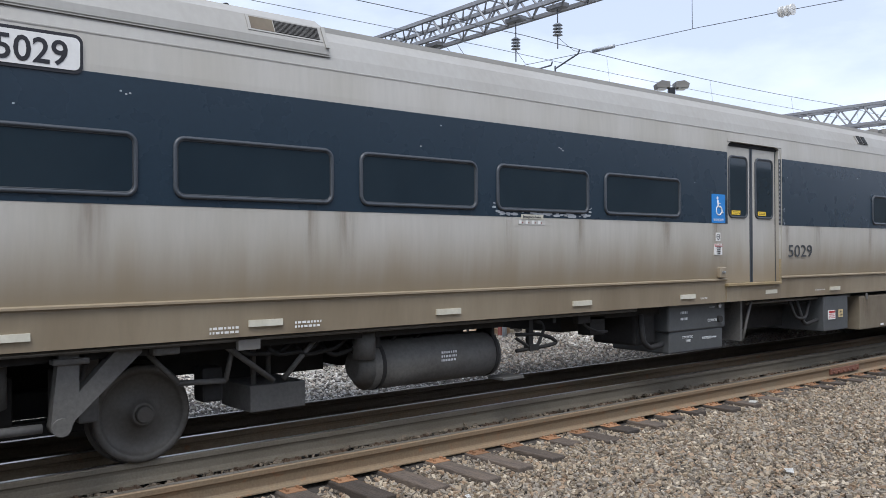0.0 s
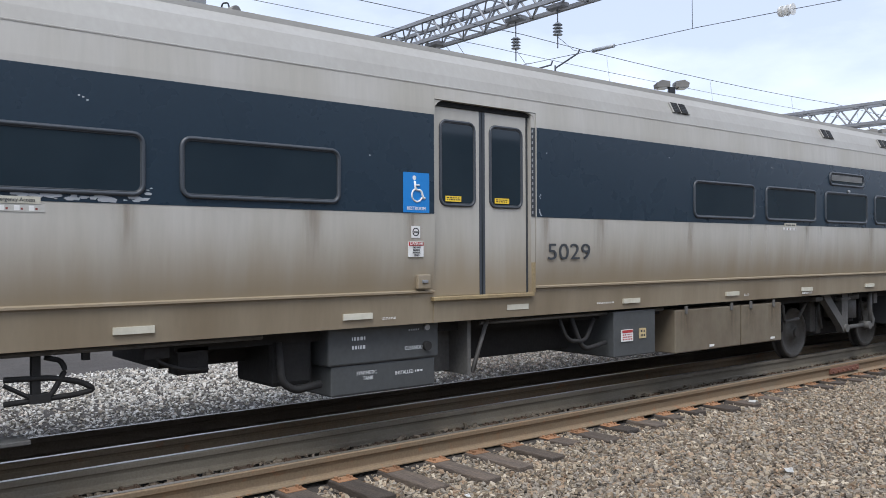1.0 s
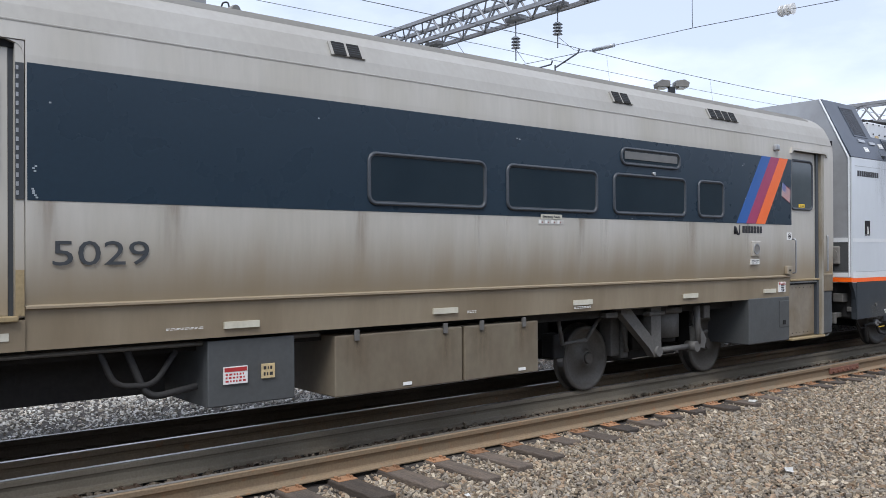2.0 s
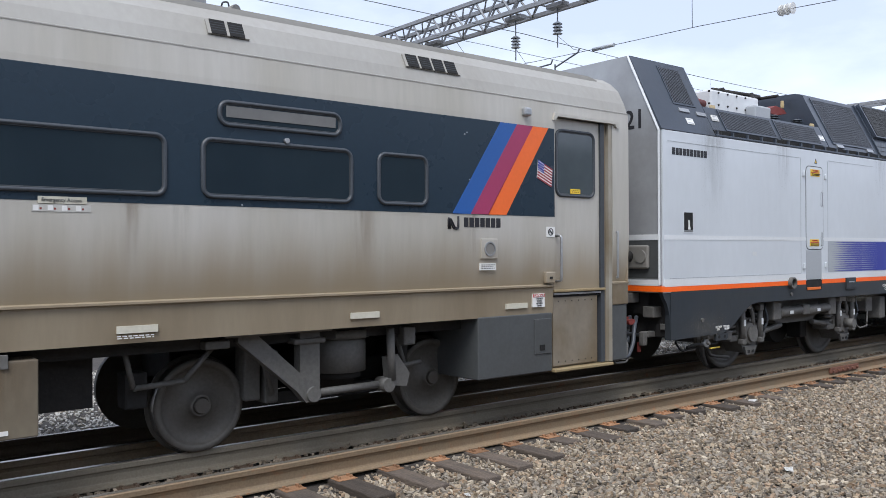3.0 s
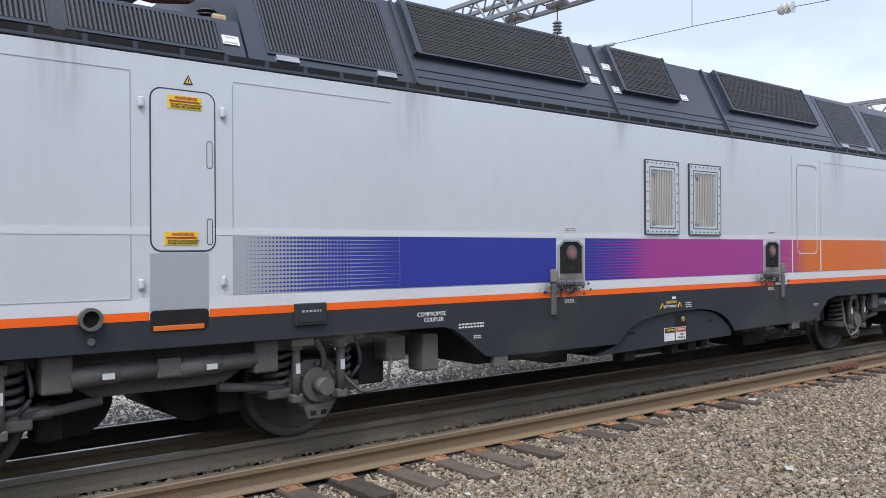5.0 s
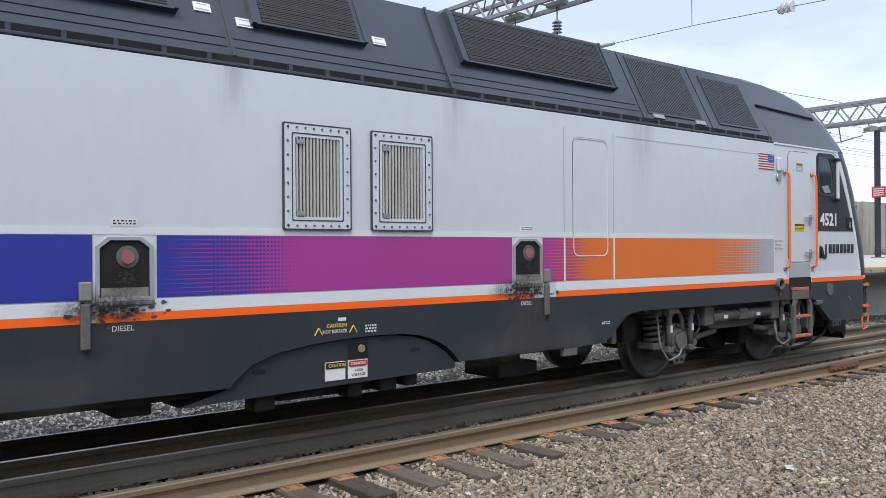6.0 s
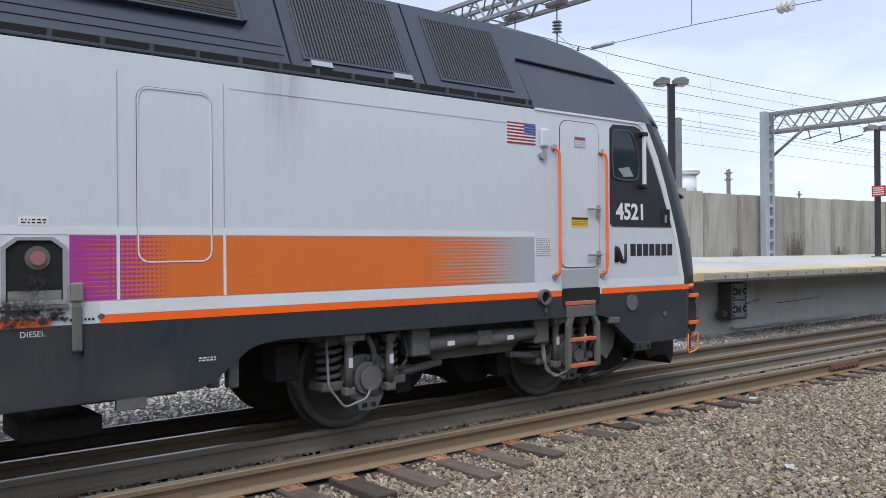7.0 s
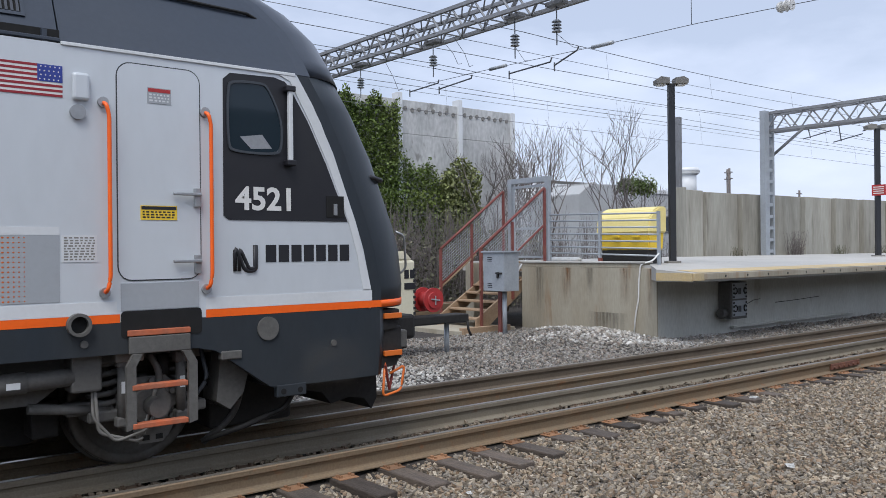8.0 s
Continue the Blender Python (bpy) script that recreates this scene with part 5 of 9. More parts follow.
def on_slope(bm, x0, x1, s0, s1, lo, hi):
    """A plate on the sloping roof side: along x, from s0 to s1 up the slope, from lo to hi out of it."""
    v = []
    for k in (lo, hi):
        for x, s in ((x0, s0), (x1, s0), (x1, s1), (x0, s1)):
            v.append(bm.verts.new(Vector((x, 0, 0)) + S0.lerp(S1, s) + OUT * k))
    fs = [bm.faces.new([v[i] for i in q]) for q in ((0, 1, 2, 3), (7, 6, 5, 4), (0, 4, 5, 1), (1, 5, 6, 2), (2, 6, 7, 3), (3, 7, 4, 0))]
    bmesh.ops.recalc_face_normals(bm, faces=fs)
    return bm


def louvre(parent, x0, x1, s0, s1, pitch=0.036):
    frame_bm = bmesh.new()
    for a in ((x0 - 0.025, x0, s0 - 0.03, s1 + 0.03), (x1, x1 + 0.025, s0 - 0.03, s1 + 0.03), (x0, x1, s0 - 0.03, s0), (x0, x1, s1, s1 + 0.03)):
        on_slope(frame_bm, *a, 0.0, 0.014)
    p = part("louvre_panel", frame_bm, "loco_roof", parent)
    # flat black sheet paints the shade between the slats
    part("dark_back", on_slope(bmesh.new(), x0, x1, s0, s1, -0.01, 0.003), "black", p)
    bm = bmesh.new()
    n = int((x1 - x0) / pitch)
    for k in range(n):
        x = x0 + (k + 0.5) * (x1 - x0) / n
        on_slope(bm, x - pitch * 0.30, x + pitch * 0.22, s0, s1, 0.002, 0.018)
    part("louvre_slats", bm, "louvre", p)
    return p


def radiator(parent, x0, x1):
    """A dark cooling hood that stands proud of the roof side, with fine level fins."""
    bm = bmesh.new()
    on_slope(bm, x0, x1, 0.35, 1.0, 0.0, 0.060)
    p = part("radiator_hood", bm, "loco_roof", parent)
    part("dark_back", on_slope(bmesh.new(), x0 + 0.06, x1 - 0.05, 0.375, 0.98, 0.055, 0.062), "radiator", p)
    bm = bmesh.new()
    g = random.Random(int(x0 * 10))
    for k in range(30):
        s = 0.38 + 0.595 * k / 30
        on_slope(bm, x0 + 0.06, x1 - 0.05, s, s + 0.0155, 0.059, 0.064 + g.uniform(0, 0.004))
    part("fins", bm, "radiator", p)
    part("side_cheek", on_slope(bmesh.new(), x0 - 0.035, x0, 0.35, 1.0, 0.0, 0.075), "loco_roof", p)
    part("side_cheek", on_slope(bmesh.new(), x1, x1 + 0.035, 0.35, 1.0, 0.0, 0.075), "loco_roof", p)
    return p


def roof_block(parent, x0, x1, low=False, name="roof_module"):
    a = S0
    b = S1 if not low else S0.lerp(S1, 0.38)
    prof = [(a.y, a.z), (b.y, b.z), (b.y + 0.12, b.z + (0.03 if not low else -0.05)), (MID, b.z + (0.05 if not low else -0.08))]
    bm = loft(bmesh.new(), prof, [x0 + 0.012, x1 - 0.012], MID)
    return part(name, bm, "loco_roof", parent)


def nose_ring(bm, z, rear, xs, half, bulge, n=14):
    pts = [(rear, MID - half), ((rear + xs) / 2, MID - half), (xs, MID - half)]
    for k in range(1, 2 * n):
        a = math.pi * k / (2 * n)
        c, s = math.cos(a), math.sin(a)
        pts.append((xs + bulge * s ** 0.9, MID - half * (abs(c) ** 0.85) * (1 if c > 0 else -1)))
    pts += [(xs, MID + half), ((rear + xs) / 2, MID + half), (rear, MID + half)]
    return [bm.verts.new((x, y, z)) for x, y in pts]


def nose_loft(levels, rear, dark_from):
    bm = bmesh.new()
    rings = [nose_ring(bm, z, rear, xs, half, bulge) for z, xs, half, bulge in levels]
    n = len(rings[0])
    for ra, rb in zip(rings, rings[1:]):
        for i in range(n):
            f = bm.faces.new((ra[i], ra[(i + 1) % n], rb[(i + 1) % n], rb[i]))
            f.material_index = 1 if 2 <= i < n - 3 and dark_from else 0
            f.smooth = 2 < i < n - 4
    bm.faces.new(rings[0][::-1])
    bm.faces.new(rings[-1])
    bmesh.ops.recalc_face_normals(bm, faces=bm.faces[:])
    return bm


def halftone(parent, x0, x1, z0, z1, material, y, grow, rows=14, seed=1, fade=0.85, name="halftone_dots"):
    """A fading pattern of dots that grow along x (grow = 1) or shrink (grow = -1)."""
    bm = bmesh.new()
    step = (z1 - z0) / rows
    n = int((x1 - x0) / step)
    for i in range(n):
        f = (i + 0.5) / n
        f = f if grow > 0 else 1 - f
        r = step * 0.72 * (f ** fade)
        if r < step * 0.09:
            continue
        for j in range(rows):
            x = x0 + (i + 0.5) * step
            z = z0 + (j + 0.5) * step
            rr = min(r, step * 0.5)
            rx = min(r * 1.45, step * 0.53)
            if f > 0.66:
                k = step * (0.34 + 0.14 * (f - 0.66) / 0.34)
                bm.faces.new([bm.verts.new(q) for q in ((x - step * 0.5, y - 0.0012, z - k), (x + step * 0.5, y - 0.0012, z - k), (x + step * 0.5, y - 0.0012, z + k), (x - step * 0.5, y - 0.0012, z + k))])
                continue
            vs = [bm.verts.new((x + rx * math.cos(a), y - 0.0012, z + rr * math.sin(a))) for a in [k * math.pi / 4 for k in range(8)]]
            bm.faces.new(vs)
    bmesh.ops.recalc_face_normals(bm, faces=bm.faces[:])
    for f in bm.faces:
        if f.normal.y > 0:
            f.normal_flip()
    return part(name, bm, material, parent)


def coil(bm, x, y, z0, z1, r, wire, turns):
    pts = []
    n = turns * 12
    for k in range(n + 1):
        a = 2 * math.pi * k / 12
        pts.append(Vector((x + r * math.cos(a), y + r * math.sin(a), z0 + (z1 - z0) * k / n)))
    seg, rings = 6, []
    for i, p in enumerate(pts):
        d = (pts[min(i + 1, n)] - pts[max(i - 1, 0)]).normalized()
        u = d.cross(Vector((0, 0, 1))).normalized()
        w = d.cross(u)
        rings.append([bm.verts.new(p + wire * (u * math.cos(2 * math.pi * k / seg) + w * math.sin(2 * math.pi * k / seg))) for k in range(seg)])
    for a, b in zip(rings, rings[1:]):
        for k in range(seg):
            bm.faces.new((a[k], a[(k + 1) % seg], b[(k + 1) % seg], b[k])).smooth = True
    return bm


def bogie(c, xa, xb, front):
    y = 6.66
    for n, x in enumerate((xa, xb)):
        TURNING.append(wheel_part(c, x, RUN - 0.07, 0.52, 0))
        bm = bmesh.new()
        slab(bm, [(x - 0.24, 0.66), (x - 0.12, 0.76), (x + 0.12, 0.76), (x + 0.24, 0.66), (x + 0.26, 0.48), (x + 0.14, 0.27), (x - 0.10, 0.27), (x - 0.26, 0.48)], y, y + 0.30)
        ab = part("axle_box", bm, "under_grey", c)
        part("axle_cover", rod(bmesh.new(), (x, y - 0.05, 0.535), (x, y + 0.02, 0.535), 0.15, 0.17, 24), "under_grey", ab)
        part("cover_cap", rod(bmesh.new(), (x, y - (0.20 if n else 0.09), 0.535), (x, y - 0.05, 0.535), 0.075 if n else 0.11, seg=20), "under_grey", ab)
        bm = bmesh.new()
        for k in range(6):
            a = math.pi * k / 3 + 0.5
            disc(bm, x + 0.195 * math.cos(a), y - 0.03, 0.535 + 0.195 * math.sin(a), 0.024, 0.05, 6)
        part("cover_bolts", bm, "under_grey", ab)
        bm = bmesh.new()
        slab(bm, [(x - 0.15, 0.36), (x + 0.17, 0.36), (x + 0.09, 0.24), (x - 0.10, 0.24)], y - 0.035, y)
        part("lifting_plate", bm, "under_grey", ab)
        part("plate_slots", boxes((x - 0.075, x - 0.02, y - 0.04, y - 0.034, 0.265, 0.305), (x + 0.03, x + 0.085, y - 0.04, y - 0.034, 0.265, 0.305)), "black", ab)
        for dx in (-0.32, 0.32):
            bm = coil(bmesh.new(), x + dx, y + 0.14, 0.52, 0.90, 0.105, 0.024, 5)
            part("spring", bm, "under_grey", c)
            part("spring_seat", boxes((x + dx - 0.15, x + dx + 0.15, y, y + 0.28, 0.44, 0.53), (x + dx - 0.13, x + dx + 0.13, y, y + 0.28, 0.88, 0.97), bevel=0.02), "under_grey", c)
            d = part("damper", rod(bmesh.new(), (x + dx * 0.72, y - 0.05, 0.44), (x + dx * 0.72, y - 0.05, 0.92), 0.040, seg=12), "under_grey", c)
            part("damper_label", boxes((x + dx * 0.72 - 0.02, x + dx * 0.72 + 0.02, y - 0.0945, y - 0.085, 0.66, 0.75)), "white_line", d)
            part("damper_eye", boxes((x + dx * 0.72 - 0.055, x + dx * 0.72 + 0.055, y - 0.09, y, 0.86, 0.95), (x + dx * 0.72 - 0.055, x + dx * 0.72 + 0.055, y - 0.09, y, 0.40, 0.48), bevel=0.015), "under_grey", d)
        part("guide_arm", boxes((x + (0.26 if n == 0 else -0.62), x + (0.62 if n == 0 else -0.26), y + 0.04, y + 0.20, 0.50, 0.60), bevel=0.025), "under_grey", c)
        part("air_pipe", pipe(bmesh.new(), [(x - 0.02, y - 0.03, 0.95), (x + 0.06, y - 0.04, 0.80), (x + 0.06, y - 0.03, 0.66)], 0.028), "under_grey", c)
    xm = (xa + xb) / 2
    bm = bmesh.new()
    slab(bm, [(xa - 0.6, 0.98), (xb + 0.6, 0.98), (xb + 0.55, 0.90), (xb - 0.42, 0.90), (xm + 0.55, 0.62), (xm - 0.5, 0.62), (xa + 0.45, 0.90), (xa - 0.55, 0.90)], y + 0.07, y + 0.24)
    part("bogie_frame", bm, "under_grey", c)
    for a, b in ((xm - 0.72, xm - 0.06), (xm + 0.10, xm + 0.78)):
        d = part("yaw_damper", rod(bmesh.new(), (a, y - 0.06, 0.80), (b, y - 0.06, 0.82), 0.068, seg=16), "under_grey", c)
        part("damper_sleeve", rod(bmesh.new(), (a, y - 0.06, 0.80), (a + 0.36, y - 0.06, 0.811), 0.080, seg=16), "under_grey", d)
        part("damper_label", boxes((a + 0.22, a + 0.31, y - 0.146, y - 0.13, 0.78, 0.825)), "white_line", d)
    part("damper_bracket", boxes((xm - 0.92, xm - 0.70, y - 0.12, y + 0.1, 0.70, 0.99), (xm - 0.08, xm + 0.12, y - 0.13, y + 0.02, 0.74, 0.90), (xm + 0.76, xm + 0.98, y - 0.12, y + 0.1, 0.70, 0.99), bevel=0.02), "under_grey", c)
    for x in (xa, xb):
        if front:
            part("control_cable", pipe(bmesh.new(), [(x - 0.45, y - 0.02, 0.95), (x - 0.46, y - 0.08, 0.50), (x - 0.30, y - 0.09, 0.30), (x - 0.05, y - 0.09, 0.36), (x + 0.02, y - 0.07, 0.52)], 0.013, 6), "cable_grey", c)
        part("terminal_box", boxes((x - 0.30, x - 0.08, y - 0.11, y - 0.01, 0.90, 0.97), bevel=0.01), "lamp_grey", c)
        part("brake_hose", pipe(bmesh.new(), [(x + 0.42, y + 0.0, 0.95), (x + 0.46, y - 0.05, 0.70), (x + 0.36, y - 0.02, 0.56)], 0.018, 6), "rubber", c)
        part("bump_stop", rod(bmesh.new(), (x + 0.12, y + 0.05, 0.76), (x + 0.12, y + 0.05, 0.92), 0.05, seg=12), "under_dark", c)
    part("link_rod", rods([((xa + 0.3, y + 0.05, 0.52), (xm - 0.45, y + 0.05, 0.60)), ((xb - 0.3, y + 0.05, 0.52), (xm + 0.5, y + 0.05, 0.60))], 0.04, 10), "under_grey", c)
    part("traction_motor", rods([((xm - 0.5, 7.3, 0.55), (xm - 0.5, 8.5, 0.55)), ((xm + 0.55, 7.3, 0.55), (xm + 0.55, 8.5, 0.55))], 0.33, 20), "under_dark", c)
    part("brake_unit", boxes((xa + 0.55, xa + 0.75, 6.95, 7.2, 0.28, 0.6), (xb - 0.8, xb - 0.6, 6.95, 7.2, 0.32, 0.6), (xb + 0.55, xb + 0.85, 6.8, 7.1, 0.45, 0.9), (xa - 0.85, xa - 0.6, 6.85, 7.1, 0.55, 0.9), bevel=0.02), "under_dark", c)
    part("air_hose", pipe(bmesh.new(), [(xb + 0.25, 6.63, 0.62), (xb + 0.45, 6.60, 0.42), (xb + 0.75, 6.60, 0.44), (xb + 0.82, 6.62, 0.85)] if not front else [(xb - 0.45, 6.60, 0.85), (xb - 0.42, 6.58, 0.38), (xb - 0.1, 6.58, 0.27), (xb + 0.02, 6.60, 0.66)], 0.015, 7), "cable_grey" if front else "under_grey", c)
    part("sand_pipe", pipe(bmesh.new(), [(xa - 0.75, 6.9, 0.8), (xa - 0.72, 6.95, 0.32), (xa - 0.55, 7.0, 0.10)] if not front else [(xb + 0.95, 6.9, 0.75), (xb + 0.85, 6.95, 0.30), (xb + 0.60, 7.05, 0.08)], 0.03), "under_grey", c)


def niche(c, x0, x1, hood):
    """A filler recess with a sloping-cornered frame and a pink cap."""
    o = [(x0, 1.37), (x0, 1.78), (x0 + 0.09, 1.85), (x1 - 0.09, 1.85), (x1, 1.78), (x1, 1.37)]
    i = [(x0 + 0.028, 1.40), (x0 + 0.028, 1.765), (x0 + 0.105, 1.825), (x1 - 0.105, 1.825), (x1 - 0.028, 1.765), (x1 - 0.028, 1.40)]
    f = part("filler_niche", ring(bmesh.new(), o, i, LS - 0.018, LS + 0.01), "loco_end", c)
    # the niche has no depth; black paints its shaded inside
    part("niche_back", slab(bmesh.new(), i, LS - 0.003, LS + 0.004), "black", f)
    xm, gx = (x0 + x1) / 2, (x1 + 0.03 if hood else x0 - 0.11)
    part("filler_cap", rod(bmesh.new(), (xm + 0.02, LS - 0.02, 1.70), (xm + 0.02, LS - 0.002, 1.70), 0.052, seg=16), "cap_pink", f)
    part("filler_neck", rod(bmesh.new(), (xm + 0.02, LS - 0.012, 1.70), (xm + 0.02, LS - 0.001, 1.70), 0.085, seg=16), "under_grey", f)
    part("soot_tray", boxes((x0 + 0.04, x1 - 0.04, LS - 0.014, LS - 0.002, 1.40, 1.47)), "lamp_grey", f)
    part("drain_tray", boxes((x0 - 0.01, x1 + 0.01, LS - 0.016, LS, 1.335, 1.37), bevel=0.005), "lamp_grey", f)
    stain(f, x0 - 0.45, x1 + 0.16, 1.17, 1.46, LS - 0.0195, "soot_smear")
    stain(f, x0 - 0.05, x1 + 0.12, 0.55, 1.30, LS - 0.0105, "dirt_run")
    stain(f, x0 + 0.02, x1 - 0.02, 1.38, 1.70, LS - 0.0192, "soot_smear")
    part("sight_glass", boxes((gx, gx + 0.07, LS - 0.035, LS, 1.02, 1.36), bevel=0.012), "under_grey", f)
    part("latch_box", boxes((gx - 0.01, gx + 0.08, LS - 0.04, LS, 1.38, 1.52), bevel=0.012), "lamp_grey", f)
    g = random.Random(int(x0))
    bm = bmesh.new()
    for k in range(60):
        px, pz = g.gauss(xm, 0.13), 1.355 - abs(g.gauss(0, 0.055))
        s = g.uniform(0.006, 0.022)
        bm.faces.new([bm.verts.new((px + s * 1.8 * math.cos(a) * g.uniform(0.5, 1.2), LS - 0.0075, pz + s * math.sin(a) * g.uniform(0.5, 1.2))) for a in [-j * math.pi / 4 for j in range(8)]])
    part("soot_specks", bm, "soot", f)
    words("fuel_word", "DIESEL", 0.04, xm - 0.10, LS - 0.004, 1.145, "white", f, 1.0)
    part("stencil", bars(bmesh.new(), x1 + 0.02, x1 + 0.20, LS - 0.003, 1.235, 1.265, 1, rnd), "letter", f)
    notice(c, xm - 0.10, xm + 0.10, 1.93, 1.99, LS, 2)


def locomotive():
    c = thing("locomotive", "light grey locomotive with dark roof, orange line and colour panels", "locomotive")
    R0, CAB = 23.90, 41.42
    part("body", boxes((R0, CAB, LS, 2 * MID - LS, 1.20, 3.245)), "loco", c)
    # end: slanted upper end plate, marker housing, number
    e = bmesh.new()
    pts = [(LS + 0.02, 1.30), (LS + 0.02, 3.235), (6.95, 4.25), (2 * MID - 6.95, 4.25), (2 * MID - LS - 0.02, 3.235), (2 * MID - LS - 0.02, 1.30)]
    a = [e.verts.new((R0 - 0.03, y, z)) for y, z in pts]
    b = [e.verts.new((R0 + 0.30, y, z)) for y, z in pts]
    e.faces.new(a)
    e.faces.new(b[::-1])
    for i in range(6):
        e.faces.new((a[i], b[i], b[(i + 1) % 6], a[(i + 1) % 6]))
    bmesh.ops.recalc_face_normals(e, faces=e.faces[:])
    end = part("end_wall", e, "loco_end", c)
    tb = bmesh.new()
    for p, q in zip(pts[:3], pts[1:3]):
        rod(tb, (R0 - 0.032, p[0] + 0.015, p[1]), (R0 - 0.032, q[0] + 0.015, q[1]), 0.016, seg=6)
    part("corner_trim", tb, "white_line", end)
    part("end_band", boxes((R0 - 0.036, R0 - 0.028, LS + 0.03, 9.2, 1.385, 1.86)), "box_grey", end)
    part("end_line", boxes((R0 - 0.040, R0 - 0.030, LS + 0.03, 9.2, 1.865, 1.935), (R0 - 0.040, R0 - 0.030, LS + 0.03, 9.2, 1.29, 1.36)), "white_line", end)
    part("end_orange", boxes((R0 - 0.042, R0 + 0.02, LS - 0.004, 9.2, 1.215, 1.285)), "orange", end)
    part("marker_housing", boxes((R0 - 0.085, R0 - 0.03, 6.62, 7.02, 1.50, 1.80), bevel=0.025), "lamp_grey", end)
    part("marker_lens", rod(bmesh.new(), (R0 - 0.16, 6.92, 1.66), (R0 - 0.08, 6.92, 1.66), 0.075, seg=18), "under_dark", end)
    part("marker_lens", rod(bmesh.new(), (R0 - 0.10, 6.73, 1.66), (R0 - 0.08, 6.73, 1.66), 0.085, seg=18), "lamp_grey", end)
    w = words("end_number", "4521", 0.235, 0, 0, 0, "letter", end, 0.95, 0.006)
    w.data.transform(Matrix.Translation((R0 - 0.033, 7.33, 3.30)) @ Matrix.Rotation(radians(-90), 4, "Z"))
    # chamfered corner between end and side, then the dark skirt
    part("end_chamfer", slab(bmesh.new(), [(R0 - 0.02, 1.21), (R0 + 0.16, 1.21), (R0 + 0.16, 0.60), (R0 + 0.13, 0.92), (R0 + 0.08, 1.06), (R0 + 0.02, 1.14)], LS + 0.005, LS + 0.06), "loco_dark", c)
    arch = [(33.0, 0.62), (33.08, 0.70), (33.22, 0.80), (33.45, 0.875), (33.76, 0.92), (34.1, 0.945), (34.45, 0.955), (34.75, 0.948), (34.95, 0.922), (35.12, 0.875), (35.27, 0.80), (35.38, 0.71), (35.46, 0.62)]
    low = [(24.05, 0.60), (25.22, 0.62), (25.42, 0.69), (25.80, 0.93), (25.92, 0.975), (26.08, 0.995), (30.32, 0.985), (30.45, 0.955), (30.60, 0.86), (30.88, 0.655), (31.0, 0.635)] + arch + [(35.52, 0.625), (37.62, 0.645), (37.76, 0.70), (38.06, 0.93), (38.18, 0.965), (38.35, 0.985), (42.42, 0.975), (42.58, 0.94), (43.06, 0.60), (43.20, 0.585), (44.06, 0.585)]
    for y0, y1 in ((LS - 0.004, LS + 0.09), (2 * MID - LS - 0.09, 2 * MID - LS)):
        part("skirt", slab(bmesh.new(), [(24.05, 1.215)] + low + [(44.06, 1.215)], y0, y1), "loco_dark", c)
    # blocks under the body, with the shade there put into their colour
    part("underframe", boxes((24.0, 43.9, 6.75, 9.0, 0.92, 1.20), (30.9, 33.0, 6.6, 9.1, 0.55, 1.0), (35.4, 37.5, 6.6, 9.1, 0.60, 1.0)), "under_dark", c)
    tank = part("fuel_tank", slab(bmesh.new(), [(32.6, 0.50), (35.42, 0.56), (35.42, 0.62), (35.34, 0.70), (35.22, 0.79), (35.06, 0.865), (34.90, 0.91), (34.70, 0.935), (34.45, 0.942), (34.1, 0.932), (33.76, 0.907), (33.45, 0.862), (33.24, 0.79), (33.1, 0.70), (32.98, 0.60)], LS + 0.03, 9.2), "loco_dark", c)
    part("tank_window", boxes((34.16, 34.38, LS + 0.024, LS + 0.034, 0.755, 0.895)), "black", tank)
    part("tank_cap", disc(bmesh.new(), 34.30, LS + 0.005, 0.845, 0.035, 0.03, 12), "gold_sill", tank)
    part("slot", slab(bmesh.new(), rounded(34.87, 34.98, 0.765, 0.805, 0.019), LS + 0.024, LS + 0.034), "black", tank)
    part("slot", slab(bmesh.new(), rounded(33.22, 33.34, 0.71, 0.745, 0.014), LS + 0.024, LS + 0.034), "black", tank)
    n = plate("caution_plate", tank, 33.92, 34.13, 0.58, 0.745, "white", LS + 0.028)
    part("caution_head", boxes((33.925, 34.125, LS + 0.020, LS + 0.026, 0.685, 0.74)), "letter", n)
    words("caution_word", "CAUTION", 0.028, 33.95, LS + 0.018, 0.70, "yellow", n, 1.0)
    n = plate("danger_plate", tank, 34.16, 34.37, 0.58, 0.745, "white", LS + 0.028)
    part("danger_head", slab(bmesh.new(), rounded(34.165, 34.365, 0.685, 0.74, 0.025), LS + 0.020, LS + 0.026), "red", n)
    words("danger_word", "DANGER", 0.028, 34.185, LS + 0.018, 0.70, "white", n, 1.0)
    words("voltage_word", "HIGH", 0.024, 34.235, LS + 0.023, 0.64, "letter", n, 1.0)
    words("voltage_word", "VOLTAGE", 0.024, 34.195, LS + 0.023, 0.60, "letter", n, 1.0)
    words("hot_word", "CAUTION", 0.034, 33.92, LS - 0.006, 1.055, "yellow", c, 0.95)
    words("hot_word", "HOT SURFACE", 0.030, 33.88, LS - 0.006, 1.005, "white", c, 0.9)
    for cx, cz in ((33.84, 1.06), (34.20, 1.065)):
        part("chevron", rods([((cx - 0.04, LS - 0.005, cz - 0.065), (cx, LS - 0.005, cz)), ((cx, LS - 0.005, cz), (cx + 0.04, LS - 0.005, cz - 0.065))], 0.005, 5), "yellow", c)
    words("coupler_words", "COMPROMISE", 0.042, 30.00, LS - 0.006, 1.10, "white", c, 0.95)
    words("coupler_words", "COUPLER", 0.042, 30.08, LS - 0.006, 1.045, "white", c, 0.95)
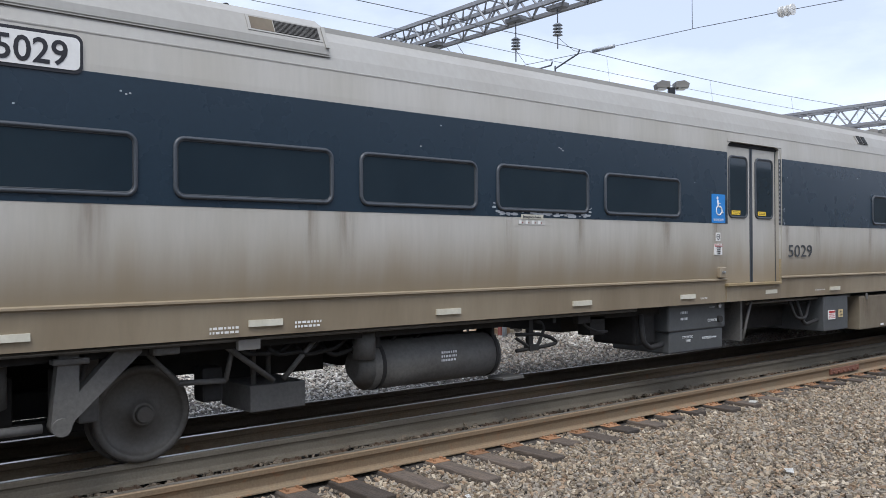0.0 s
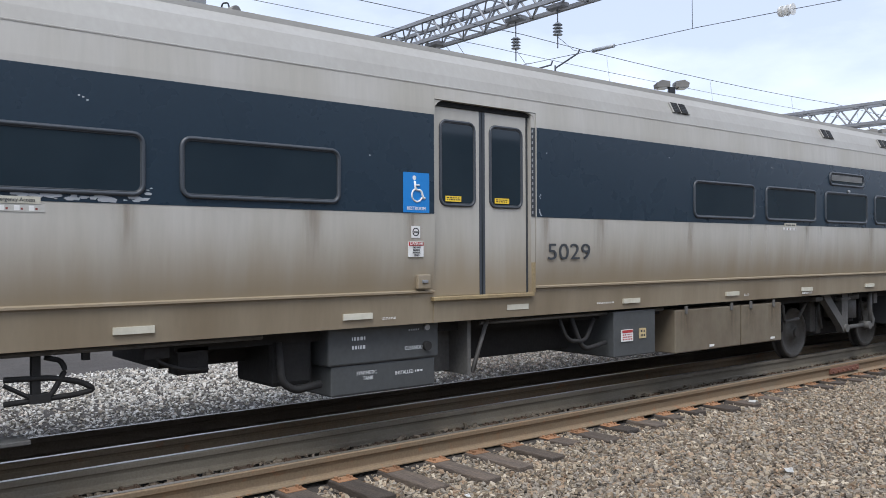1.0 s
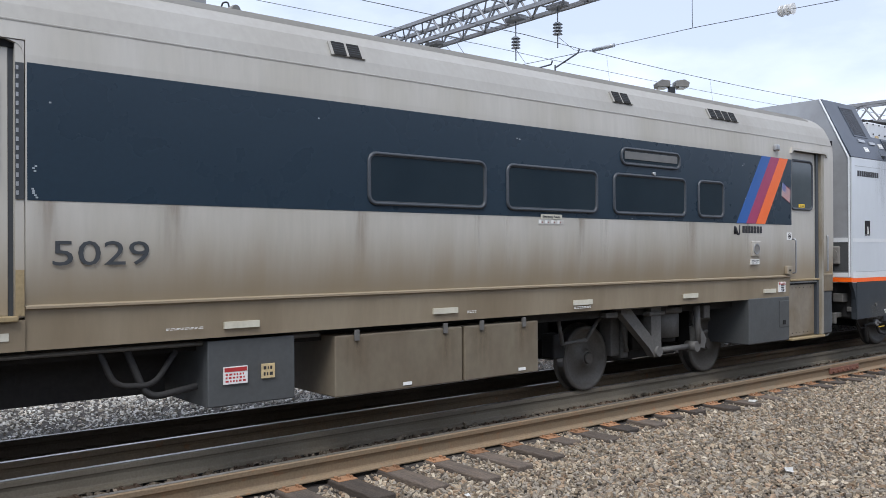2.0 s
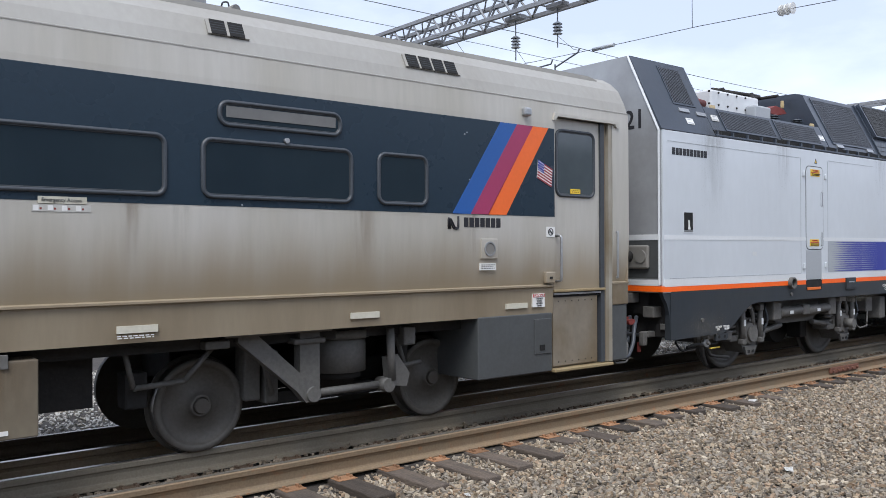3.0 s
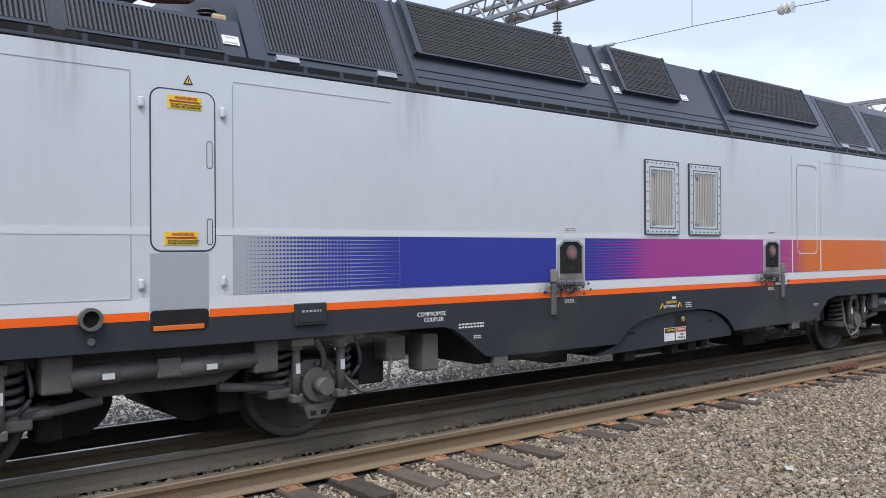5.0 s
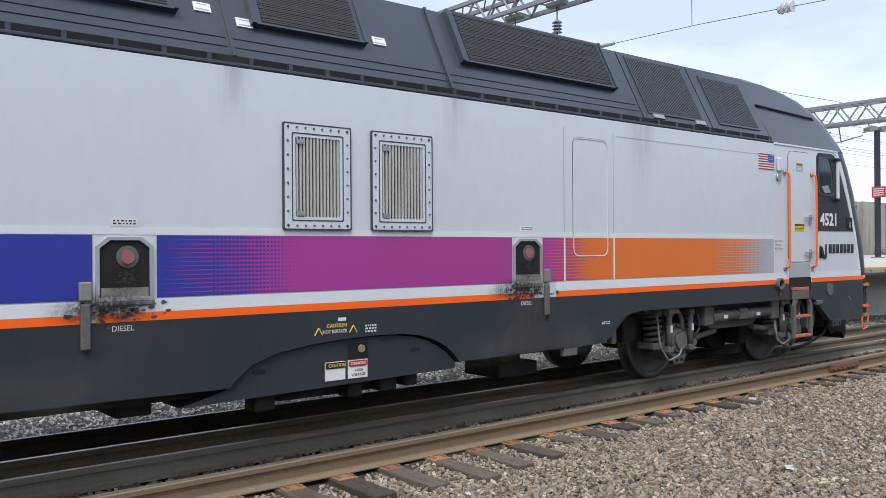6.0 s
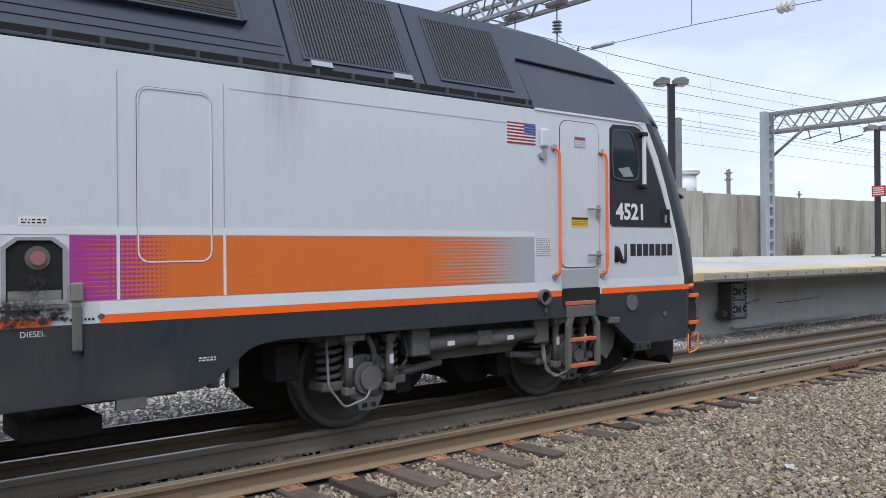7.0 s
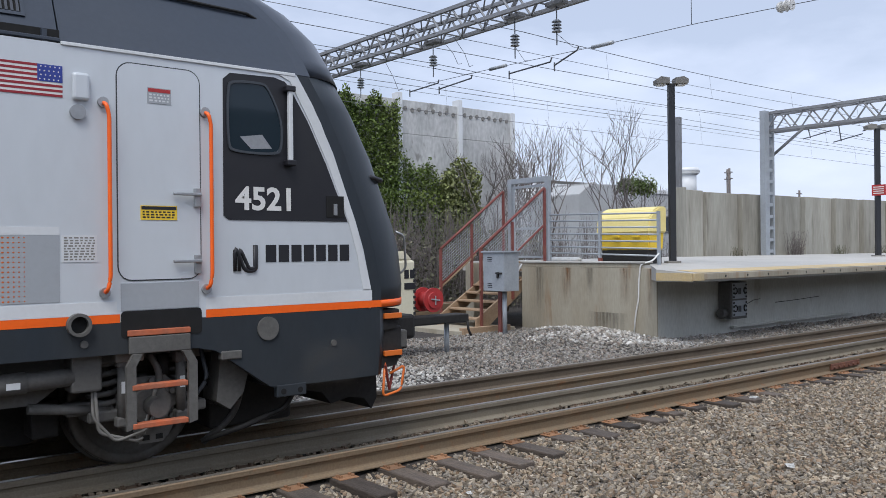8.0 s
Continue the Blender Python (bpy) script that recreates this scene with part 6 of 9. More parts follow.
    for x0, x1, z0, z1, k in ((30.52, 30.86, 0.95, 1.01, 2), (30.72, 30.82, 0.84, 0.88, 2), (34.33, 34.46, 0.985, 1.065, 3), (37.62, 37.76, 0.86, 0.90, 2)):
        part("stencil", bars(bmesh.new(), x0, x1, LS - 0.004, z0, z1, k, rnd), "white", c)
    for x, z, a, b in ((25.025, 0.694, "TOILET WASTE", "DRAIN"), (25.207, 0.694, "TOILET FLOOR", "PAN DRAIN")):
        words("drain_words", a, 0.030, x, LS - 0.006, z, "white", c, 0.50)
        words("drain_words", b, 0.030, x + 0.03, LS - 0.006, z - 0.032, "white", c, 0.50)
    br = part("lifting_bracket", slab(bmesh.new(), [(25.05, 0.615), (25.33, 0.615), (25.33, 0.55), (25.28, 0.525), (25.05, 0.525)], LS + 0.0, LS + 0.03), "loco_dark", c)
    for x in (25.12, 25.25):
        part("bracket_hole", disc(bmesh.new(), x, LS - 0.004, 0.575, 0.022, 0.006, 12), "black", br)
    plate("tag", c, 34.04, 34.12, 1.11, 1.14, "white_line", LS - 0.004)
    # lines and colour panels
    for x0, x1 in ((R0 + 0.02, 27.42), (27.91, 31.84), (31.96, 36.52), (36.86, 41.82), (42.50, 44.10)):
        part("orange_line", boxes((x0, x1, LS - 0.006, LS + 0.002, 1.212, 1.275)), "orange", c)
    for x0, x1 in ((R0 + 0.02, 27.42), (27.91, 31.84), (31.96, 36.52), (36.86, 41.80), (42.50, 44.10)):
        part("pale_line", boxes((x0, x1, LS - 0.004, LS + 0.002, 1.277, 1.372)), "white_line", c)
    part("pale_line", boxes((R0 + 0.02, 41.40, LS - 0.003, LS + 0.002, 1.868, 1.925)), "white_line", c)
    part("colour_panel", boxes((28.12, 30.0, LS - 0.004, LS + 0.002, 1.385, 1.865)), "panel_grey", c)
    part("colour_panel", boxes((29.80, 31.93, LS - 0.0052, LS + 0.002, 1.385, 1.865)), "blue", c)
    halftone(c, 28.15, 29.82, 1.385, 1.865, "blue", LS - 0.004, 1, 14, fade=0.7)
    part("colour_panel", boxes((32.41, 36.19, LS - 0.004, LS + 0.002, 1.385, 1.865)), "purple", c)
    halftone(c, 32.41, 33.75, 1.385, 1.865, "blue", LS - 0.004, -1, 14)
    part("colour_panel", boxes((36.65, 39.9, LS - 0.004, LS + 0.002, 1.385, 1.865)), "orange_soft", c)
    halftone(c, 36.65, 37.5, 1.385, 1.865, "purple", LS - 0.004, -1, 14)
    part("colour_panel", boxes((39.895, 41.40, LS - 0.0035, LS + 0.002, 1.385, 1.865)), "panel_grey", c)
    halftone(c, 39.88, 41.35, 1.385, 1.865, "orange_soft", LS - 0.0035, -1, 14)
    niche(c, 31.95, 32.38, False)
    niche(c, 36.20, 36.63, True)
    for x, w, z0 in ((25.0, 0.40, 1.9), (29.98, 0.30, 2.5), (33.05, 0.22, 2.6), (26.8, 0.30, 2.4), (38.4, 0.35, 2.2), (35.4, 0.2, 2.5)):
        stain(c, x - w, x + w, z0, 3.55, LS - 0.0026, "dirt_run")
    # maker's lettering as blocks
    letters(c, 24.085, 24.86, 2.945, 3.035, LS, 10)
    # square recess with a lever, its shade a flat black plate; side panel seams
    h = part("recess_frame", ring(bmesh.new(), rounded(24.32, 24.545, 1.955, 2.235, 0.01, 2), rounded(24.335, 24.53, 1.97, 2.22, 0.008, 2), LS - 0.006, LS + 0.004), "loco", c)
    part("recess_back", boxes((24.335, 24.53, LS - 0.002, LS + 0.003, 1.97, 2.22)), "black", h)
    part("recess_dial", disc(bmesh.new(), 24.432, LS - 0.006, 2.065, 0.072, 0.003, 20), "under_dark", h)
    part("recess_ledge", boxes((24.345, 24.52, LS - 0.008, LS - 0.003, 1.975, 1.99)), "steel", h)
    part("lever", slab(bmesh.new(), [(24.415, 2.00), (24.465, 2.00), (24.45, 2.06), (24.44, 2.12), (24.42, 2.12), (24.425, 2.05)], LS - 0.014, LS - 0.007), "white", h)
    bm = bmesh.new()
    for x in (27.285, 28.115, 36.995, 37.845):
        box(bm, x - 0.004, x + 0.004, LS - 0.0025, LS + 0.002, 1.38, 3.10)
    box(bm, 24.0, 27.285, LS - 0.0025, LS + 0.002, 3.108, 3.114)
    box(bm, 28.12, 29.7, LS - 0.0025, LS + 0.002, 3.118, 3.124)
    box(bm, 37.9, 41.0, LS - 0.0025, LS + 0.002, 3.06, 3.066)
    box(bm, 24.03, 27.285, LS - 0.005, LS + 0.002, 1.376, 1.382)
    part("panel_seams", bm, "panel_grey", c)
    for x in (36.995, 37.845):
        part("silver_seam", boxes((x - 0.012, x + 0.012, LS - 0.008, LS, 1.38, 1.87)), "white_line", c)
    # access doors
    for x0, x1, z0, z1, low_door in ((27.43, 27.965, 1.735, 3.01, True), (37.14, 37.74, 1.655, 3.0, False)):
        o, i = rounded(x0, x1, z0, z1, 0.09), rounded(x0 + 0.012, x1 - 0.012, z0 + 0.012, z1 - 0.012, 0.08)
        if not low_door:
            part("access_door", ring(bmesh.new(), o, i, LS - 0.007, LS + 0.003), "white_line", c)
            part("door_gap", ring(bmesh.new(), rounded(x0 - 0.004, x1 + 0.004, z0 - 0.004, z1 + 0.004, 0.094), o, LS - 0.0055, LS + 0.003), "frame_dark", c)
            continue
        d = part("access_door", slab(bmesh.new(), i, LS - 0.006, LS + 0.003), "loco", c)
        part("door_seal", ring(bmesh.new(), o, i, LS - 0.003, LS + 0.003), "frame_dark", d)
        if low_door:
            for a, z in ((x0 + 0.14, 2.855), (x0 + 0.11, 1.787)):
                tag = plate("warning_label", d, a, a + 0.275, z, z + 0.105, "yellow", LS - 0.006)
                words("warning_word", "WARNING", 0.025, a + 0.055, LS - 0.0125, z + 0.075, "red", tag, 1.05)
                part("red_arrow", slab(bmesh.new(), [(a + 0.008, z + 0.059), (a + 0.03, z + 0.070), (a + 0.03, z + 0.065), (a + 0.245, z + 0.065), (a + 0.245, z + 0.070), (a + 0.267, z + 0.059), (a + 0.245, z + 0.048), (a + 0.245, z + 0.053), (a + 0.03, z + 0.053), (a + 0.03, z + 0.048)], LS - 0.0125, LS - 0.010), "red", tag)
                words("warning_words", "DO NOT CLOSE DOOR FROM", 0.0135, a + 0.025, LS - 0.0125, z + 0.029, "letter", tag, 0.98)
                words("warning_words", "OUTSIDE THE LOCOMOTIVE", 0.0135, a + 0.022, LS - 0.0125, z + 0.010, "letter", tag, 0.98)
            for z in (2.82, 1.86):
                za, zb = (z - 0.42, z - 0.20) if z > 2 else (z - 0.07, z + 0.14)
                part("handle_slot", ring(bmesh.new(), rounded(x1 - 0.078, x1 - 0.028, za, zb, 0.022), rounded(x1 - 0.073, x1 - 0.033, za + 0.005, zb - 0.005, 0.018), LS - 0.0085, LS), "frame_dark", d)
            for x, z in ((x0 - 0.07, 2.88), (x1 + 0.06, 2.86), (x0 - 0.07, 1.49), (x1 + 0.06, 1.50)):
                part("hinge_cap", boxes((x - 0.025, x + 0.025, LS - 0.03, LS, z - 0.045, z + 0.045), bevel=0.018), "loco", c)
            tri = [(27.70, 3.055), (27.78, 3.055), (27.74, 3.13)]
            mark_bm = part("warning_triangle", slab(bmesh.new(), tri, LS - 0.005, LS), "letter", c)
            part("triangle_face", slab(bmesh.new(), [(27.716, 3.064), (27.764, 3.064), (27.74, 3.112)], LS - 0.0065, LS - 0.004), "yellow", mark_bm)
            part("triangle_bolt", boxes((27.736, 27.744, LS - 0.0078, LS - 0.006, 3.07, 3.096)), "letter", mark_bm)
            part("lower_flap", boxes((27.43, 27.90, LS - 0.004, LS + 0.002, 1.285, 1.725)), "panel_grey", c)
    # hole without depth, its shaded inside painted black
    f = part("foot_hole", slab(bmesh.new(), rounded(27.43, 27.90, 1.12, 1.282, 0.03), LS - 0.007, LS), "black", c)
    part("foot_bar", boxes((27.45, 27.86, LS - 0.016, LS - 0.005, 1.125, 1.165), bevel=0.004), "orange_soft", f)
    for x, z in ((26.98, 1.245), (41.52, 1.215)):
        p = part("socket_rim", ring(bmesh.new(), *[[(x + r * math.cos(a), z + r * math.sin(a)) for a in [2 * math.pi * k / 24 for k in range(24)]] for r in (0.085, 0.062)], LS - 0.06, LS), "under_grey", c)
        part("socket_hole", disc(bmesh.new(), x, LS - 0.012, z, 0.064, 0.01), "black", p)
    jb = plate("junction_box", c, 28.67, 28.98, 1.095, 1.285, "loco_dark", LS, 0.035, bevel=0.008)
    part("box_cover", boxes((28.695, 28.955, LS - 0.040, LS - 0.034, 1.12, 1.26), bevel=0.004), "loco_dark", jb)
    part("print", bars(bmesh.new(), 28.73, 28.92, LS - 0.040, 1.20, 1.235, 1, rnd), "panel_grey", jb)
    for x, z in ((24.72, 0.82), (43.68, 0.92), (26.99, 1.08), (41.56, 1.07)):
        part("jack_boss", disc(bmesh.new(), x, LS - 0.02, z, 0.028, 0.02, 14), "under_grey", c)
    plate("patch", c, 25.95, 26.05, 1.655, 1.71, "white_line", LS)
    # ventilation grilles
    for x0, x1 in ((33.50, 34.17), (34.405, 35.105)):
        g = part("grille_frame", ring(bmesh.new(), rounded(x0, x1, 1.925, 2.83, 0.01, 1), rounded(x0 + 0.11, x1 - 0.11, 2.03, 2.72, 0.01, 1), LS - 0.022, LS + 0.003), "loco", c)
        part("grille_edge", ring(bmesh.new(), rounded(x0 - 0.008, x1 + 0.008, 1.917, 2.838, 0.01, 1), rounded(x0 + 0.004, x1 - 0.004, 1.929, 2.826, 0.01, 1), LS - 0.024, LS + 0.003), "frame_dark", g)
        part("grille_edge", ring(bmesh.new(), rounded(x0 + 0.075, x1 - 0.075, 1.995, 2.755, 0.01, 1), rounded(x0 + 0.085, x1 - 0.085, 2.005, 2.745, 0.01, 1), LS - 0.025, LS - 0.018), "frame_dark", g)
        part("grille_back", boxes((x0 + 0.10, x1 - 0.10, LS - 0.004, LS - 0.001, 2.02, 2.73)), "under_dark", g)
        bm = bmesh.new()
        for k in range(13):
            x = x0 + 0.13 + (x1 - x0 - 0.26) * k / 12
            box(bm, x - 0.009, x + 0.009, LS - 0.018, LS - 0.003, 2.03, 2.72)
        part("grille_bars", bm, "silver_pale", g)
        bm = bmesh.new()
        for k in range(8):
            x = x0 + 0.04 + (x1 - x0 - 0.08) * k / 7
            disc(bm, x, LS - 0.03, 1.955, 0.010, 0.01, 6)
            disc(bm, x, LS - 0.03, 2.80, 0.010, 0.01, 6)
            disc(bm, x0 + 0.035, LS - 0.03, 1.96 + 0.84 * k / 7, 0.010, 0.01, 6)
            disc(bm, x1 - 0.035, LS - 0.03, 1.96 + 0.84 * k / 7, 0.010, 0.01, 6)
        part("grille_bolts", bm, "under_grey", g)
        part("grille_lock", boxes((x0 + 0.12, x0 + 0.19, LS - 0.03, LS - 0.02, 2.04, 2.08), (x0 + 0.12, x0 + 0.19, LS - 0.03, LS - 0.02, 2.66, 2.70)), "steel", g)
    # roof
    roof_block(c, R0 + 0.30, 25.07)
    part("end_roof_skin", on_slope(bmesh.new(), R0 - 0.02, 25.06, -0.09, 1.0, -0.02, 0.006), "loco_roof", c)
    louvre(c, 24.42, 24.86, 0.36, 0.90)
    roof_block(c, 25.07, 28.28, True)
    louvre(c, 25.42, 26.72, 0.05, 0.33)
    louvre(c, 26.86, 28.05, 0.05, 0.33)
    roof_block(c, 28.28, 30.05)
    louvre(c, 28.50, 29.88, 0.12, 0.92)
    for x0, x1 in ((30.05, 33.08), (33.08, 35.42), (35.42, 38.50)):
        roof_block(c, x0, x1)
    radiator(c, 30.16, 32.62)
    radiator(c, 33.34, 34.45)
    radiator(c, 35.70, 38.10)
    bm = bmesh.new()
    for x0, x1 in ((30.08, 33.05), (33.1, 35.4), (35.45, 38.45)):
        for s in (0.10, 0.19):
            on_slope(bm, x0, x1, s, s + 0.012, -0.002, 0.008)
    part("pressed_ribs", bm, "loco_roof", c)
    roof_block(c, 38.50, 39.98)
    louvre(c, 38.66, 39.80, 0.12, 0.92)
    roof_block(c, 39.98, CAB)
    louvre(c, 40.22, 41.18, 0.12, 0.85)
    # black strip paints the shaded gap behind the rail
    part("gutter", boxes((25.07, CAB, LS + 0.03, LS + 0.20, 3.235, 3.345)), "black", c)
    rail_ob = part("gutter_rail", boxes((25.07, CAB, LS - 0.004, LS + 0.022, 3.255, 3.283), bevel=0.006), "loco_roof", c)
    for k in range(45):
        x = 25.12 + k * 0.368
        part("rail_post", boxes((x - 0.018, x + 0.018, LS + 0.0, LS + 0.05, 3.245, 3.335)), "loco_roof", rail_ob)
    for x, s in ((24.45, 0.22), (24.82, 0.20), (28.55, 0.03), (29.6, 0.03), (38.7, 0.03), (39.6, 0.03)):
        part("hinge_plate", on_slope(bmesh.new(), x, x + 0.22, s, s + 0.055, 0.0, 0.02), "steel", c)
    for x, s in ((24.52, 0.04), (25.17, 0.16), (28.08, 0.12), (32.72, 0.55), (32.82, 0.42), (33.16, 0.66), (33.18, 0.33), (34.6, 0.40)):
        tag = part("roof_label", on_slope(bmesh.new(), x, x + 0.15, s, s + 0.09, 0.0, 0.012), "white", c)
        part("print", on_slope(on_slope(bmesh.new(), x + 0.015, x + 0.135, s + 0.012, s + 0.026, 0.011, 0.0135), x + 0.03, x + 0.12, s + 0.066, s + 0.076, 0.011, 0.0135), "panel_grey", tag)
    part("module_seams", on_slope(on_slope(on_slope(bmesh.new(), 30.035, 30.065, 0, 1, 0.0, 0.03), 33.065, 33.095, 0, 1, 0.0, 0.03), 35.405, 35.435, 0, 1, 0, 0.03), "loco_roof", c)
    # pantograph well
    z0 = S0.lerp(S1, 0.38).z - 0.05
    case = part("switch_case", boxes((25.95, 27.25, 7.1, 8.0, z0 + 0.03, z0 + 0.46), bevel=0.03), "white_line", c)
    bm = bmesh.new()
    for k in range(5):
        disc(bm, 25.9 + 0.24 * k, 7.085, z0 + 0.42, 0.016, 0.02, 6)
        disc(bm, 25.9 + 0.24 * k, 7.085, z0 + 0.24, 0.016, 0.02, 6)
    part("cover_bolts", bm, "under_dark", case)
    part("case_box", boxes((26.85, 27.30, 6.92, 7.1, z0 + 0.05, z0 + 0.30), bevel=0.03), "panel_grey", case)
    part("case_mesh", boxes((26.0, 26.84, 7.085, 7.102, z0 + 0.05, z0 + 0.16)), "under_dark", case)
    part("red_duct", rods([((25.08, 7.3, z0 + 0.42), (25.9, 7.4, z0 + 0.36)), ((25.1, 7.15, z0 + 0.28), (25.9, 7.2, z0 + 0.24))], 0.06, 12), "red_dark", c)
    bm = bmesh.new()
    pipe(bm, [(27.3, 7.4, z0 + 0.5), (28.0, 7.5, z0 + 0.62), (26.6, 7.5, z0 + 0.58)], 0.035)
    rod(bm, (27.5, 7.3, z0), (27.55, 7.4, z0 + 0.62), 0.03)
    pipe(bm, [(27.4, 8.3, z0 + 0.5), (28.1, 8.3, z0 + 0.62), (26.6, 8.3, z0 + 0.58)], 0.035)
    rod(bm, (26.6, 7.3, z0 + 0.56), (26.6, 8.6, z0 + 0.56), 0.025)
    rod(bm, (28.0, 7.2, z0 + 0.60), (28.0, 8.6, z0 + 0.60), 0.025)
    part("pantograph", bm, "under_dark", c)
    part("red_arm", slab(bmesh.new(), [(27.45, z0 + 0.28), (27.75, z0 + 0.40), (28.0, z0 + 0.37), (28.08, z0 + 0.30), (27.75, z0 + 0.25)], 7.1, 7.25), "red_dark", c)
    part("contact_lug", boxes((28.14, 28.20, 7.2, 7.24, z0 + 0.42, z0 + 0.54), bevel=0.01), "tactile", c)
    for x, y in ((28.12, 6.95), (27.4, 6.95), (26.4, 8.4)):
        bm = bmesh.new()
        for k in range(6):
            rod(bm, (x, y, z0 + 0.035 * k), (x, y, z0 + 0.035 * k + 0.02), 0.085, 0.06, 16)
        part("insulator", bm, "rubber", c)
    for x in (25.30, 28.05):
        part("lifting_eye", boxes((x, x + 0.13, 6.68, 6.71, z0 + 0.0, z0 + 0.10), bevel=0.02), "tactile", c)
    # cab and nose
    half = MID - LS
    hs = lambda z: half if z <= 3.25 else half - (z - 3.25) * 0.52
    lev = [(1.20, 44.09, half, 0.82), (1.40, 44.09, half, 0.84), (1.75, 44.01, half, 0.90), (2.0, 43.93, half, 0.90), (2.6, 43.70, half, 0.88), (3.0, 43.50, half, 0.86), (3.25, 43.34, half, 0.85)]
    part("cab", nose_loft(lev, CAB, True), ["loco", "loco_dark"], c)
    lev = [(3.255, 43.36, half - 0.002, 0.85), (3.42, 43.33, hs(3.42), 0.84), (3.67, 43.24, hs(3.67), 0.82), (3.90, 43.04, hs(3.9), 0.78), (4.06, 42.76, hs(4.06), 0.74), (4.16, 42.40, hs(4.16), 0.68), (4.23, 41.95, hs(4.23), 0.6), (4.275, 41.5, hs(4.275) - 0.03, 0.45)]
    part("cab_roof", nose_loft(lev, CAB, False), "loco_roof", c)
    part("roof_crease", rods([((41.43, 6.735, 3.84), (43.0, 6.70, 3.78)), ((43.0, 6.70, 3.78), (43.45, 6.80, 3.66))], 0.014, 6), "black", c)
    part("drip_line", boxes((CAB, 43.32, LS - 0.012, LS + 0.02, 3.235, 3.262), bevel=0.004), "white_line", c)
    lev = [(0.585, 44.12, half, 0.34), (0.9, 44.14, half, 0.36), (1.205, 44.14, half, 0.38)]
    part("apron", nose_loft(lev, 43.10, True), ["loco_dark", "loco_dark"], c)
    lev = [(1.212, 44.095, half + 0.004, 0.825), (1.275, 44.093, half + 0.004, 0.83)]
    part("nose_orange", nose_loft(lev, 43.9, False), "orange", c)
    # raked pillar in pale paint and the dark cab side
    dark = [(42.655, 2.03), (42.70, 1.995), (43.84, 1.995), (43.62, 2.50), (43.44, 2.86), (43.27, 3.13), (43.22, 3.18), (43.12, 3.205), (42.72, 3.195), (42.66, 3.14)]
    side = part("cab_side_panel", slab(bmesh.new(), dark, LS - 0.006, LS), "letter", c)
    pil = [(44.09, 1.38), (44.00, 1.38), (43.94, 1.70), (43.85, 2.00), (43.64, 2.50), (43.46, 2.86), (43.27, 3.19), (43.16, 3.235), (43.30, 3.25), (43.40, 3.15), (43.57, 2.86), (43.73, 2.50), (43.92, 2.0)]
    part("pillar", slab(bmesh.new(), pil, LS - 0.008, LS + 0.01), "white_line", c)
    win = [(42.685, 2.60), (42.73, 2.545), (43.13, 2.54), (43.19, 2.60), (43.19, 2.86), (43.06, 3.12), (43.0, 3.15), (42.73, 3.14), (42.685, 3.09)]
    cx, cz = 42.93, 2.84
    for _ in range(2):
        win = [(p[0] * k + q[0] * (1 - k), p[1] * k + q[1] * (1 - k)) for p, q in zip(win, win[1:] + win[:1]) for k in (0.75, 0.25)]
    inner = [(cx + (x - cx) * 0.93, cz + (z - cz) * 0.935) for x, z in win]
    wf = part("cab_window", ring(bmesh.new(), win, inner, LS - 0.022, LS + 0.0), "rubber", c)
    part("pane", slab(bmesh.new(), inner, LS - 0.012, LS - 0.006), "glass_dark", wf)
    part("paper_sheet", slab(bmesh.new(), [(42.80, 2.68), (43.0, 2.71), (43.09, 2.60), (42.90, 2.585)], LS - 0.0135, LS - 0.0125), "steel", wf)
    part("mirror_bar", boxes((43.225, 43.265, LS - 0.07, LS - 0.03, 2.50, 3.10), bevel=0.008), "white_line", c)
    part("mirror_foot", boxes((43.20, 43.29, LS - 0.08, LS, 2.46, 2.51), (43.20, 43.29, LS - 0.08, LS, 3.09, 3.14), bevel=0.01), "letter", c)
    part("lever_recess", boxes((43.62, 43.80, LS - 0.012, LS - 0.004, 2.03, 2.22)), "black", c)
    part("recess_lever", boxes((43.69, 43.725, LS - 0.022, LS - 0.008, 2.05, 2.15)), "steel", c)
    words("loco_number", "4521", 0.185, 42.76, LS - 0.009, 2.085, "white", c, 1.05, 0.007)
    mark(c, 42.75, 1.575, 0.19, 0.215, LS)
    letters(c, 43.02, 43.87, 1.645, 1.79, LS, 7)
    flag(c, 41.01, 41.43, 2.855, 3.08, LS, False)
    lamp = part("side_lamp", boxes((41.49, 41.61, LS - 0.045, LS, 2.845, 3.045), bevel=0.02), "loco", c)
    part("bell_button", disc(bmesh.new(), 41.53, LS - 0.03, 2.76, 0.055, 0.03, 18), "steel", c)
    d = part("cab_door", slab(bmesh.new(), rounded(41.815, 42.455, 1.53, 3.165, 0.10), LS - 0.008, LS + 0.002), "loco", c)
    part("door_seal", ring(bmesh.new(), rounded(41.806, 42.464, 1.521, 3.174, 0.109), rounded(41.815, 42.455, 1.53, 3.165, 0.10), LS - 0.004, LS + 0.002), "frame_dark", d)
    for z in (2.19, 1.665):
        part("door_handle", boxes((42.22, 42.45, LS - 0.06, LS - 0.035, z - 0.012, z + 0.012), (42.40, 42.45, LS - 0.04, LS - 0.005, z - 0.10, z + 0.05), bevel=0.006), "steel", d)
    notice(d, 41.98, 42.265, 1.985, 2.095, LS - 0.008, 3, "yellow", head="letter")
    notice(d, 42.04, 42.225, 2.88, 3.0, LS - 0.008, 3, "panel_grey", "white_line", head="red")
    notice(c, 41.415, 41.66, 1.67, 1.865, LS, 9, "white_line", "lamp_grey", name="data_plate")
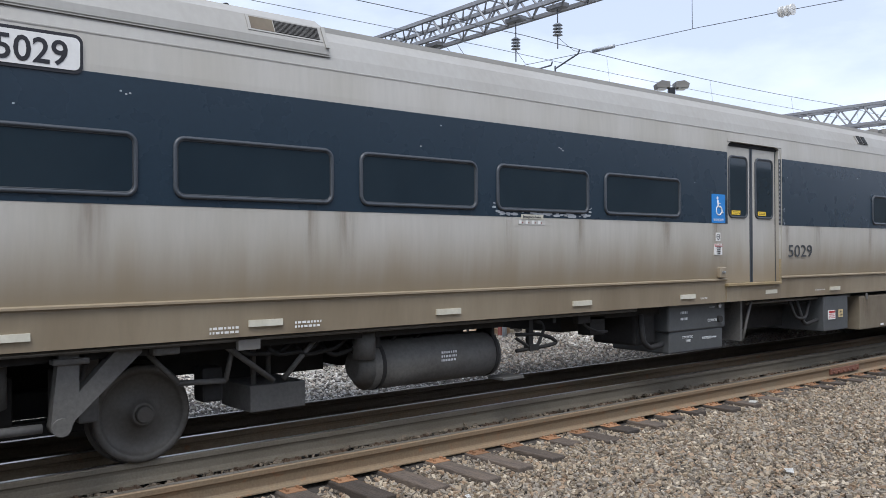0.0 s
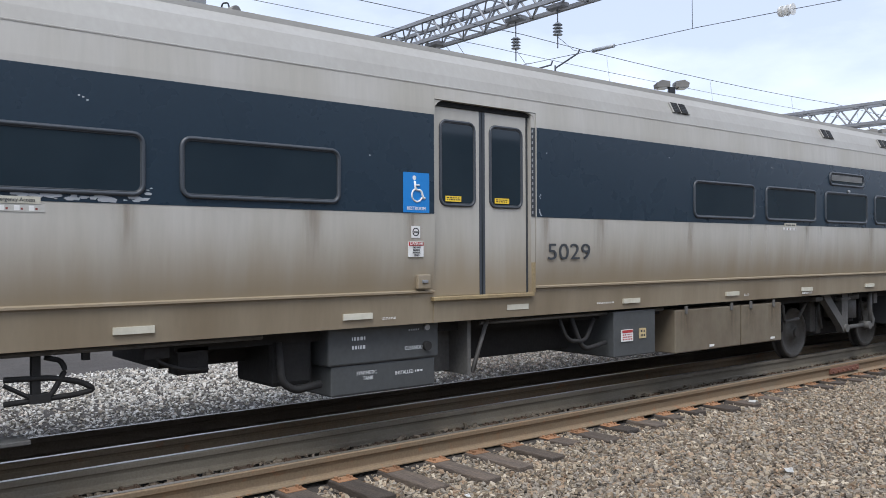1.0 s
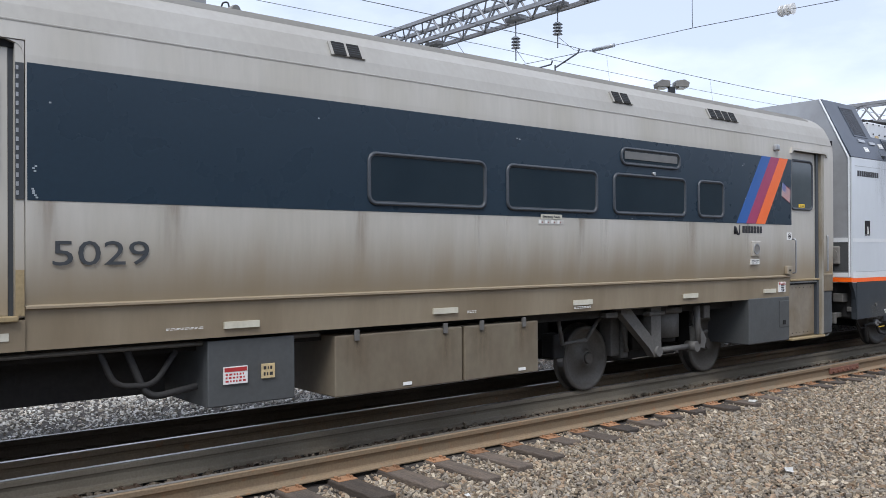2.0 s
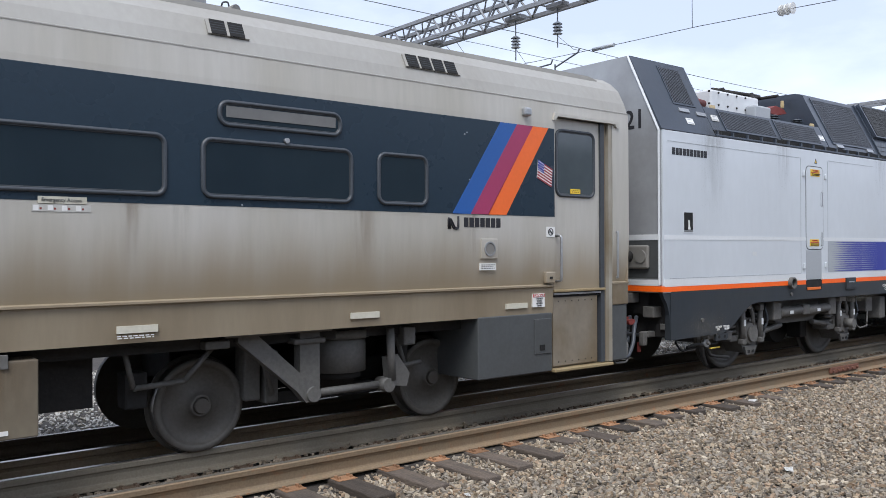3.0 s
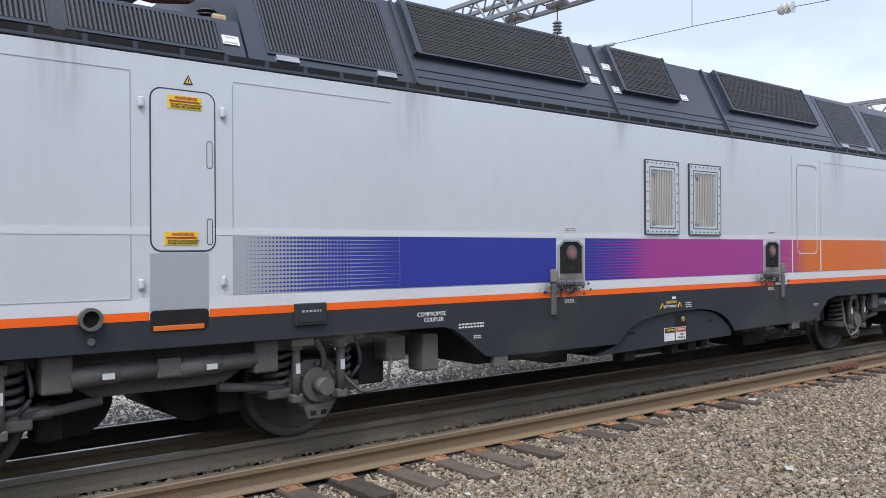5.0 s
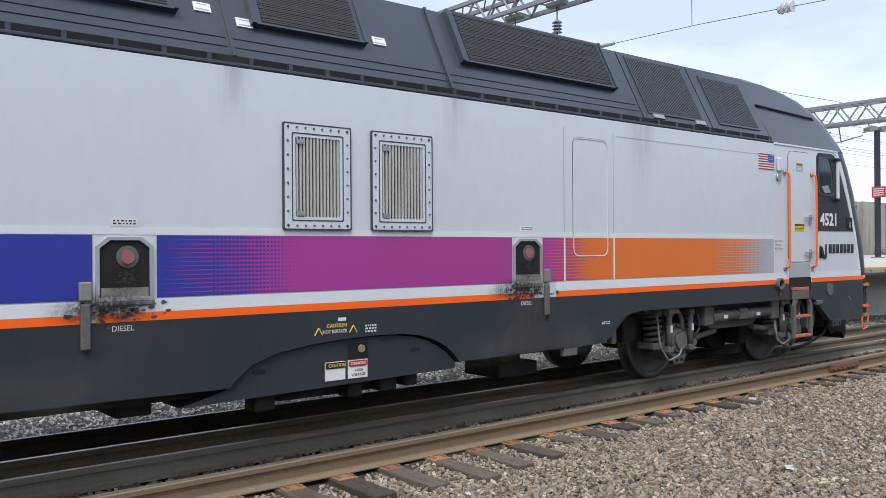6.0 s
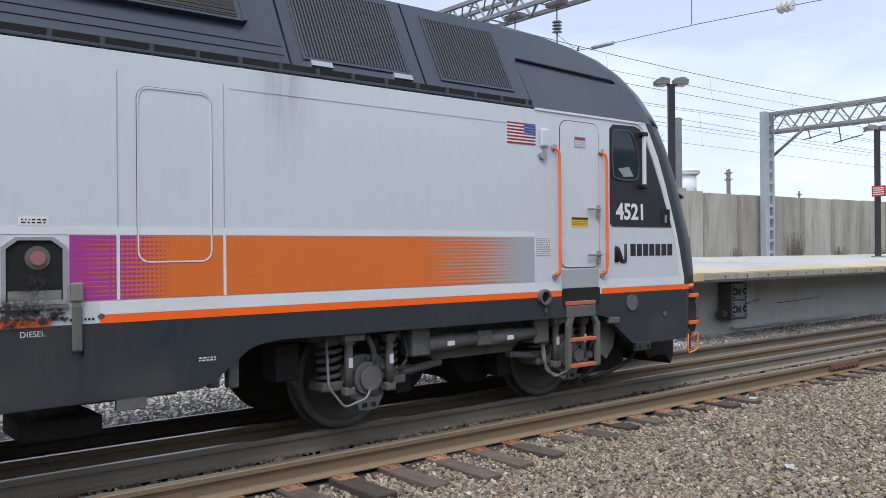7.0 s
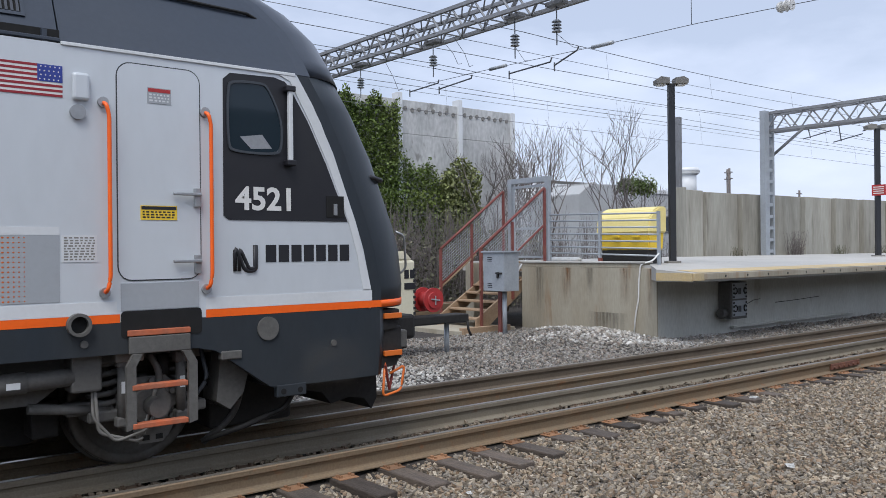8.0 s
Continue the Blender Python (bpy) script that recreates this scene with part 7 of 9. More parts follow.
    for x in (41.735, 42.525):
        hr = part("handrail", pipe(bmesh.new(), [(x - 0.025, LS, 1.44), (x - 0.02, LS - 0.07, 1.46), (x, LS - 0.07, 1.55), (x, LS - 0.07, 2.75), (x - 0.02, LS - 0.07, 2.83), (x - 0.025, LS, 2.85)], 0.0155, 8), "orange", c)
        part("rail_foot", disc(disc(bmesh.new(), x - 0.025, LS - 0.025, 1.44, 0.04, 0.025, 12), x - 0.025, LS - 0.025, 2.85, 0.04, 0.025, 12), "steel", hr)
    part("kick_plate", boxes((41.83, 42.44, LS - 0.006, LS + 0.002, 1.30, 1.505)), "panel_grey", c)
    f = part("step_hole", slab(bmesh.new(), rounded(41.83, 42.46, 1.09, 1.295, 0.03), LS - 0.009, LS), "black", c)
    part("step_bar", boxes((41.87, 42.36, LS - 0.03, LS - 0.006, 1.105, 1.15), bevel=0.006), "orange_worn", f)
    lad = part("ladder", boxes((41.88, 42.36, LS - 0.03, LS - 0.006, 0.97, 1.10), bevel=0.008), "under_grey", c)
    for x, s in ((41.87, 1), (42.31, -1)):
        part("ladder_rail", slab(bmesh.new(), [(x + 0.03 * s, 0.97), (x + 0.07 + 0.03 * s, 0.97), (x + 0.07 - 0.02 * s, 0.88), (x + 0.07 - 0.02 * s, 0.42), (x - 0.02 * s, 0.40), (x - 0.02 * s, 0.88)], LS - 0.06, LS - 0.02), "under_grey", lad)
    for z in (0.70, 0.41):
        part("rung", boxes((41.89, 42.32, LS - 0.07, LS + 0.01, z, z + 0.04), bevel=0.006), "orange_worn", lad)
    for x, w in ((24.8, 0.7), (31.6, 0.6), (36.0, 0.8), (37.2, 0.5), (29.2, 0.9), (43.7, 0.5)):
        stain(c, x - w, x + w, 0.45 if x > 30.9 and x < 38 or x < 25.3 or x > 43 else 0.85, 1.05, LS - 0.0062, "dust")
    # bolts, hoses and a drain valve ahead of the rear wheels
    valve = part("drain_valve", disc(bmesh.new(), 24.92, 6.50, 0.50, 0.055, 0.06, 16), "steel", c)
    part("valve_stem", rod(bmesh.new(), (24.92, 6.46, 0.50), (24.92, 6.50, 0.50), 0.02, seg=8), "under_grey", valve)
    part("drain_hose", pipe(bmesh.new(), [(24.55, 6.56, 0.46), (24.75, 6.54, 0.50), (24.95, 6.53, 0.45), (25.02, 6.53, 0.33), (25.25, 6.55, 0.29), (25.6, 6.62, 0.25)], 0.022), "under_dark", c)
    part("drain_hose", pipe(bmesh.new(), [(24.35, 6.6, 0.55), (24.45, 6.58, 0.42), (24.62, 6.58, 0.44), (25.3, 6.6, 0.47)], 0.014), "under_dark", c)
    part("lever_rod", rods([((25.02, 6.52, 0.42), (25.28, 6.55, 0.42))], 0.011, 6), "yellow", c)
    part("round_cover", disc(bmesh.new(), 43.04, LS - 0.02, 1.09, 0.098, 0.02, 28), "under_grey", c)
    part("step_light", boxes((42.62, 42.80, LS - 0.02, LS + 0.06, 0.86, 0.93), bevel=0.01), "under_grey", c)
    jp = part("jacking_plate", boxes((43.12, 43.40, LS - 0.012, LS + 0.05, 0.50, 0.60), bevel=0.006), "loco_dark", c)
    for x in (43.18, 43.34):
        part("plate_hole", disc(bmesh.new(), x, LS - 0.0135, 0.545, 0.026, 0.004, 12), "black", jp)
    # front gear: buffers, steps, hoses, plough
    part("plough", slab(bmesh.new(), [(43.3, 0.60), (44.42, 0.60), (44.42, 0.30), (44.36, 0.20), (44.27, 0.31), (44.1, 0.34), (43.9, 0.30), (43.8, 0.42), (43.6, 0.46)], 6.85, 8.9), "under_dark", c)
    part("pilot_beam", boxes((42.75, 43.55, 6.98, 8.9, 0.20, 0.62), bevel=0.03), "under_dark", c)
    part("sand_box", slab(bmesh.new(), [(42.70, 0.92), (42.98, 0.84), (42.90, 0.55), (42.78, 0.42), (42.66, 0.50)], 6.62, 6.9), "under_grey", c)
    part("sander_hose", pipe(bmesh.new(), [(43.45, 6.7, 0.55), (43.35, 6.7, 0.36), (42.95, 6.72, 0.24), (42.62, 6.85, 0.14)], 0.024), "under_dark", c)
    part("front_step", boxes((44.28, 44.46, 6.50, 6.9, 1.10, 1.135), (44.28, 44.46, 6.50, 6.95, 0.75, 0.79), bevel=0.006), "orange_soft", c)
    part("front_block", boxes((44.2, 44.5, 6.53, 6.95, 0.70, 1.02), (44.45, 44.62, 6.6, 6.95, 0.78, 0.92), (44.2, 44.48, 6.53, 6.9, 1.06, 1.18), bevel=0.02), "under_dark", c)
    for z in (1.10, 0.75):
        part("step_edge", boxes((44.26, 44.46, 6.47, 6.50, z - 0.005, z + 0.045), bevel=0.005), "orange_soft", c)
        part("step_bracket", slab(bmesh.new(), [(44.22, z), (44.46, z), (44.42, z - 0.10), (44.22, z - 0.12)], 6.51, 6.62), "under_dark", c)
    part("uncoupling_lever", rods([((44.28, 6.5, 0.66), (44.36, 6.55, 0.42)), ((44.36, 6.55, 0.42), (44.46, 6.6, 0.66))], 0.014, 6), "red_dark", c)
    part("headlight_box", boxes((44.42, 44.58, 6.55, 6.72, 0.80, 0.97), bevel=0.015), "under_grey", c)
    part("front_stirrup", pipe(bmesh.new(), [(44.29, 6.52, 0.68), (44.25, 6.50, 0.37), (44.46, 6.50, 0.41), (44.52, 6.52, 0.64), (44.36, 6.54, 0.57)], 0.012), "orange_soft", c)
    part("front_coupler", boxes((44.9, 45.6, 7.75, 8.02, 0.72, 1.0), bevel=0.04), "under_dark", c)
    part("nose_handle", pipe(bmesh.new(), [(44.15, 6.62, 2.42), (44.18, 6.56, 2.42), (44.35, 6.63, 2.40), (44.36, 6.72, 2.40)], 0.022), "letter", c)
    part("nose_grab", pipe(bmesh.new(), [(44.63, 6.80, 1.92), (44.72, 6.78, 1.88), (44.80, 6.86, 1.55), (44.72, 6.9, 1.48)], 0.012), "steel", c)
    # rear coupling gear; a near-black block paints the shaded recess under the end
    part("rear_gear", boxes((24.10, 24.4, 6.56, 9.0, 0.62, 1.2), (23.55, 23.9, 7.74, 8.02, 0.72, 1.0), bevel=0.02), "under_dark", c)
    part("junction_plate", boxes((23.92, 24.10, 6.62, 6.78, 0.88, 1.02), (24.06, 24.10, 6.54, 6.62, 0.72, 0.80), (23.74, 24.10, 6.9, 7.2, 1.06, 1.19), bevel=0.01), "under_grey", c)
    part("end_hook", boxes((23.86, 23.94, 6.72, 6.80, 0.52, 0.70), (23.94, 24.10, 6.72, 6.80, 0.62, 0.70), bevel=0.015), "under_grey", c)
    bogie(c, 26.18, 29.01, False)
    bogie(c, 39.36, 42.12, True)
    part("drain_cock", boxes((24.95, 25.2, 6.5, 6.6, 0.55, 0.62), (25.45, 25.6, 6.55, 6.7, 0.5, 0.62), bevel=0.01), "under_grey", c)
    part("valve_cluster", boxes((30.15, 30.35, 6.55, 6.8, 0.55, 0.92), (29.75, 29.98, 6.6, 6.85, 0.68, 0.92), (37.75, 37.85, 6.55, 6.65, 0.62, 0.88), (37.92, 38.02, 6.55, 6.65, 0.60, 0.86), bevel=0.02), "under_grey", c)
    part("lower_box", boxes((36.42, 37.02, 6.9, 7.5, 0.30, 0.46), (36.55, 36.85, 7.0, 7.3, 0.46, 0.62), (33.3, 33.5, 6.6, 6.8, 0.36, 0.55), (34.25, 34.4, 6.6, 6.8, 0.38, 0.58), (34.9, 35.05, 6.6, 6.8, 0.42, 0.6), (33.6, 34.85, 6.75, 8.6, 0.40, 0.52), (32.2, 32.5, 6.8, 7.3, 0.42, 0.62), (34.6, 34.8, 6.6, 7.0, 0.40, 0.6), bevel=0.02), "under_dark", c)
    part("jacking_plate", boxes((36.98, 37.2, LS + 0.0, LS + 0.06, 0.545, 0.65), (31.0, 31.2, LS, LS + 0.06, 0.53, 0.64), bevel=0.006), "under_grey", c)
    return c


LOCO = locomotive()

# ---- the platform, its end and what stands on it ----
PEDGE, PX = 9.62, 14.84


def platform():
    p = thing("platform", "raised concrete station platform with a worn pale edge", "platform", kind="structure")
    part("platform_wall", boxes((PX + 0.045, 140, 11.05, 11.35, -0.6, 1.19)), "concrete_grey", p)
    part("end_wall", boxes((PX, PX + 0.042, 11.048, 15.1, -0.6, 1.30), (PX, PX + 0.25, 11.40, 15.1, 1.302, 1.40), bevel=0.008), "concrete", p)
    bm = bmesh.new()
    prof = [(PEDGE, 1.06), (PEDGE, 1.235), (10.46, 1.30), (11.2, 1.36), (15.1, 1.40), (15.1, 1.14), (11.2, 1.06), (10.46, 1.06)]
    ra = [bm.verts.new((14.05 if y < 10.5 else PX + 0.02, y, z)) for y, z in prof]
    rb = [bm.verts.new((140, y, z)) for y, z in prof]
    for q in ((0, 1, 2, 7), (2, 3, 6, 7), (3, 4, 5, 6)):
        bm.faces.new([ra[i] for i in q])
        bm.faces.new([rb[i] for i in reversed(q)])
    for i in range(8):
        bm.faces.new((ra[i], rb[i], rb[(i + 1) % 8], ra[(i + 1) % 8]))
    bmesh.ops.recalc_face_normals(bm, faces=bm.faces[:])
    part("platform_slab", bm, "platform_top", p)
    part("rear_slab", boxes((15.9, 140, 15.103, 18.6, 1.14, 1.40)), "platform_top", p)
    part("rubbing_board", boxes((14.35, 140, PEDGE - 0.05, PEDGE - 0.003, 1.10, 1.225), bevel=0.008), "concrete", p)
    bm = bmesh.new()
    for k in range(24):
        x = 15.1 + 0.8 * k
        disc(bm, x, PEDGE - 0.06, 1.16, 0.022, 0.02, 8)
    part("board_bolts", bm, "under_dark", p)
    bm = bmesh.new()
    v = [bm.verts.new(q) for q in ((14.30, PEDGE + 0.0, 1.241), (140, PEDGE + 0.0, 1.241), (140, PEDGE + 0.55, 1.285), (14.30, PEDGE + 0.55, 1.285))]
    bm.faces.new(v)
    part("yellow_strip", bm, "tactile", p)
    part("yellow_end", boxes((14.03, 14.046, PEDGE - 0.002, 10.46, 1.08, 1.235), (14.05, 14.36, PEDGE - 0.055, PEDGE - 0.002, 1.09, 1.232)), "tactile", p)
    part("end_cap", boxes((PX - 0.03, PX + 0.3, 11.36, 15.12, 1.40, 1.44), bevel=0.008), "platform_top", p)
    # stains on the end wall, a pale conduit
    part("conduit", pipe(bmesh.new(), [(PX - 0.03, 11.64, -0.25), (PX - 0.03, 11.58, 0.3), (PX - 0.03, 11.50, 0.62), (PX - 0.03, 11.49, 0.98), (PX - 0.03, 11.44, 1.38), (PX + 0.15, 11.25, 1.46), (PX + 0.3, 11.2, 1.62)], 0.018), "white", p)
    for y, w, z0, z1, m in ((11.22, 0.10, 0.1, 1.45, "rust_end"), (11.9, 0.16, 0.4, 1.5, "rust_end"), (12.9, 0.14, 0.6, 1.45, "soot_end"), (13.6, 0.2, 0.3, 1.5, "rust_end"), (14.5, 0.22, -0.1, 1.5, "soot_end"), (12.4, 0.7, -0.6, 0.3, "soot_end")):
        bm = bmesh.new()
        bm.faces.new([bm.verts.new(q) for q in ((PX - 0.003, y + w, z0), (PX - 0.003, y - w, z0), (PX - 0.003, y - w, min(z1, 1.295)), (PX - 0.003, y + w, min(z1, 1.295)))])
        part("stain", bm, m, p)
    part("cable", pipe(bmesh.new(), [(PX + 0.1, 15.05, 1.46), (PX - 0.05, 15.12, 1.30), (PX - 0.1, 15.2, 1.05), (PX - 0.3, 15.1, 0.9)], 0.018), "white_line", p)
    part("crack", pipe(bmesh.new(), [(18.3, 11.048, 0.38), (18.6, 11.048, 0.46), (18.9, 11.048, 0.48)], 0.008, 5), "under_dark", p)
    part("crack", pipe(bmesh.new(), [(19.6, 11.048, 0.36), (20.6, 11.048, 0.38), (21.8, 11.048, 0.42)], 0.008, 5), "under_dark", p)
    part("ledge", boxes((17.6, 23.5, 10.95, 11.05, -0.14, -0.09), bevel=0.005), "concrete_grey", p)
    j = thing("signal_box", "bolted grey steel junction box on the platform wall", "junction box")
    part("housing", boxes((17.12, 17.78, 10.72, 11.05, 0.10, 0.94), bevel=0.02), "under_grey", j)
    for z in (0.16, 0.56):
        part("cover", boxes((17.16, 17.74, 10.70, 10.72, z, z + 0.36), bevel=0.01), "galvanised", j)
        bm = bmesh.new()
        for k in range(4):
            for x in (17.20, 17.70):
                disc(bm, x, 10.685, z + 0.04 + 0.09 * k, 0.024, 0.02, 6)
        part("cover_bolts", bm, "under_dark", j)
        part("warning_label", boxes((17.38, 17.50, 10.695, 10.70, z + 0.10, z + 0.24)), "frame_dark", j)
        for x, s in ((17.27, 1), (17.63, -1)):
            part("cover_handle", pipe(bmesh.new(), [(x - 0.04 * s, 10.69, z + 0.11), (x + 0.02 * s, 10.68, z + 0.12), (x + 0.05 * s, 10.68, z + 0.18), (x + 0.02 * s, 10.68, z + 0.24), (x - 0.04 * s, 10.69, z + 0.25)], 0.014, 6), "under_dark", j)
    part("conduit_hub", rod(bmesh.new(), (16.92, 10.88, 0.24), (17.13, 10.88, 0.24), 0.10, seg=16), "under_grey", j)


def stairs():
    s = thing("stairs", "short timber stair with maroon steel rails up to the platform end", "stairs")
    n, x0, x1, y0, y1, top = 8, 13.55, 15.75, 15.25, 16.75, 1.42
    for k in range(n):
        x, z = x0 + (x1 - x0) * k / n, -0.12 + (top + 0.12) * (k + 1) / n
        part("tread", boxes((x - 0.02, x + 0.30, y0 + 0.05, y1 - 0.05, z - 0.045, z), bevel=0.006), "step_wood", s)
    for y in (y0, y1 - 0.05):
        part("stringer", slab(bmesh.new(), [(x0 - 0.1, -0.2), (x0 + 0.2, -0.2), (x1, top - 0.22), (x1, top + 0.02), (x0 - 0.1, 0.06)], y, y + 0.05), "step_wood", s)
    for y in (y0 - 0.02, y1 + 0.02):
        for x, b, h in ((x0 + 0.05, -0.2, 1.05 + 0.35), (14.65, 0.5, 1.72 + 0.55), (x1 + 0.05, top, 3.30)):
            part("rail_post", boxes((x - 0.03, x + 0.03, y - 0.03, y + 0.03, b, h + (0.35 if x < 13.8 else 0.15 if x < 15 else 0.0))), "maroon", s)
        part("handrail", rods([((x0 + 0.05, y, 1.76), (x1 + 0.05, y, 3.30))], 0.035, 8), "maroon", s)
        part("mid_rail", rods([((x0 + 0.05, y, 0.86), (x1 + 0.05, y, 2.36))], 0.028, 8), "maroon", s)
        part("lower_rail", rods([((x0 - 0.1, y, 0.68), (x0 + 1.25, y, 1.62))], 0.028, 8), "step_wood", s)
        part("mesh_wire", mesh_panel((x0 + 0.1, y, 0.9), (x1, y, 2.38), 0.85), "galvanised", s)
    part("pad", boxes((12.6, 14.4, 14.9, 16.6, -0.35, -0.14), bevel=0.02), "concrete", s)
    part("wood_edge", boxes((12.7, 14.2, 14.85, 15.0, -0.35, -0.08), bevel=0.01), "step_wood", s)
    g = thing("gate", "grey galvanised steel gate with wire mesh at the stair head", "gate")
    X = 15.95
    for y in (15.25, 16.62):
        part("gate_post", boxes((X - 0.06, X + 0.06, y - 0.07, y + 0.07, 1.42, 3.62), bevel=0.008), "galvanised", g)
    part("lintel", boxes((X - 0.06, X + 0.06, 15.32, 16.55, 3.48, 3.62), bevel=0.008), "galvanised", g)
    part("leaf_frame", boxes((X - 0.02, X + 0.02, 15.34, 15.39, 1.5, 3.42), (X - 0.02, X + 0.02, 16.48, 16.53, 1.5, 3.42), (X - 0.02, X + 0.02, 15.39, 16.48, 3.36, 3.42), (X - 0.02, X + 0.02, 15.39, 16.48, 1.5, 1.56), (X - 0.02, X + 0.02, 15.39, 16.48, 2.25, 2.31)), "galvanised", g)
    bm = bmesh.new()
    for k in range(18):
        y = 15.40 + 0.06 * k
        rod(bm, (X, y, 1.56), (X, min(y + 0.9, 16.48), 1.56 + 2.0 * min(1.0, (16.48 - y) / 0.9)), 0.004, seg=4)
        rod(bm, (X, 16.48 - 0.06 * k, 1.56), (X, max(16.48 - 0.06 * k - 0.9, 15.40), 1.56 + 2.0 * min(1.0, (1.08 - 0.06 * k) / 0.9)), 0.004, seg=4)
    part("wire_mesh", bm, "galvanised", g)


def mesh_panel(a, b, h):
    """Woven wire between a raking lower edge from a to b and an edge h above it."""
    a, b = Vector(a), Vector(b)
    bm = bmesh.new()
    n = 34
    for k in range(n + 1):
        p = a.lerp(b, k / n)
        rod(bm, p, p + Vector((0, 0, h)), 0.004, seg=4)
        if k % 3 == 0:
            q = Vector((0, 0, h * k / n))
            rod(bm, a + q, b + q, 0.004, seg=4)
    return bm


def railing():
    r = thing("railing", "galvanised tube railing along the platform end", "railing")
    for y, h in ((11.25, 2.53), (12.88, 2.60), (14.48, 2.64)):
        part("rail_post", boxes((PX + 0.33, PX + 0.39, y - 0.03, y + 0.03, 1.37, h)), "galvanised", r)
    for z in (2.49, 2.335, 2.18, 2.025, 1.87, 1.715, 1.56):
        part("rail_tube", rods([((PX + 0.36, 11.25, z), (PX + 0.36, 14.48, z + 0.08))], 0.020, 8), "galvanised", r)
    part("rust_post", boxes((PX + 0.32, PX + 0.40, 12.84, 12.92, 1.38, 1.52)), "maroon", r)


def bin_yellow():
    b = thing("salt_bin", "yellow plastic grit bin with a sloping lid on the platform", "grit bin")
    x0, x1, y0, y1 = 15.72, 16.22, 11.88, 13.33
    part("bin_body", slab_y([(x0, 1.69), (x0 - 0.05, 2.10), (x1 + 0.05, 2.10), (x1, 1.69)], y0, y1), "yellow", b)
    part("lid", slab_y([(x0 - 0.09, 2.08), (x0 - 0.04, 2.42), (x0 + 0.12, 2.60), (x0 + 0.32, 2.68), (x1 + 0.07, 2.68), (x1 + 0.07, 2.08)], y0 - 0.05, y1 + 0.05), "yellow_pale", b)
    part("base", boxes((x0, x1, y0 + 0.05, y1 - 0.05, 1.38, 1.69)), "under_dark", b)
    for y in (12.2, 12.75):
        part("lid_rib", boxes((x0 - 0.125, x0 - 0.04, y - 0.09, y + 0.09, 1.97, 2.07), bevel=0.02), "yellow", b)
    t = bmesh.new()
    for k in range(10):
        t2 = bmesh.ops.create_icosphere(t, subdivisions=2, radius=0.16, matrix=Matrix.Translation((15.5 + 0.05 * (k % 2), 13.9 + 0.08 * k, 1.46)) @ Matrix.Diagonal((0.9, 1.0, 0.45, 1)))
    solid("sack", t, "white", "slumped white plastic sack on the platform", "sack", smooth=True)


def slab_y(pts, y0, y1):
    bm = slab(bmesh.new(), pts, y0, y1)
    bmesh.ops.bevel(bm, geom=bm.edges[:], offset=0.03, segments=2, affect="EDGES")
    return bm


def cabinet():
    c = thing("relay_cabinet", "grey steel relay cabinet on a post by the stair", "cabinet")
    part("case", boxes((13.15, 13.62, 13.95, 14.65, 0.78, 1.66), bevel=0.012), "galvanised", c)
    part("cap", boxes((13.11, 13.66, 13.91, 14.69, 1.66, 1.70), bevel=0.008), "galvanised", c)
    part("vents", boxes(*[(13.145, 13.15, 14.35, 14.50, z, z + 0.018) for z in (0.86, 0.90, 0.94, 1.46, 1.50, 1.54)]), "black", c)
    part("door_handle", boxes((13.10, 13.15, 14.02, 14.20, 1.18, 1.21), (13.11, 13.15, 14.12, 14.16, 1.08, 1.22)), "under_dark", c)
    part("post", rods([((13.4, 14.2, -0.35), (13.4, 14.2, 0.78))], 0.055, 12), "galvanised", c)
    part("rust_post", boxes((13.56, 13.66, 14.5, 14.6, -0.3, 0.8)), "maroon", c)


def lamp_post(x, y, top, label, two=True):
    l = thing("lamp_post", label, "lamp post", "platform lamp posts", at=(x, y, 0))
    part("pole", boxes((-0.075, 0.075, -0.075, 0.075, 1.35, top), bevel=0.012), "pole_black", l)
    part("base", boxes((-0.16, 0.16, -0.16, 0.16, 1.35, 1.42), bevel=0.01), "lamp_grey", l)
    for s in (-1, 1):
        h = part("lamp_head", slab(bmesh.new(), [(0.07 * s, top - 0.01), (0.37 * s, top - 0.02), (0.39 * s, top + 0.08), (0.27 * s, top + 0.15), (0.07 * s, top + 0.12)], -0.16, 0.16), "lamp_grey", l)
        part("lens", boxes((min(0.14 * s, 0.33 * s), max(0.14 * s, 0.33 * s), -0.12, 0.12, top - 0.045, top - 0.012)), "white", h)
    l.rotation_euler.z = radians(-38)
    return l


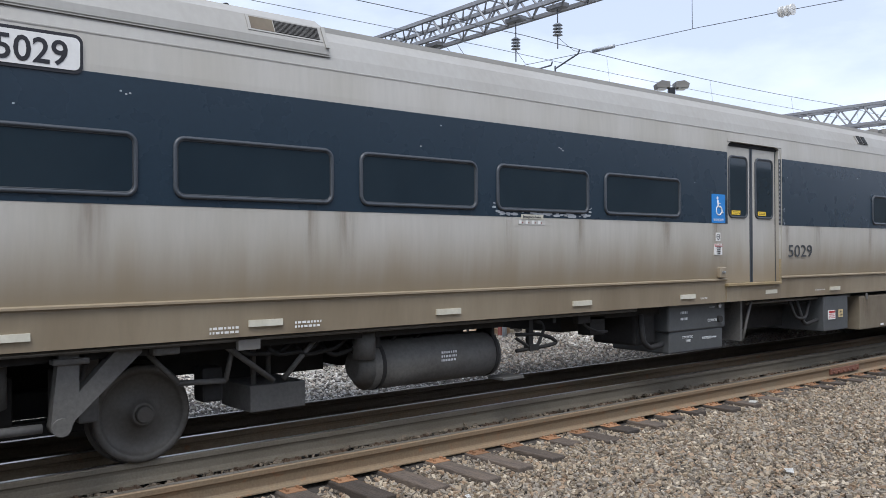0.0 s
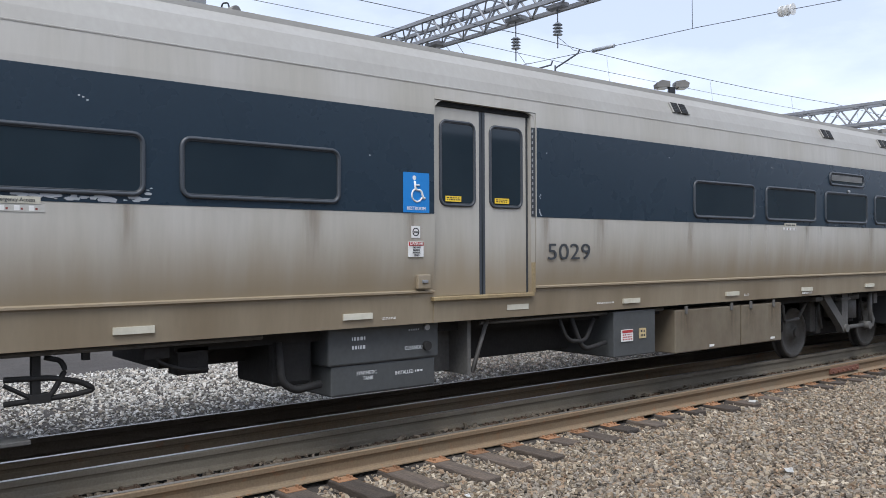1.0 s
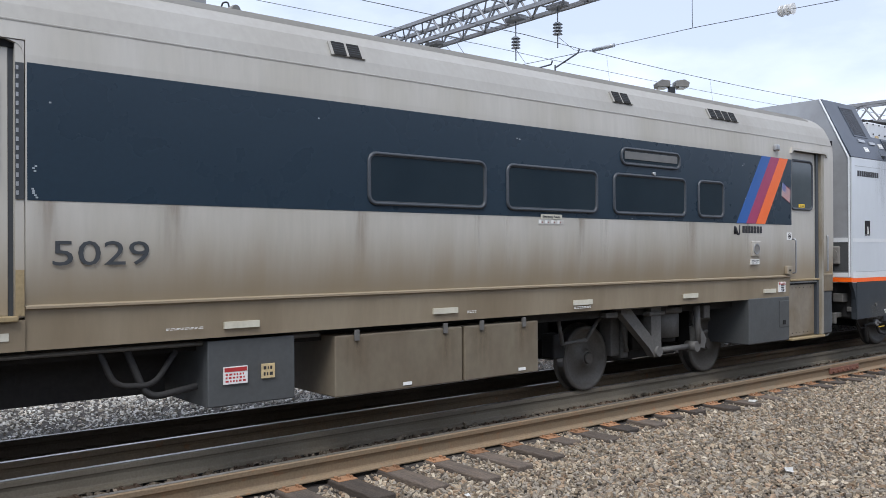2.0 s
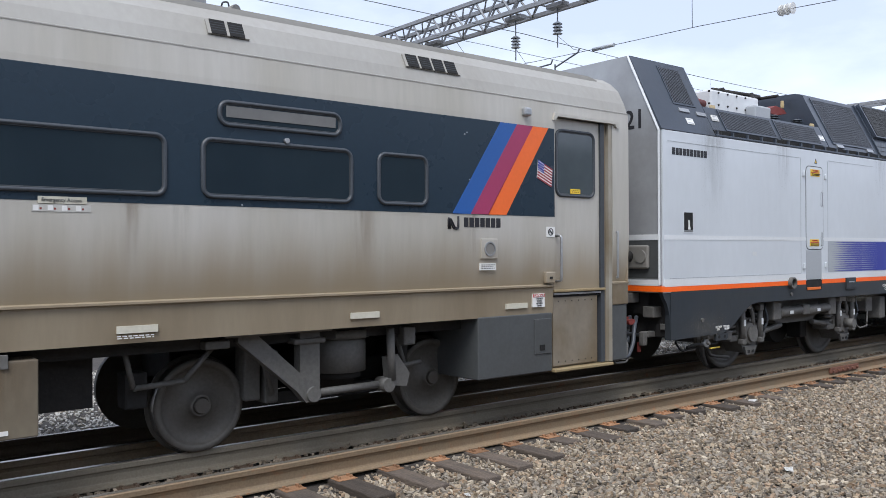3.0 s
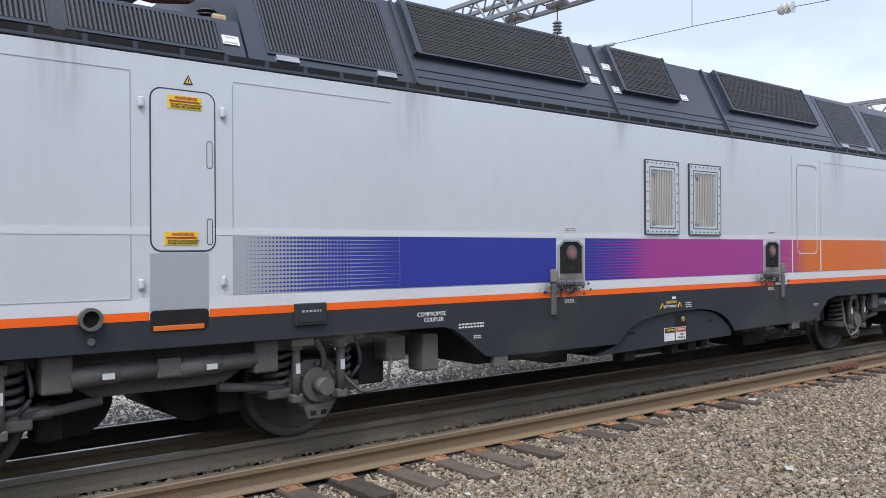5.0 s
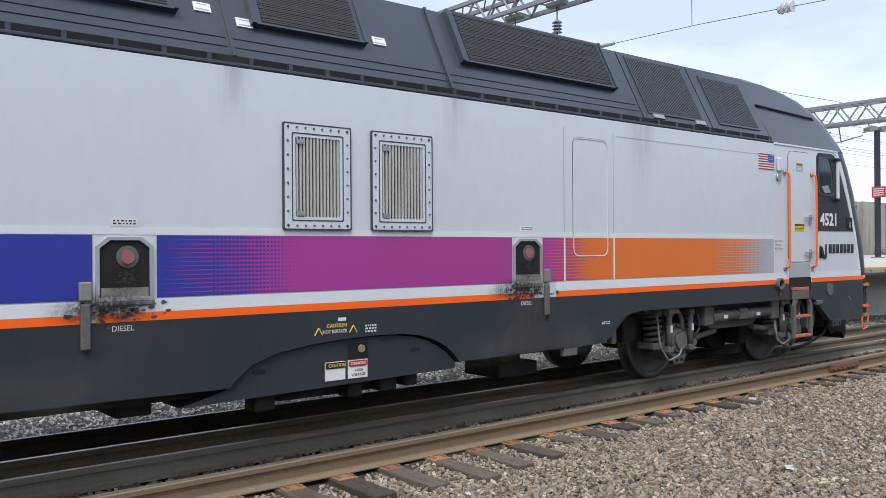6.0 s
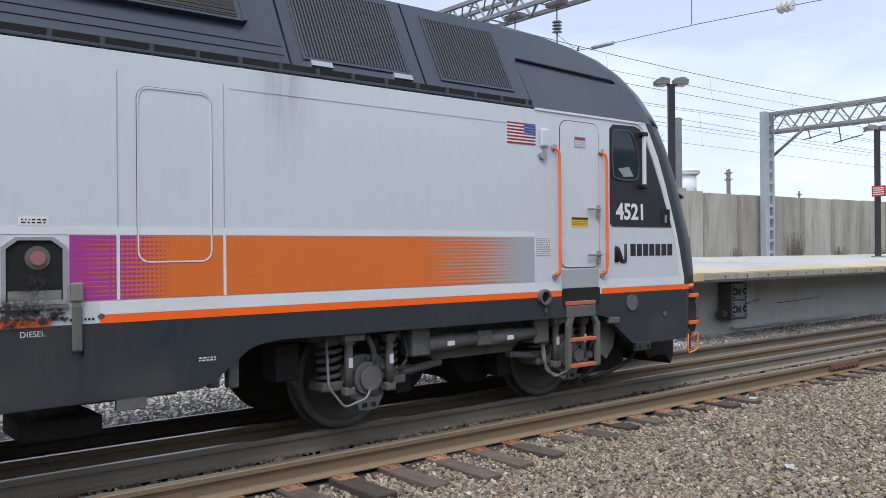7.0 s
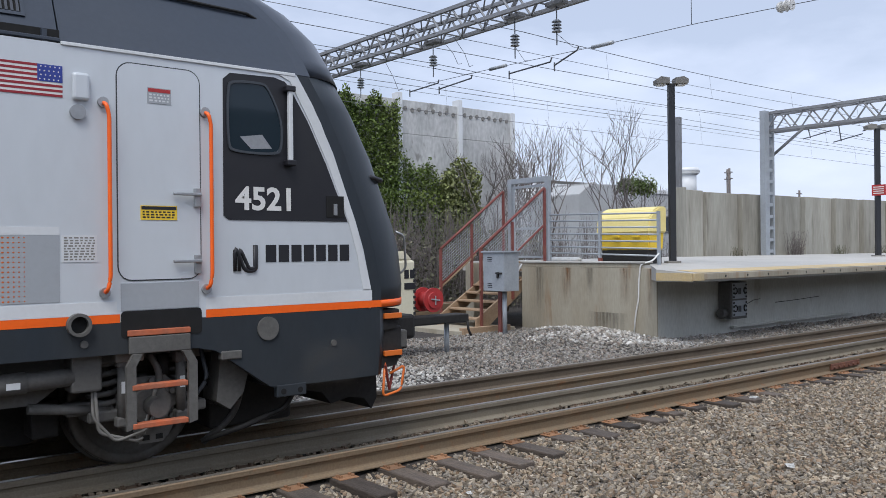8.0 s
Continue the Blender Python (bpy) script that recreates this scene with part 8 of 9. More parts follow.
def wall():
    w = thing("wall_back", "tall weathered concrete panel wall behind the platform", "wall", kind="structure")
    xs = [26.6, 27.75, 29.95, 31.95, 34.2, 36.5, 38.75, 41.0, 43.3, 45.6, 47.9, 50.2, 52.5, 54.8, 57.1, 59.4, 61.7, 64, 66.3]
    for k, (a, b) in enumerate(zip(xs, xs[1:])):
        ya = 18.55 - (a - 25.7) * 0.075
        bm = boxes((a + 0.035, b - 0.035, ya, ya + 0.25, 0.8, 3.82 + (0.05 if k == 0 else 0)), bevel=0.02)
        part("wall_panel", bm, "concrete_wall", w)
        part("wall_joint", boxes((b - 0.06, b + 0.06, ya + 0.06, ya + 0.2, 0.8, 3.80)), "concrete_wall", w)
    part("end_post", boxes((26.42, 26.60, 18.44, 18.8, 0.8, 3.95), bevel=0.012), "concrete_wall", w)
    g = random.Random(3)
    for x in (33.0, 29.2, 36.3, 39.6, 45.0):
        bm = bmesh.new()
        y = 18.35 - (x - 25.7) * 0.075
        big = 1.35 if x == 33.0 else 0.55
        for k in range(90 if big > 1 else 50):
            a = g.uniform(-0.5, 0.5)
            l = big * g.uniform(0.3, 0.8)
            r0 = Vector((x + g.uniform(-0.35, 0.35), y + g.uniform(-0.3, 0.1), 1.36))
            rod(bm, r0, r0 + Vector((a * l, g.uniform(-0.25, 0.1) * l, l)), 0.008, 0.003, 4, False)
        solid("dry_weeds", bm, "bark" if big > 1 else "scrub", "dry weeds along the foot of the concrete wall", "weeds", "weeds by the wall", "stuff")


# ---- overhead line: lattice gantries, insulators and wires ----
def truss(name, x, y0, y1, z0, z1, w, label, n):
    t = thing(name, label, "gantry", "overhead line gantries")
    for dx in (0, w):
        for z in (z0, z1):
            part("chord", boxes((x + dx - 0.05, x + dx + 0.05, y0, y1, z - 0.05, z + 0.05)), "truss", t)
        bm = bmesh.new()
        for k in range(n):
            a, b = y0 + (y1 - y0) * k / n, y0 + (y1 - y0) * (k + 1) / n
            m = (a + b) / 2
            rod(bm, (x + dx, a, z0), (x + dx, m, z1), 0.032, seg=5)
            rod(bm, (x + dx, m, z1), (x + dx, b, z0), 0.032, seg=5)
        part("lacing", bm, "truss", t)
    bm = bmesh.new()
    for k in range(n):
        a, b = y0 + (y1 - y0) * k / n, y0 + (y1 - y0) * (k + 1) / n
        for z in (z0, z1):
            rod(bm, (x, a, z), (x + w, b, z), 0.022, seg=5)
            rod(bm, (x, b, z), (x + w, b, z), 0.022, seg=5)
    part("cross_lacing", bm, "truss", t)
    return t


def insulator(x, y, z, drop, arm=None):
    i = thing("insulator", "grey porcelain suspension insulator hung under the gantry", "insulator", "gantry insulators")
    bm = bmesh.new()
    for k in range(4):
        rod(bm, (x, y, z - drop - 0.08 * k), (x, y, z - drop - 0.08 * k - 0.055), 0.06, 0.125, 14)
    part("sheds", bm, "porcelain", i)
    part("hanger", rods([((x, y, z), (x, y, z - drop - 0.62))], 0.016, 6), "wire", i)
    part("clamp", boxes((x - 0.12, x + 0.12, y - 0.28, y + 0.28, z - 0.02, z + 0.10), bevel=0.02), "truss", i)


def wire(name, pts, r=0.012, label="overhead line wire", kind=""):
    solid(name, pipe(bmesh.new(), pts, r, 5), "wire", label, "wire", "overhead wires")


def sagged(a, b, sag, n=10):
    a, b = Vector(a), Vector(b)
    return [a.lerp(b, k / n) - Vector((0, 0, 4 * sag * (k / n) * (1 - k / n))) for k in range(n + 1)]


def overhead():
    truss("gantry", 14.9, -2, 25.6, 7.77, 8.35, 0.75, "grey steel lattice gantry across the tracks", 30)
    part("gantry_column", boxes((14.95, 15.55, 25.3, 25.9, -0.3, 8.4), bevel=0.02), "truss", bpy.data.objects["gantry"])
    for y, d in ((14.22, 0.36), (15.68, 0.42), (19.05, 0.34), (22.8, 0.40)):
        insulator(15.25, y, 7.68, d)
    truss("far_gantry", 31.4, 2, 18.0, 6.35, 7.05, 0.6, "grey steel lattice gantry farther along the platform", 15)
    col = thing("gantry_column", "grey steel lattice column of the farther gantry", "column")
    part("leg", boxes((30.92, 31.24, 17.80, 18.02, 1.35, 7.1), (31.52, 31.62, 17.80, 18.02, 1.35, 7.05)), "galvanised", col)
    bm = bmesh.new()
    for k in range(12):
        box(bm, 31.24, 31.52, 17.82, 17.85, 1.5 + 0.46 * k, 1.62 + 0.46 * k)
    part("batten", bm, "galvanised", col)
    part("brace", rods([((31.7, 17.9, 5.4), (31.7, 16.6, 6.35))], 0.06, 8), "truss", col)
    far = thing("mast", "slim grey steel mast beyond the platform", "mast")
    part("mast_pole", boxes((32.18, 32.40, 22.66, 22.88, -0.3, 7.6), bevel=0.02), "truss", far)


# Unseen wall added behind the camera to darken reflections in the train's side
solid("wall_south", boxes((-70, 90, -18.4, -18, -0.4, 7.4), bevel=0.02), "concrete_wall", "unseen plain concrete wall added behind the camera to darken reflections", "wall", kind="structure")
platform()
stairs()
railing()
bin_yellow()
cabinet()
lamp_post(16.95, 12.15, 5.63, "black platform lamp post with two grey box lamp heads")
lamp_post(29.4, 12.85, 5.68, "black platform lamp post with two box heads and a red sign")
wall()
overhead()


# ---- beyond the platform ----
def tree(x, y, base, height, seed, label):
    """A bare young tree: tapering limbs that fork upward into fine twigs."""
    g = random.Random(seed)
    t = thing("bare_tree", label, "tree", "bare trees behind the fence", at=(x, y, base))
    trunk, crown = bmesh.new(), bmesh.new()

    def grow(p, d, length, r, depth):
        q = p + d * length * 0.5
        d2 = (d + Vector((g.uniform(-0.12, 0.12), g.uniform(-0.12, 0.12), 0.10))).normalized()
        e = q + d2 * length * 0.5
        bm, seg = (trunk, 7) if depth < 2 else (crown, 4)
        rod(bm, p, q, r, r * 0.86, seg, False)
        rod(bm, q, e, r * 0.86, r * 0.72, seg, False)
        if depth >= 6 or r < 0.003:
            return
        wide = 0.30 if depth == 0 else 0.62
        for k in range(2):
            s = 1 if k else -1
            nd = (d2 + Vector((s * g.uniform(0.1, wide), g.uniform(-wide, wide), g.uniform(0.0, 0.30)))).normalized()
            grow(e, nd, length * g.uniform(0.66, 0.86), r * g.uniform(0.60, 0.74), depth + 1)
        if depth > 0:
            nd = (d + Vector((g.uniform(-0.9, 0.9), g.uniform(-0.9, 0.9), g.uniform(0.0, 0.4)))).normalized()
            grow(q, nd, length * 0.6, r * 0.48, depth + 2)

    for k in range(2):
        grow(Vector((0.25 * k - 0.1, g.uniform(-0.1, 0.1), -0.1)), Vector((0.26 * k - 0.12, g.uniform(-0.12, 0.12), 1)).normalized(), height * 0.30, 0.062, 0)
    part("trunk", trunk, "bark", t)
    tagged(part("crown", crown, "bark", t), kind="stuff")


def leaves(name, material, label, count, seed, place, size):
    """Small leaves as one mesh of tilted four-sided blades; place(g) gives each one's point."""
    g = np.random.default_rng(seed)
    pts = np.array([place(g) for _ in range(count)])
    a = g.normal(size=(count, 3))
    a /= np.linalg.norm(a, axis=1, keepdims=True)
    b = np.cross(a, g.normal(size=(count, 3)))
    b /= np.linalg.norm(b, axis=1, keepdims=True)
    s = size * g.uniform(0.6, 1.4, (count, 1))
    v = np.stack([pts - a * s, pts - b * s * 0.6, pts + a * s, pts + b * s * 0.6], 1).reshape(-1, 3)
    me = bpy.data.meshes.new(name)
    me.from_pydata(v, [], (np.arange(count)[:, None] * 4 + np.arange(4)).tolist())
    me.materials.append(M[material])
    return tagged(new(name, me), label, "foliage", kind="stuff")


def barrier_wall():
    """A tall grey sound wall in panels between posts, its near end under ivy."""
    w = thing("sound_wall", "tall grey concrete sound wall, partly covered in green ivy", "wall", kind="structure")
    Y, top = 26.0, 7.5
    xs = [12.9, 16.0, 19.1, 22.1, 25.03]
    for k, (a, b) in enumerate(zip(xs, xs[1:])):
        for r in range(6):
            z = -0.3 + (top + 0.3) * r / 6
            part("wall_panel", boxes((a + 0.06, b - 0.06, Y, Y + 0.25, z + 0.004, z + (top + 0.3) / 6 - 0.004), bevel=0.012), "barrier", w)
        part("wall_post", boxes((b - 0.10, b + 0.10, Y - 0.12, Y + 0.28, -0.3, top + (0.25 if k < 3 else 0.0)), bevel=0.01), "white_line", w)
        bm = bmesh.new()
        for j in range(8):
            x = a + 0.3 + (b - a - 0.6) * j / 7
            rod(bm, (x, Y - 0.03, top - 0.32 - 0.05 * (j % 2)), (x, Y, top - 0.32 - 0.05 * (j % 2)), 0.085, seg=10)
        part("anchor_plate", bm, "lamp_grey", w)

    def ivy_place(g):
        while True:
            x, z = g.uniform(12.9, 22.3), g.uniform(0.2, 7.9)
            edge = 7.35 if x < 19.0 else (5.3 - 0.3 * (x - 19) if x < 21.3 else 4.9 - 1.2 * (x - 21.3))
            if z < edge + 0.5 * math.sin(x * 5) * g.random() and g.random() < (1.0 if x < 19 else 0.7):
                return (x, Y - 0.05 - 0.35 * g.random() ** 2 - (0.5 * g.random() if z < 4 else 0), z)

    leaves("ivy", "ivy", "dense green ivy hanging over the sound wall", 46000, 5, ivy_place, 0.058)

    def pale_place(g):
        x = g.uniform(20.6, 22.4)
        return (x, Y - 0.6 - 0.5 * g.random(), g.uniform(1.5, 5.4 - abs(x - 21.5) * 0.8))

    leaves("pale_ivy", "ivy_pale", "pale budding creeper on the sound wall", 4500, 6, pale_place, 0.07)
    bm = bmesh.new()
    g = random.Random(8)
    for k in range(1250):
        x, y = (g.uniform(14.0, 22.5), g.uniform(20.5, 25.0)) if k < 900 else (g.uniform(23.0, 35.0), g.uniform(23.5, 27.0))
        p = Vector((x, y, -0.25))
        h = g.uniform(1.4, 3.6)
        q = p + Vector((g.uniform(-0.7, 0.7), g.uniform(-0.4, 0.4), h))
        rod(bm, p, q, 0.011, 0.005, 4, False)
        for j in range(2):
            s = p.lerp(q, g.uniform(0.4, 0.9))
            rod(bm, s, s + Vector((g.uniform(-0.5, 0.5), g.uniform(-0.4, 0.4), g.uniform(0.1, 0.7))), 0.008, 0.004, 3, False)
    solid("brush", bm, "bark", "tangled bare brush below the sound wall", "brush", kind="stuff")

    def low_green(g):
        return (g.uniform(13.5, 22.0), g.uniform(20.5, 25.0), -0.2 + 2.6 * g.random() ** 1.6)

    leaves("undergrowth", "scrub", "dull green and brown undergrowth", 7000, 9, low_green, 0.07)


def buildings():
    b = thing("warehouse", "low white flat-roofed warehouse beyond the fence", "building")
    part("wall", boxes((41.5, 66, 45, 60, -0.3, 6.6), bevel=0.03), "facade", b)
    part("parapet", boxes((41.4, 66.1, 44.9, 45.2, 6.4, 6.75), bevel=0.02), "white_line", b)
    part("roof_band", boxes((43.5, 54.5, 44.85, 44.98, 5.25, 5.55)), "lamp_grey", b)
    part("roof_house", boxes((47.0, 54.0, 46, 52, 6.6, 7.1), bevel=0.03), "under_grey", b)
    part("gable", slab(bmesh.new(), [(38, -0.3), (38, 3.9), (43, 6.1), (48, 6.6), (48, -0.3)], 41.0, 44.8), "barrier", b)
    for x in (43.2, 45.0, 52.5, 57, 61):
        wdw = part("window", ring(bmesh.new(), rounded(x, x + 1.4, 3.1, 4.5, 0.02, 1), rounded(x + 0.08, x + 1.32, 3.18, 4.42, 0.02, 1), 44.9, 45.0), "lamp_grey", b)
        part("pane", boxes((x + 0.08, x + 1.32, 44.96, 44.99, 3.18, 4.42)), "glass_dark", wdw)
    for x, y, z, r, h in ((45.3, 45.5, 6.75, 0.45, 1.5), (66.3, 46, 6.3, 0.95, 2.7)):
        s = thing("roof_stack", "white metal roof ventilator stack", "ventilator", "roof stacks")
        part("shaft", rods([((x, y, z), (x, y, z + h * 0.75))], r, 16), "white_line", s)
        part("hood", rod(rod(bmesh.new(), (x, y, z + h * 0.75), (x, y, z + h * 0.85), r, r * 1.35, 16), (x, y, z + h * 0.85), (x, y, z + h), r * 1.35, r * 1.2, 16), "white_line", s)
    shed = thing("shed", "white and yellow vehicle cover beyond the fence", "shed")
    part("cover", slab_y([(36.0, -0.3), (36.0, 4.8), (37.0, 5.4), (40.5, 5.5), (41.2, 5.0), (41.2, -0.3)], 32, 36), "facade", shed)
    g = random.Random(21)
    far = thing("far_depot", "low grey depot buildings on the horizon", "building", kind="structure")
    for k in range(8):
        x = 75 + 16 * k
        part("far_wall", boxes((x, x + g.uniform(9, 15), 60, 72, -0.3, g.uniform(3.5, 6.5))), "facade", far)
    for x, y, h in ((71.5, 45, 9.1), (72.6, 45.5, 9.3), (84.8, 45, 7.6)):
        p = thing("utility_pole", "dark wooden utility pole with crossarms", "pole", "utility poles")
        part("pole", rods([((x, y, -0.3), (x, y, h))], 0.11, 8), "bark", p)
        for z in (h - 0.4, h - 1.0):
            part("crossarm", boxes((x - 0.5, x + 0.5, y - 0.05, y + 0.05, z, z + 0.09)), "bark", p)

    def bush(g):
        a, r = g.uniform(0, 6.28), g.random() ** 0.5
        return (34.75 + 1.35 * r * math.cos(a), 27 + 0.7 * r * math.sin(a), 4.85 + 0.32 * g.normal() * (1 - 0.5 * r))

    leaves("evergreen_bush", "ivy", "dark green bush top behind the fence", 1500, 12, bush, 0.07)


def reel():
    """A parked trailer behind the train's nose: cream tank, red hose reel, drawbar, jack leg and wheel."""
    p = thing("utility_trailer", "parked trailer with a cream tank, red hose reel and dark drawbar", "trailer")
    part("tank", boxes((8.75, 9.45, 12.4, 12.9, 0.50, 1.55), bevel=0.04), "cream", p)
    part("cap", slab_y([(8.78, 1.55), (8.95, 1.72), (9.25, 1.72), (9.42, 1.55)], 12.42, 12.88), "cream", p)
    part("figures", boxes((9.20, 9.30, 12.392, 12.402, 1.22, 1.38), (9.33, 9.43, 12.392, 12.402, 1.22, 1.38), (9.20, 9.43, 12.392, 12.402, 1.02, 1.14)), "letter", p)
    part("hazard_edge", boxes(*[(9.40, 9.452, 12.39, 12.40, 0.55 + 0.1 * k, 0.60 + 0.1 * k) for k in range(9)]), "letter", p)
    r = p
    bm = rod(bmesh.new(), (8.52, 12.42, 0.04), (8.52, 12.62, 0.04), 0.29, seg=28)
    tyre = part("tyre", bm, "under_dark", r)
    part("rim", rod(rod(bmesh.new(), (8.52, 12.405, 0.04), (8.52, 12.43, 0.04), 0.13, 0.14, 20), (8.52, 12.37, 0.04), (8.52, 12.41, 0.04), 0.03, seg=12), "frame_dark", tyre)
    part("chassis", boxes((7.2, 8.70, 12.45, 12.8, 0.36, 0.48), (8.43, 8.61, 12.64, 13.5, 0.0, 0.12), (8.48, 8.56, 12.65, 12.75, 0.12, 0.36), (7.1, 8.1, 12.5, 13.2, 0.10, 0.36), bevel=0.01), "under_dark", r)
    part("drum", rod(rod(bmesh.new(), (9.87, 12.35, 0.80), (9.87, 12.75, 0.80), 0.15, seg=20), (9.87, 12.38, 0.80), (9.87, 12.42, 0.80), 0.23, seg=28), "red", r)
    part("far_flange", rod(bmesh.new(), (9.87, 12.70, 0.80), (9.87, 12.74, 0.80), 0.23, seg=28), "red", r)
    part("crank", rods([((9.78, 12.34, 0.82), (9.98, 12.34, 0.79)), ((9.88, 12.34, 0.71), (9.88, 12.34, 0.88))], 0.014, 6), "steel", r)
    part("beam", boxes((8.72, 10.75, 12.4, 12.8, 0.34, 0.498), (9.0, 9.4, 12.35, 12.8, 0.18, 0.34), bevel=0.02), "under_dark", r)
    part("leg", rods([((10.35, 12.6, -0.3), (10.35, 12.6, 0.34)), ((9.1, 12.6, -0.3), (9.1, 12.6, 0.19))], 0.05, 10), "galvanised", r)
    part("hook", pipe(bmesh.new(), [(10.7, 12.4, 0.36), (10.72, 12.38, 0.18), (10.78, 12.38, 0.08)], 0.025), "under_dark", r)


def wires():
    for n, (y, zt, zb) in enumerate(((15.4, 7.27, 6.42), (19.15, 7.14, 6.38), (22.45, 7.47, 6.40))):
        line = thing("overhead_line", "overhead line of messenger and contact wire with thin droppers", "overhead line", "overhead lines")
        for a, b in ((-40, 15.25), (15.25, 31.7), (31.7, 75), (75, 160)):
            part("messenger_wire", pipe(bmesh.new(), sagged((a, y, zt), (b, y, zt), 0.12, 8), 0.009, 5), "wire", line)
        part("contact_wire", pipe(bmesh.new(), [(-40, y - 0.1, zb), (160, y - 0.1, zb)], 0.008, 5), "wire", line)
        for k in range(9):
            x = 18.5 + 5 * k
            part("dropper", rods([((x, y, zt - 0.1), (x, y - 0.1, zb))], 0.004, 4), "wire", line)
    for y, z, sag in ((16.9, 7.28, 0.05), (24.8, 7.62, 0.05), (20.6, 7.42, 0.1)):
        line = thing("feeder_wire", "thin dark feeder wire strung between the gantries", "wire", "feeder wires")
        for a, b in ((-40, 15.25), (15.25, 31.7), (31.7, 75), (75, 160)):
            part("span", pipe(bmesh.new(), sagged((a, y, z), (b, y, z), sag, 8), 0.007, 5), "wire", line)
    wire("span_wire", [(17, 21.6, 7.12), (17, 18.4, 7.08), (17, 14.26, 6.97), (17, 11.4, 6.92), (17, 9.3, 6.83), (17, 4.0, 6.58)], 0.0085, "span wire with insulators across the tracks")
    for y, z in ((14.26, 6.97), (18.2, 7.075)):
        solid("strain_insulator", rod(bmesh.new(), (17, y - 0.35, z), (17, y + 0.35, z), 0.05, seg=10), "porcelain", "grey strain insulator in the span wire", "insulator", "span wire insulators")
    bm = bmesh.new()
    for k in range(3):
        rod(bm, (17, 9.13 + 0.12 * k, 6.825), (17, 9.20 + 0.12 * k, 6.83), 0.125, 0.10, 14)
    solid("disc_insulator", bm, "white", "white disc insulators in the span wire", "insulator", "span wire insulators")
    wire("hanger_wire", [(17, 11.6, 6.92), (17, 11.6, 8.3)], 0.008, "thin hanger wire of the span wire")
    for p, q in (((17.73, 6.81), (16.1, 6.86)), ((15.95, 6.74), (15.12, 7.0)), ((20.95, 6.86), (19.4, 6.95)), ((22.5, 7.0), (21.0, 7.06))):
        solid("steady_arm", rods([((17, p[0], p[1]), (17, q[0], q[1])), ((17, p[0], p[1] - 0.16), (17, p[0], p[1] + 0.08)), ((17, q[0], q[1]), (17, q[0] - 0.05, q[1] + 0.10))], 0.022, 6), "wire", "dark steady arm holding the contact wire", "steady arm", "steady arms")
    for y0, z0, y1, z1 in ((14.22, 6.98, 14.9, 6.98), (15.68, 6.94, 16.9, 7.04), (19.05, 6.98, 18.6, 7.08)):
        wire("pull_off", [(15.25, y0, z0), (16.2, (y0 + y1) / 2, min(z0, z1) - 0.12), (17, y1, z1)], 0.006, "thin pull-off wire tied to the span wire")
    for x, y, z, w in ((15.3, 18.2, 7.72, 0.5), (15.3, 18.7, 7.72, 0.4), (15.3, 21.6, 7.72, 0.6)):
        wire("jumper_wire", [(x, y, z), (x + 0.2, y - 0.25, z - w), (x + 0.5, y - 0.1, z - w * 1.6), (x + 0.9, y + 0.2, z - w * 1.3)], 0.008, "thin looping jumper wire below the gantry")
    for k, (y, z) in enumerate(((14.5, 6.0), (15.6, 5.7), (16.8, 5.95))):
        solid("steady_arm", rods([((32.0, y, z), (32.0, y - 1.1, z + 0.2)), ((32.0, y - 0.3, z), (32.0, y - 0.2, 6.36))], 0.022, 5), "wire", "dark steady arm under the farther gantry", "steady arm", "steady arms")
    wire("guy_wire", [(48, 30, -0.3), (71.5, 45, 8.6)], 0.02, "slanting guy wire beyond the wall")
    s = thing("warning_sign", "small red warning sign on the lamp post", "sign")
    part("panel", boxes((29.30, 29.33, 12.55, 13.0, 3.42, 3.78)), "red", s)
    part("print", bars_x(29.296, 12.60, 12.95, 3.46, 3.74), "white", s)
    part("clip", boxes((29.33, 29.36, 12.70, 12.88, 3.55, 3.65)), "steel", s)


def bars_x(x, y0, y1, z0, z1):
    return boxes(*[(x - 0.004, x, y0, y1, z0 + (z1 - z0) * k / 4 + 0.02, z0 + (z1 - z0) * k / 4 + 0.05) for k in range(4)])


def yard_clutter():
    """Old rails and timbers stacked behind the stair, and a concrete block."""
    g = random.Random(14)
    for k in range(7):
        y, z = 18.2 + 0.24 * (k % 4), -0.10 + 0.18 * (k // 4)
        a = 13.3 + g.uniform(-0.2, 0.2)
        solid("old_rail", boxes((a, a + 4.2, y, y + 0.15, z, z + 0.17), bevel=0.02), "bar_rust" if k % 2 else "rail_rust", "rusty old rail stacked behind the stair", "rail", "stacked old rails")
    for k in range(3):
        x = 13.8 + 1.4 * k
        solid("timber_bearer", boxes((x, x + 0.2, 18.1, 19.3, -0.34, -0.10), bevel=0.015), "tie_wood", "weathered timber bearer under the stacked rails", "timber", "timber bearers")
    solid("concrete_block", boxes((15.05, 15.40, 17.15, 17.5, -0.35, 1.38), bevel=0.02), "concrete", "pale concrete post standing behind the stair", "post")


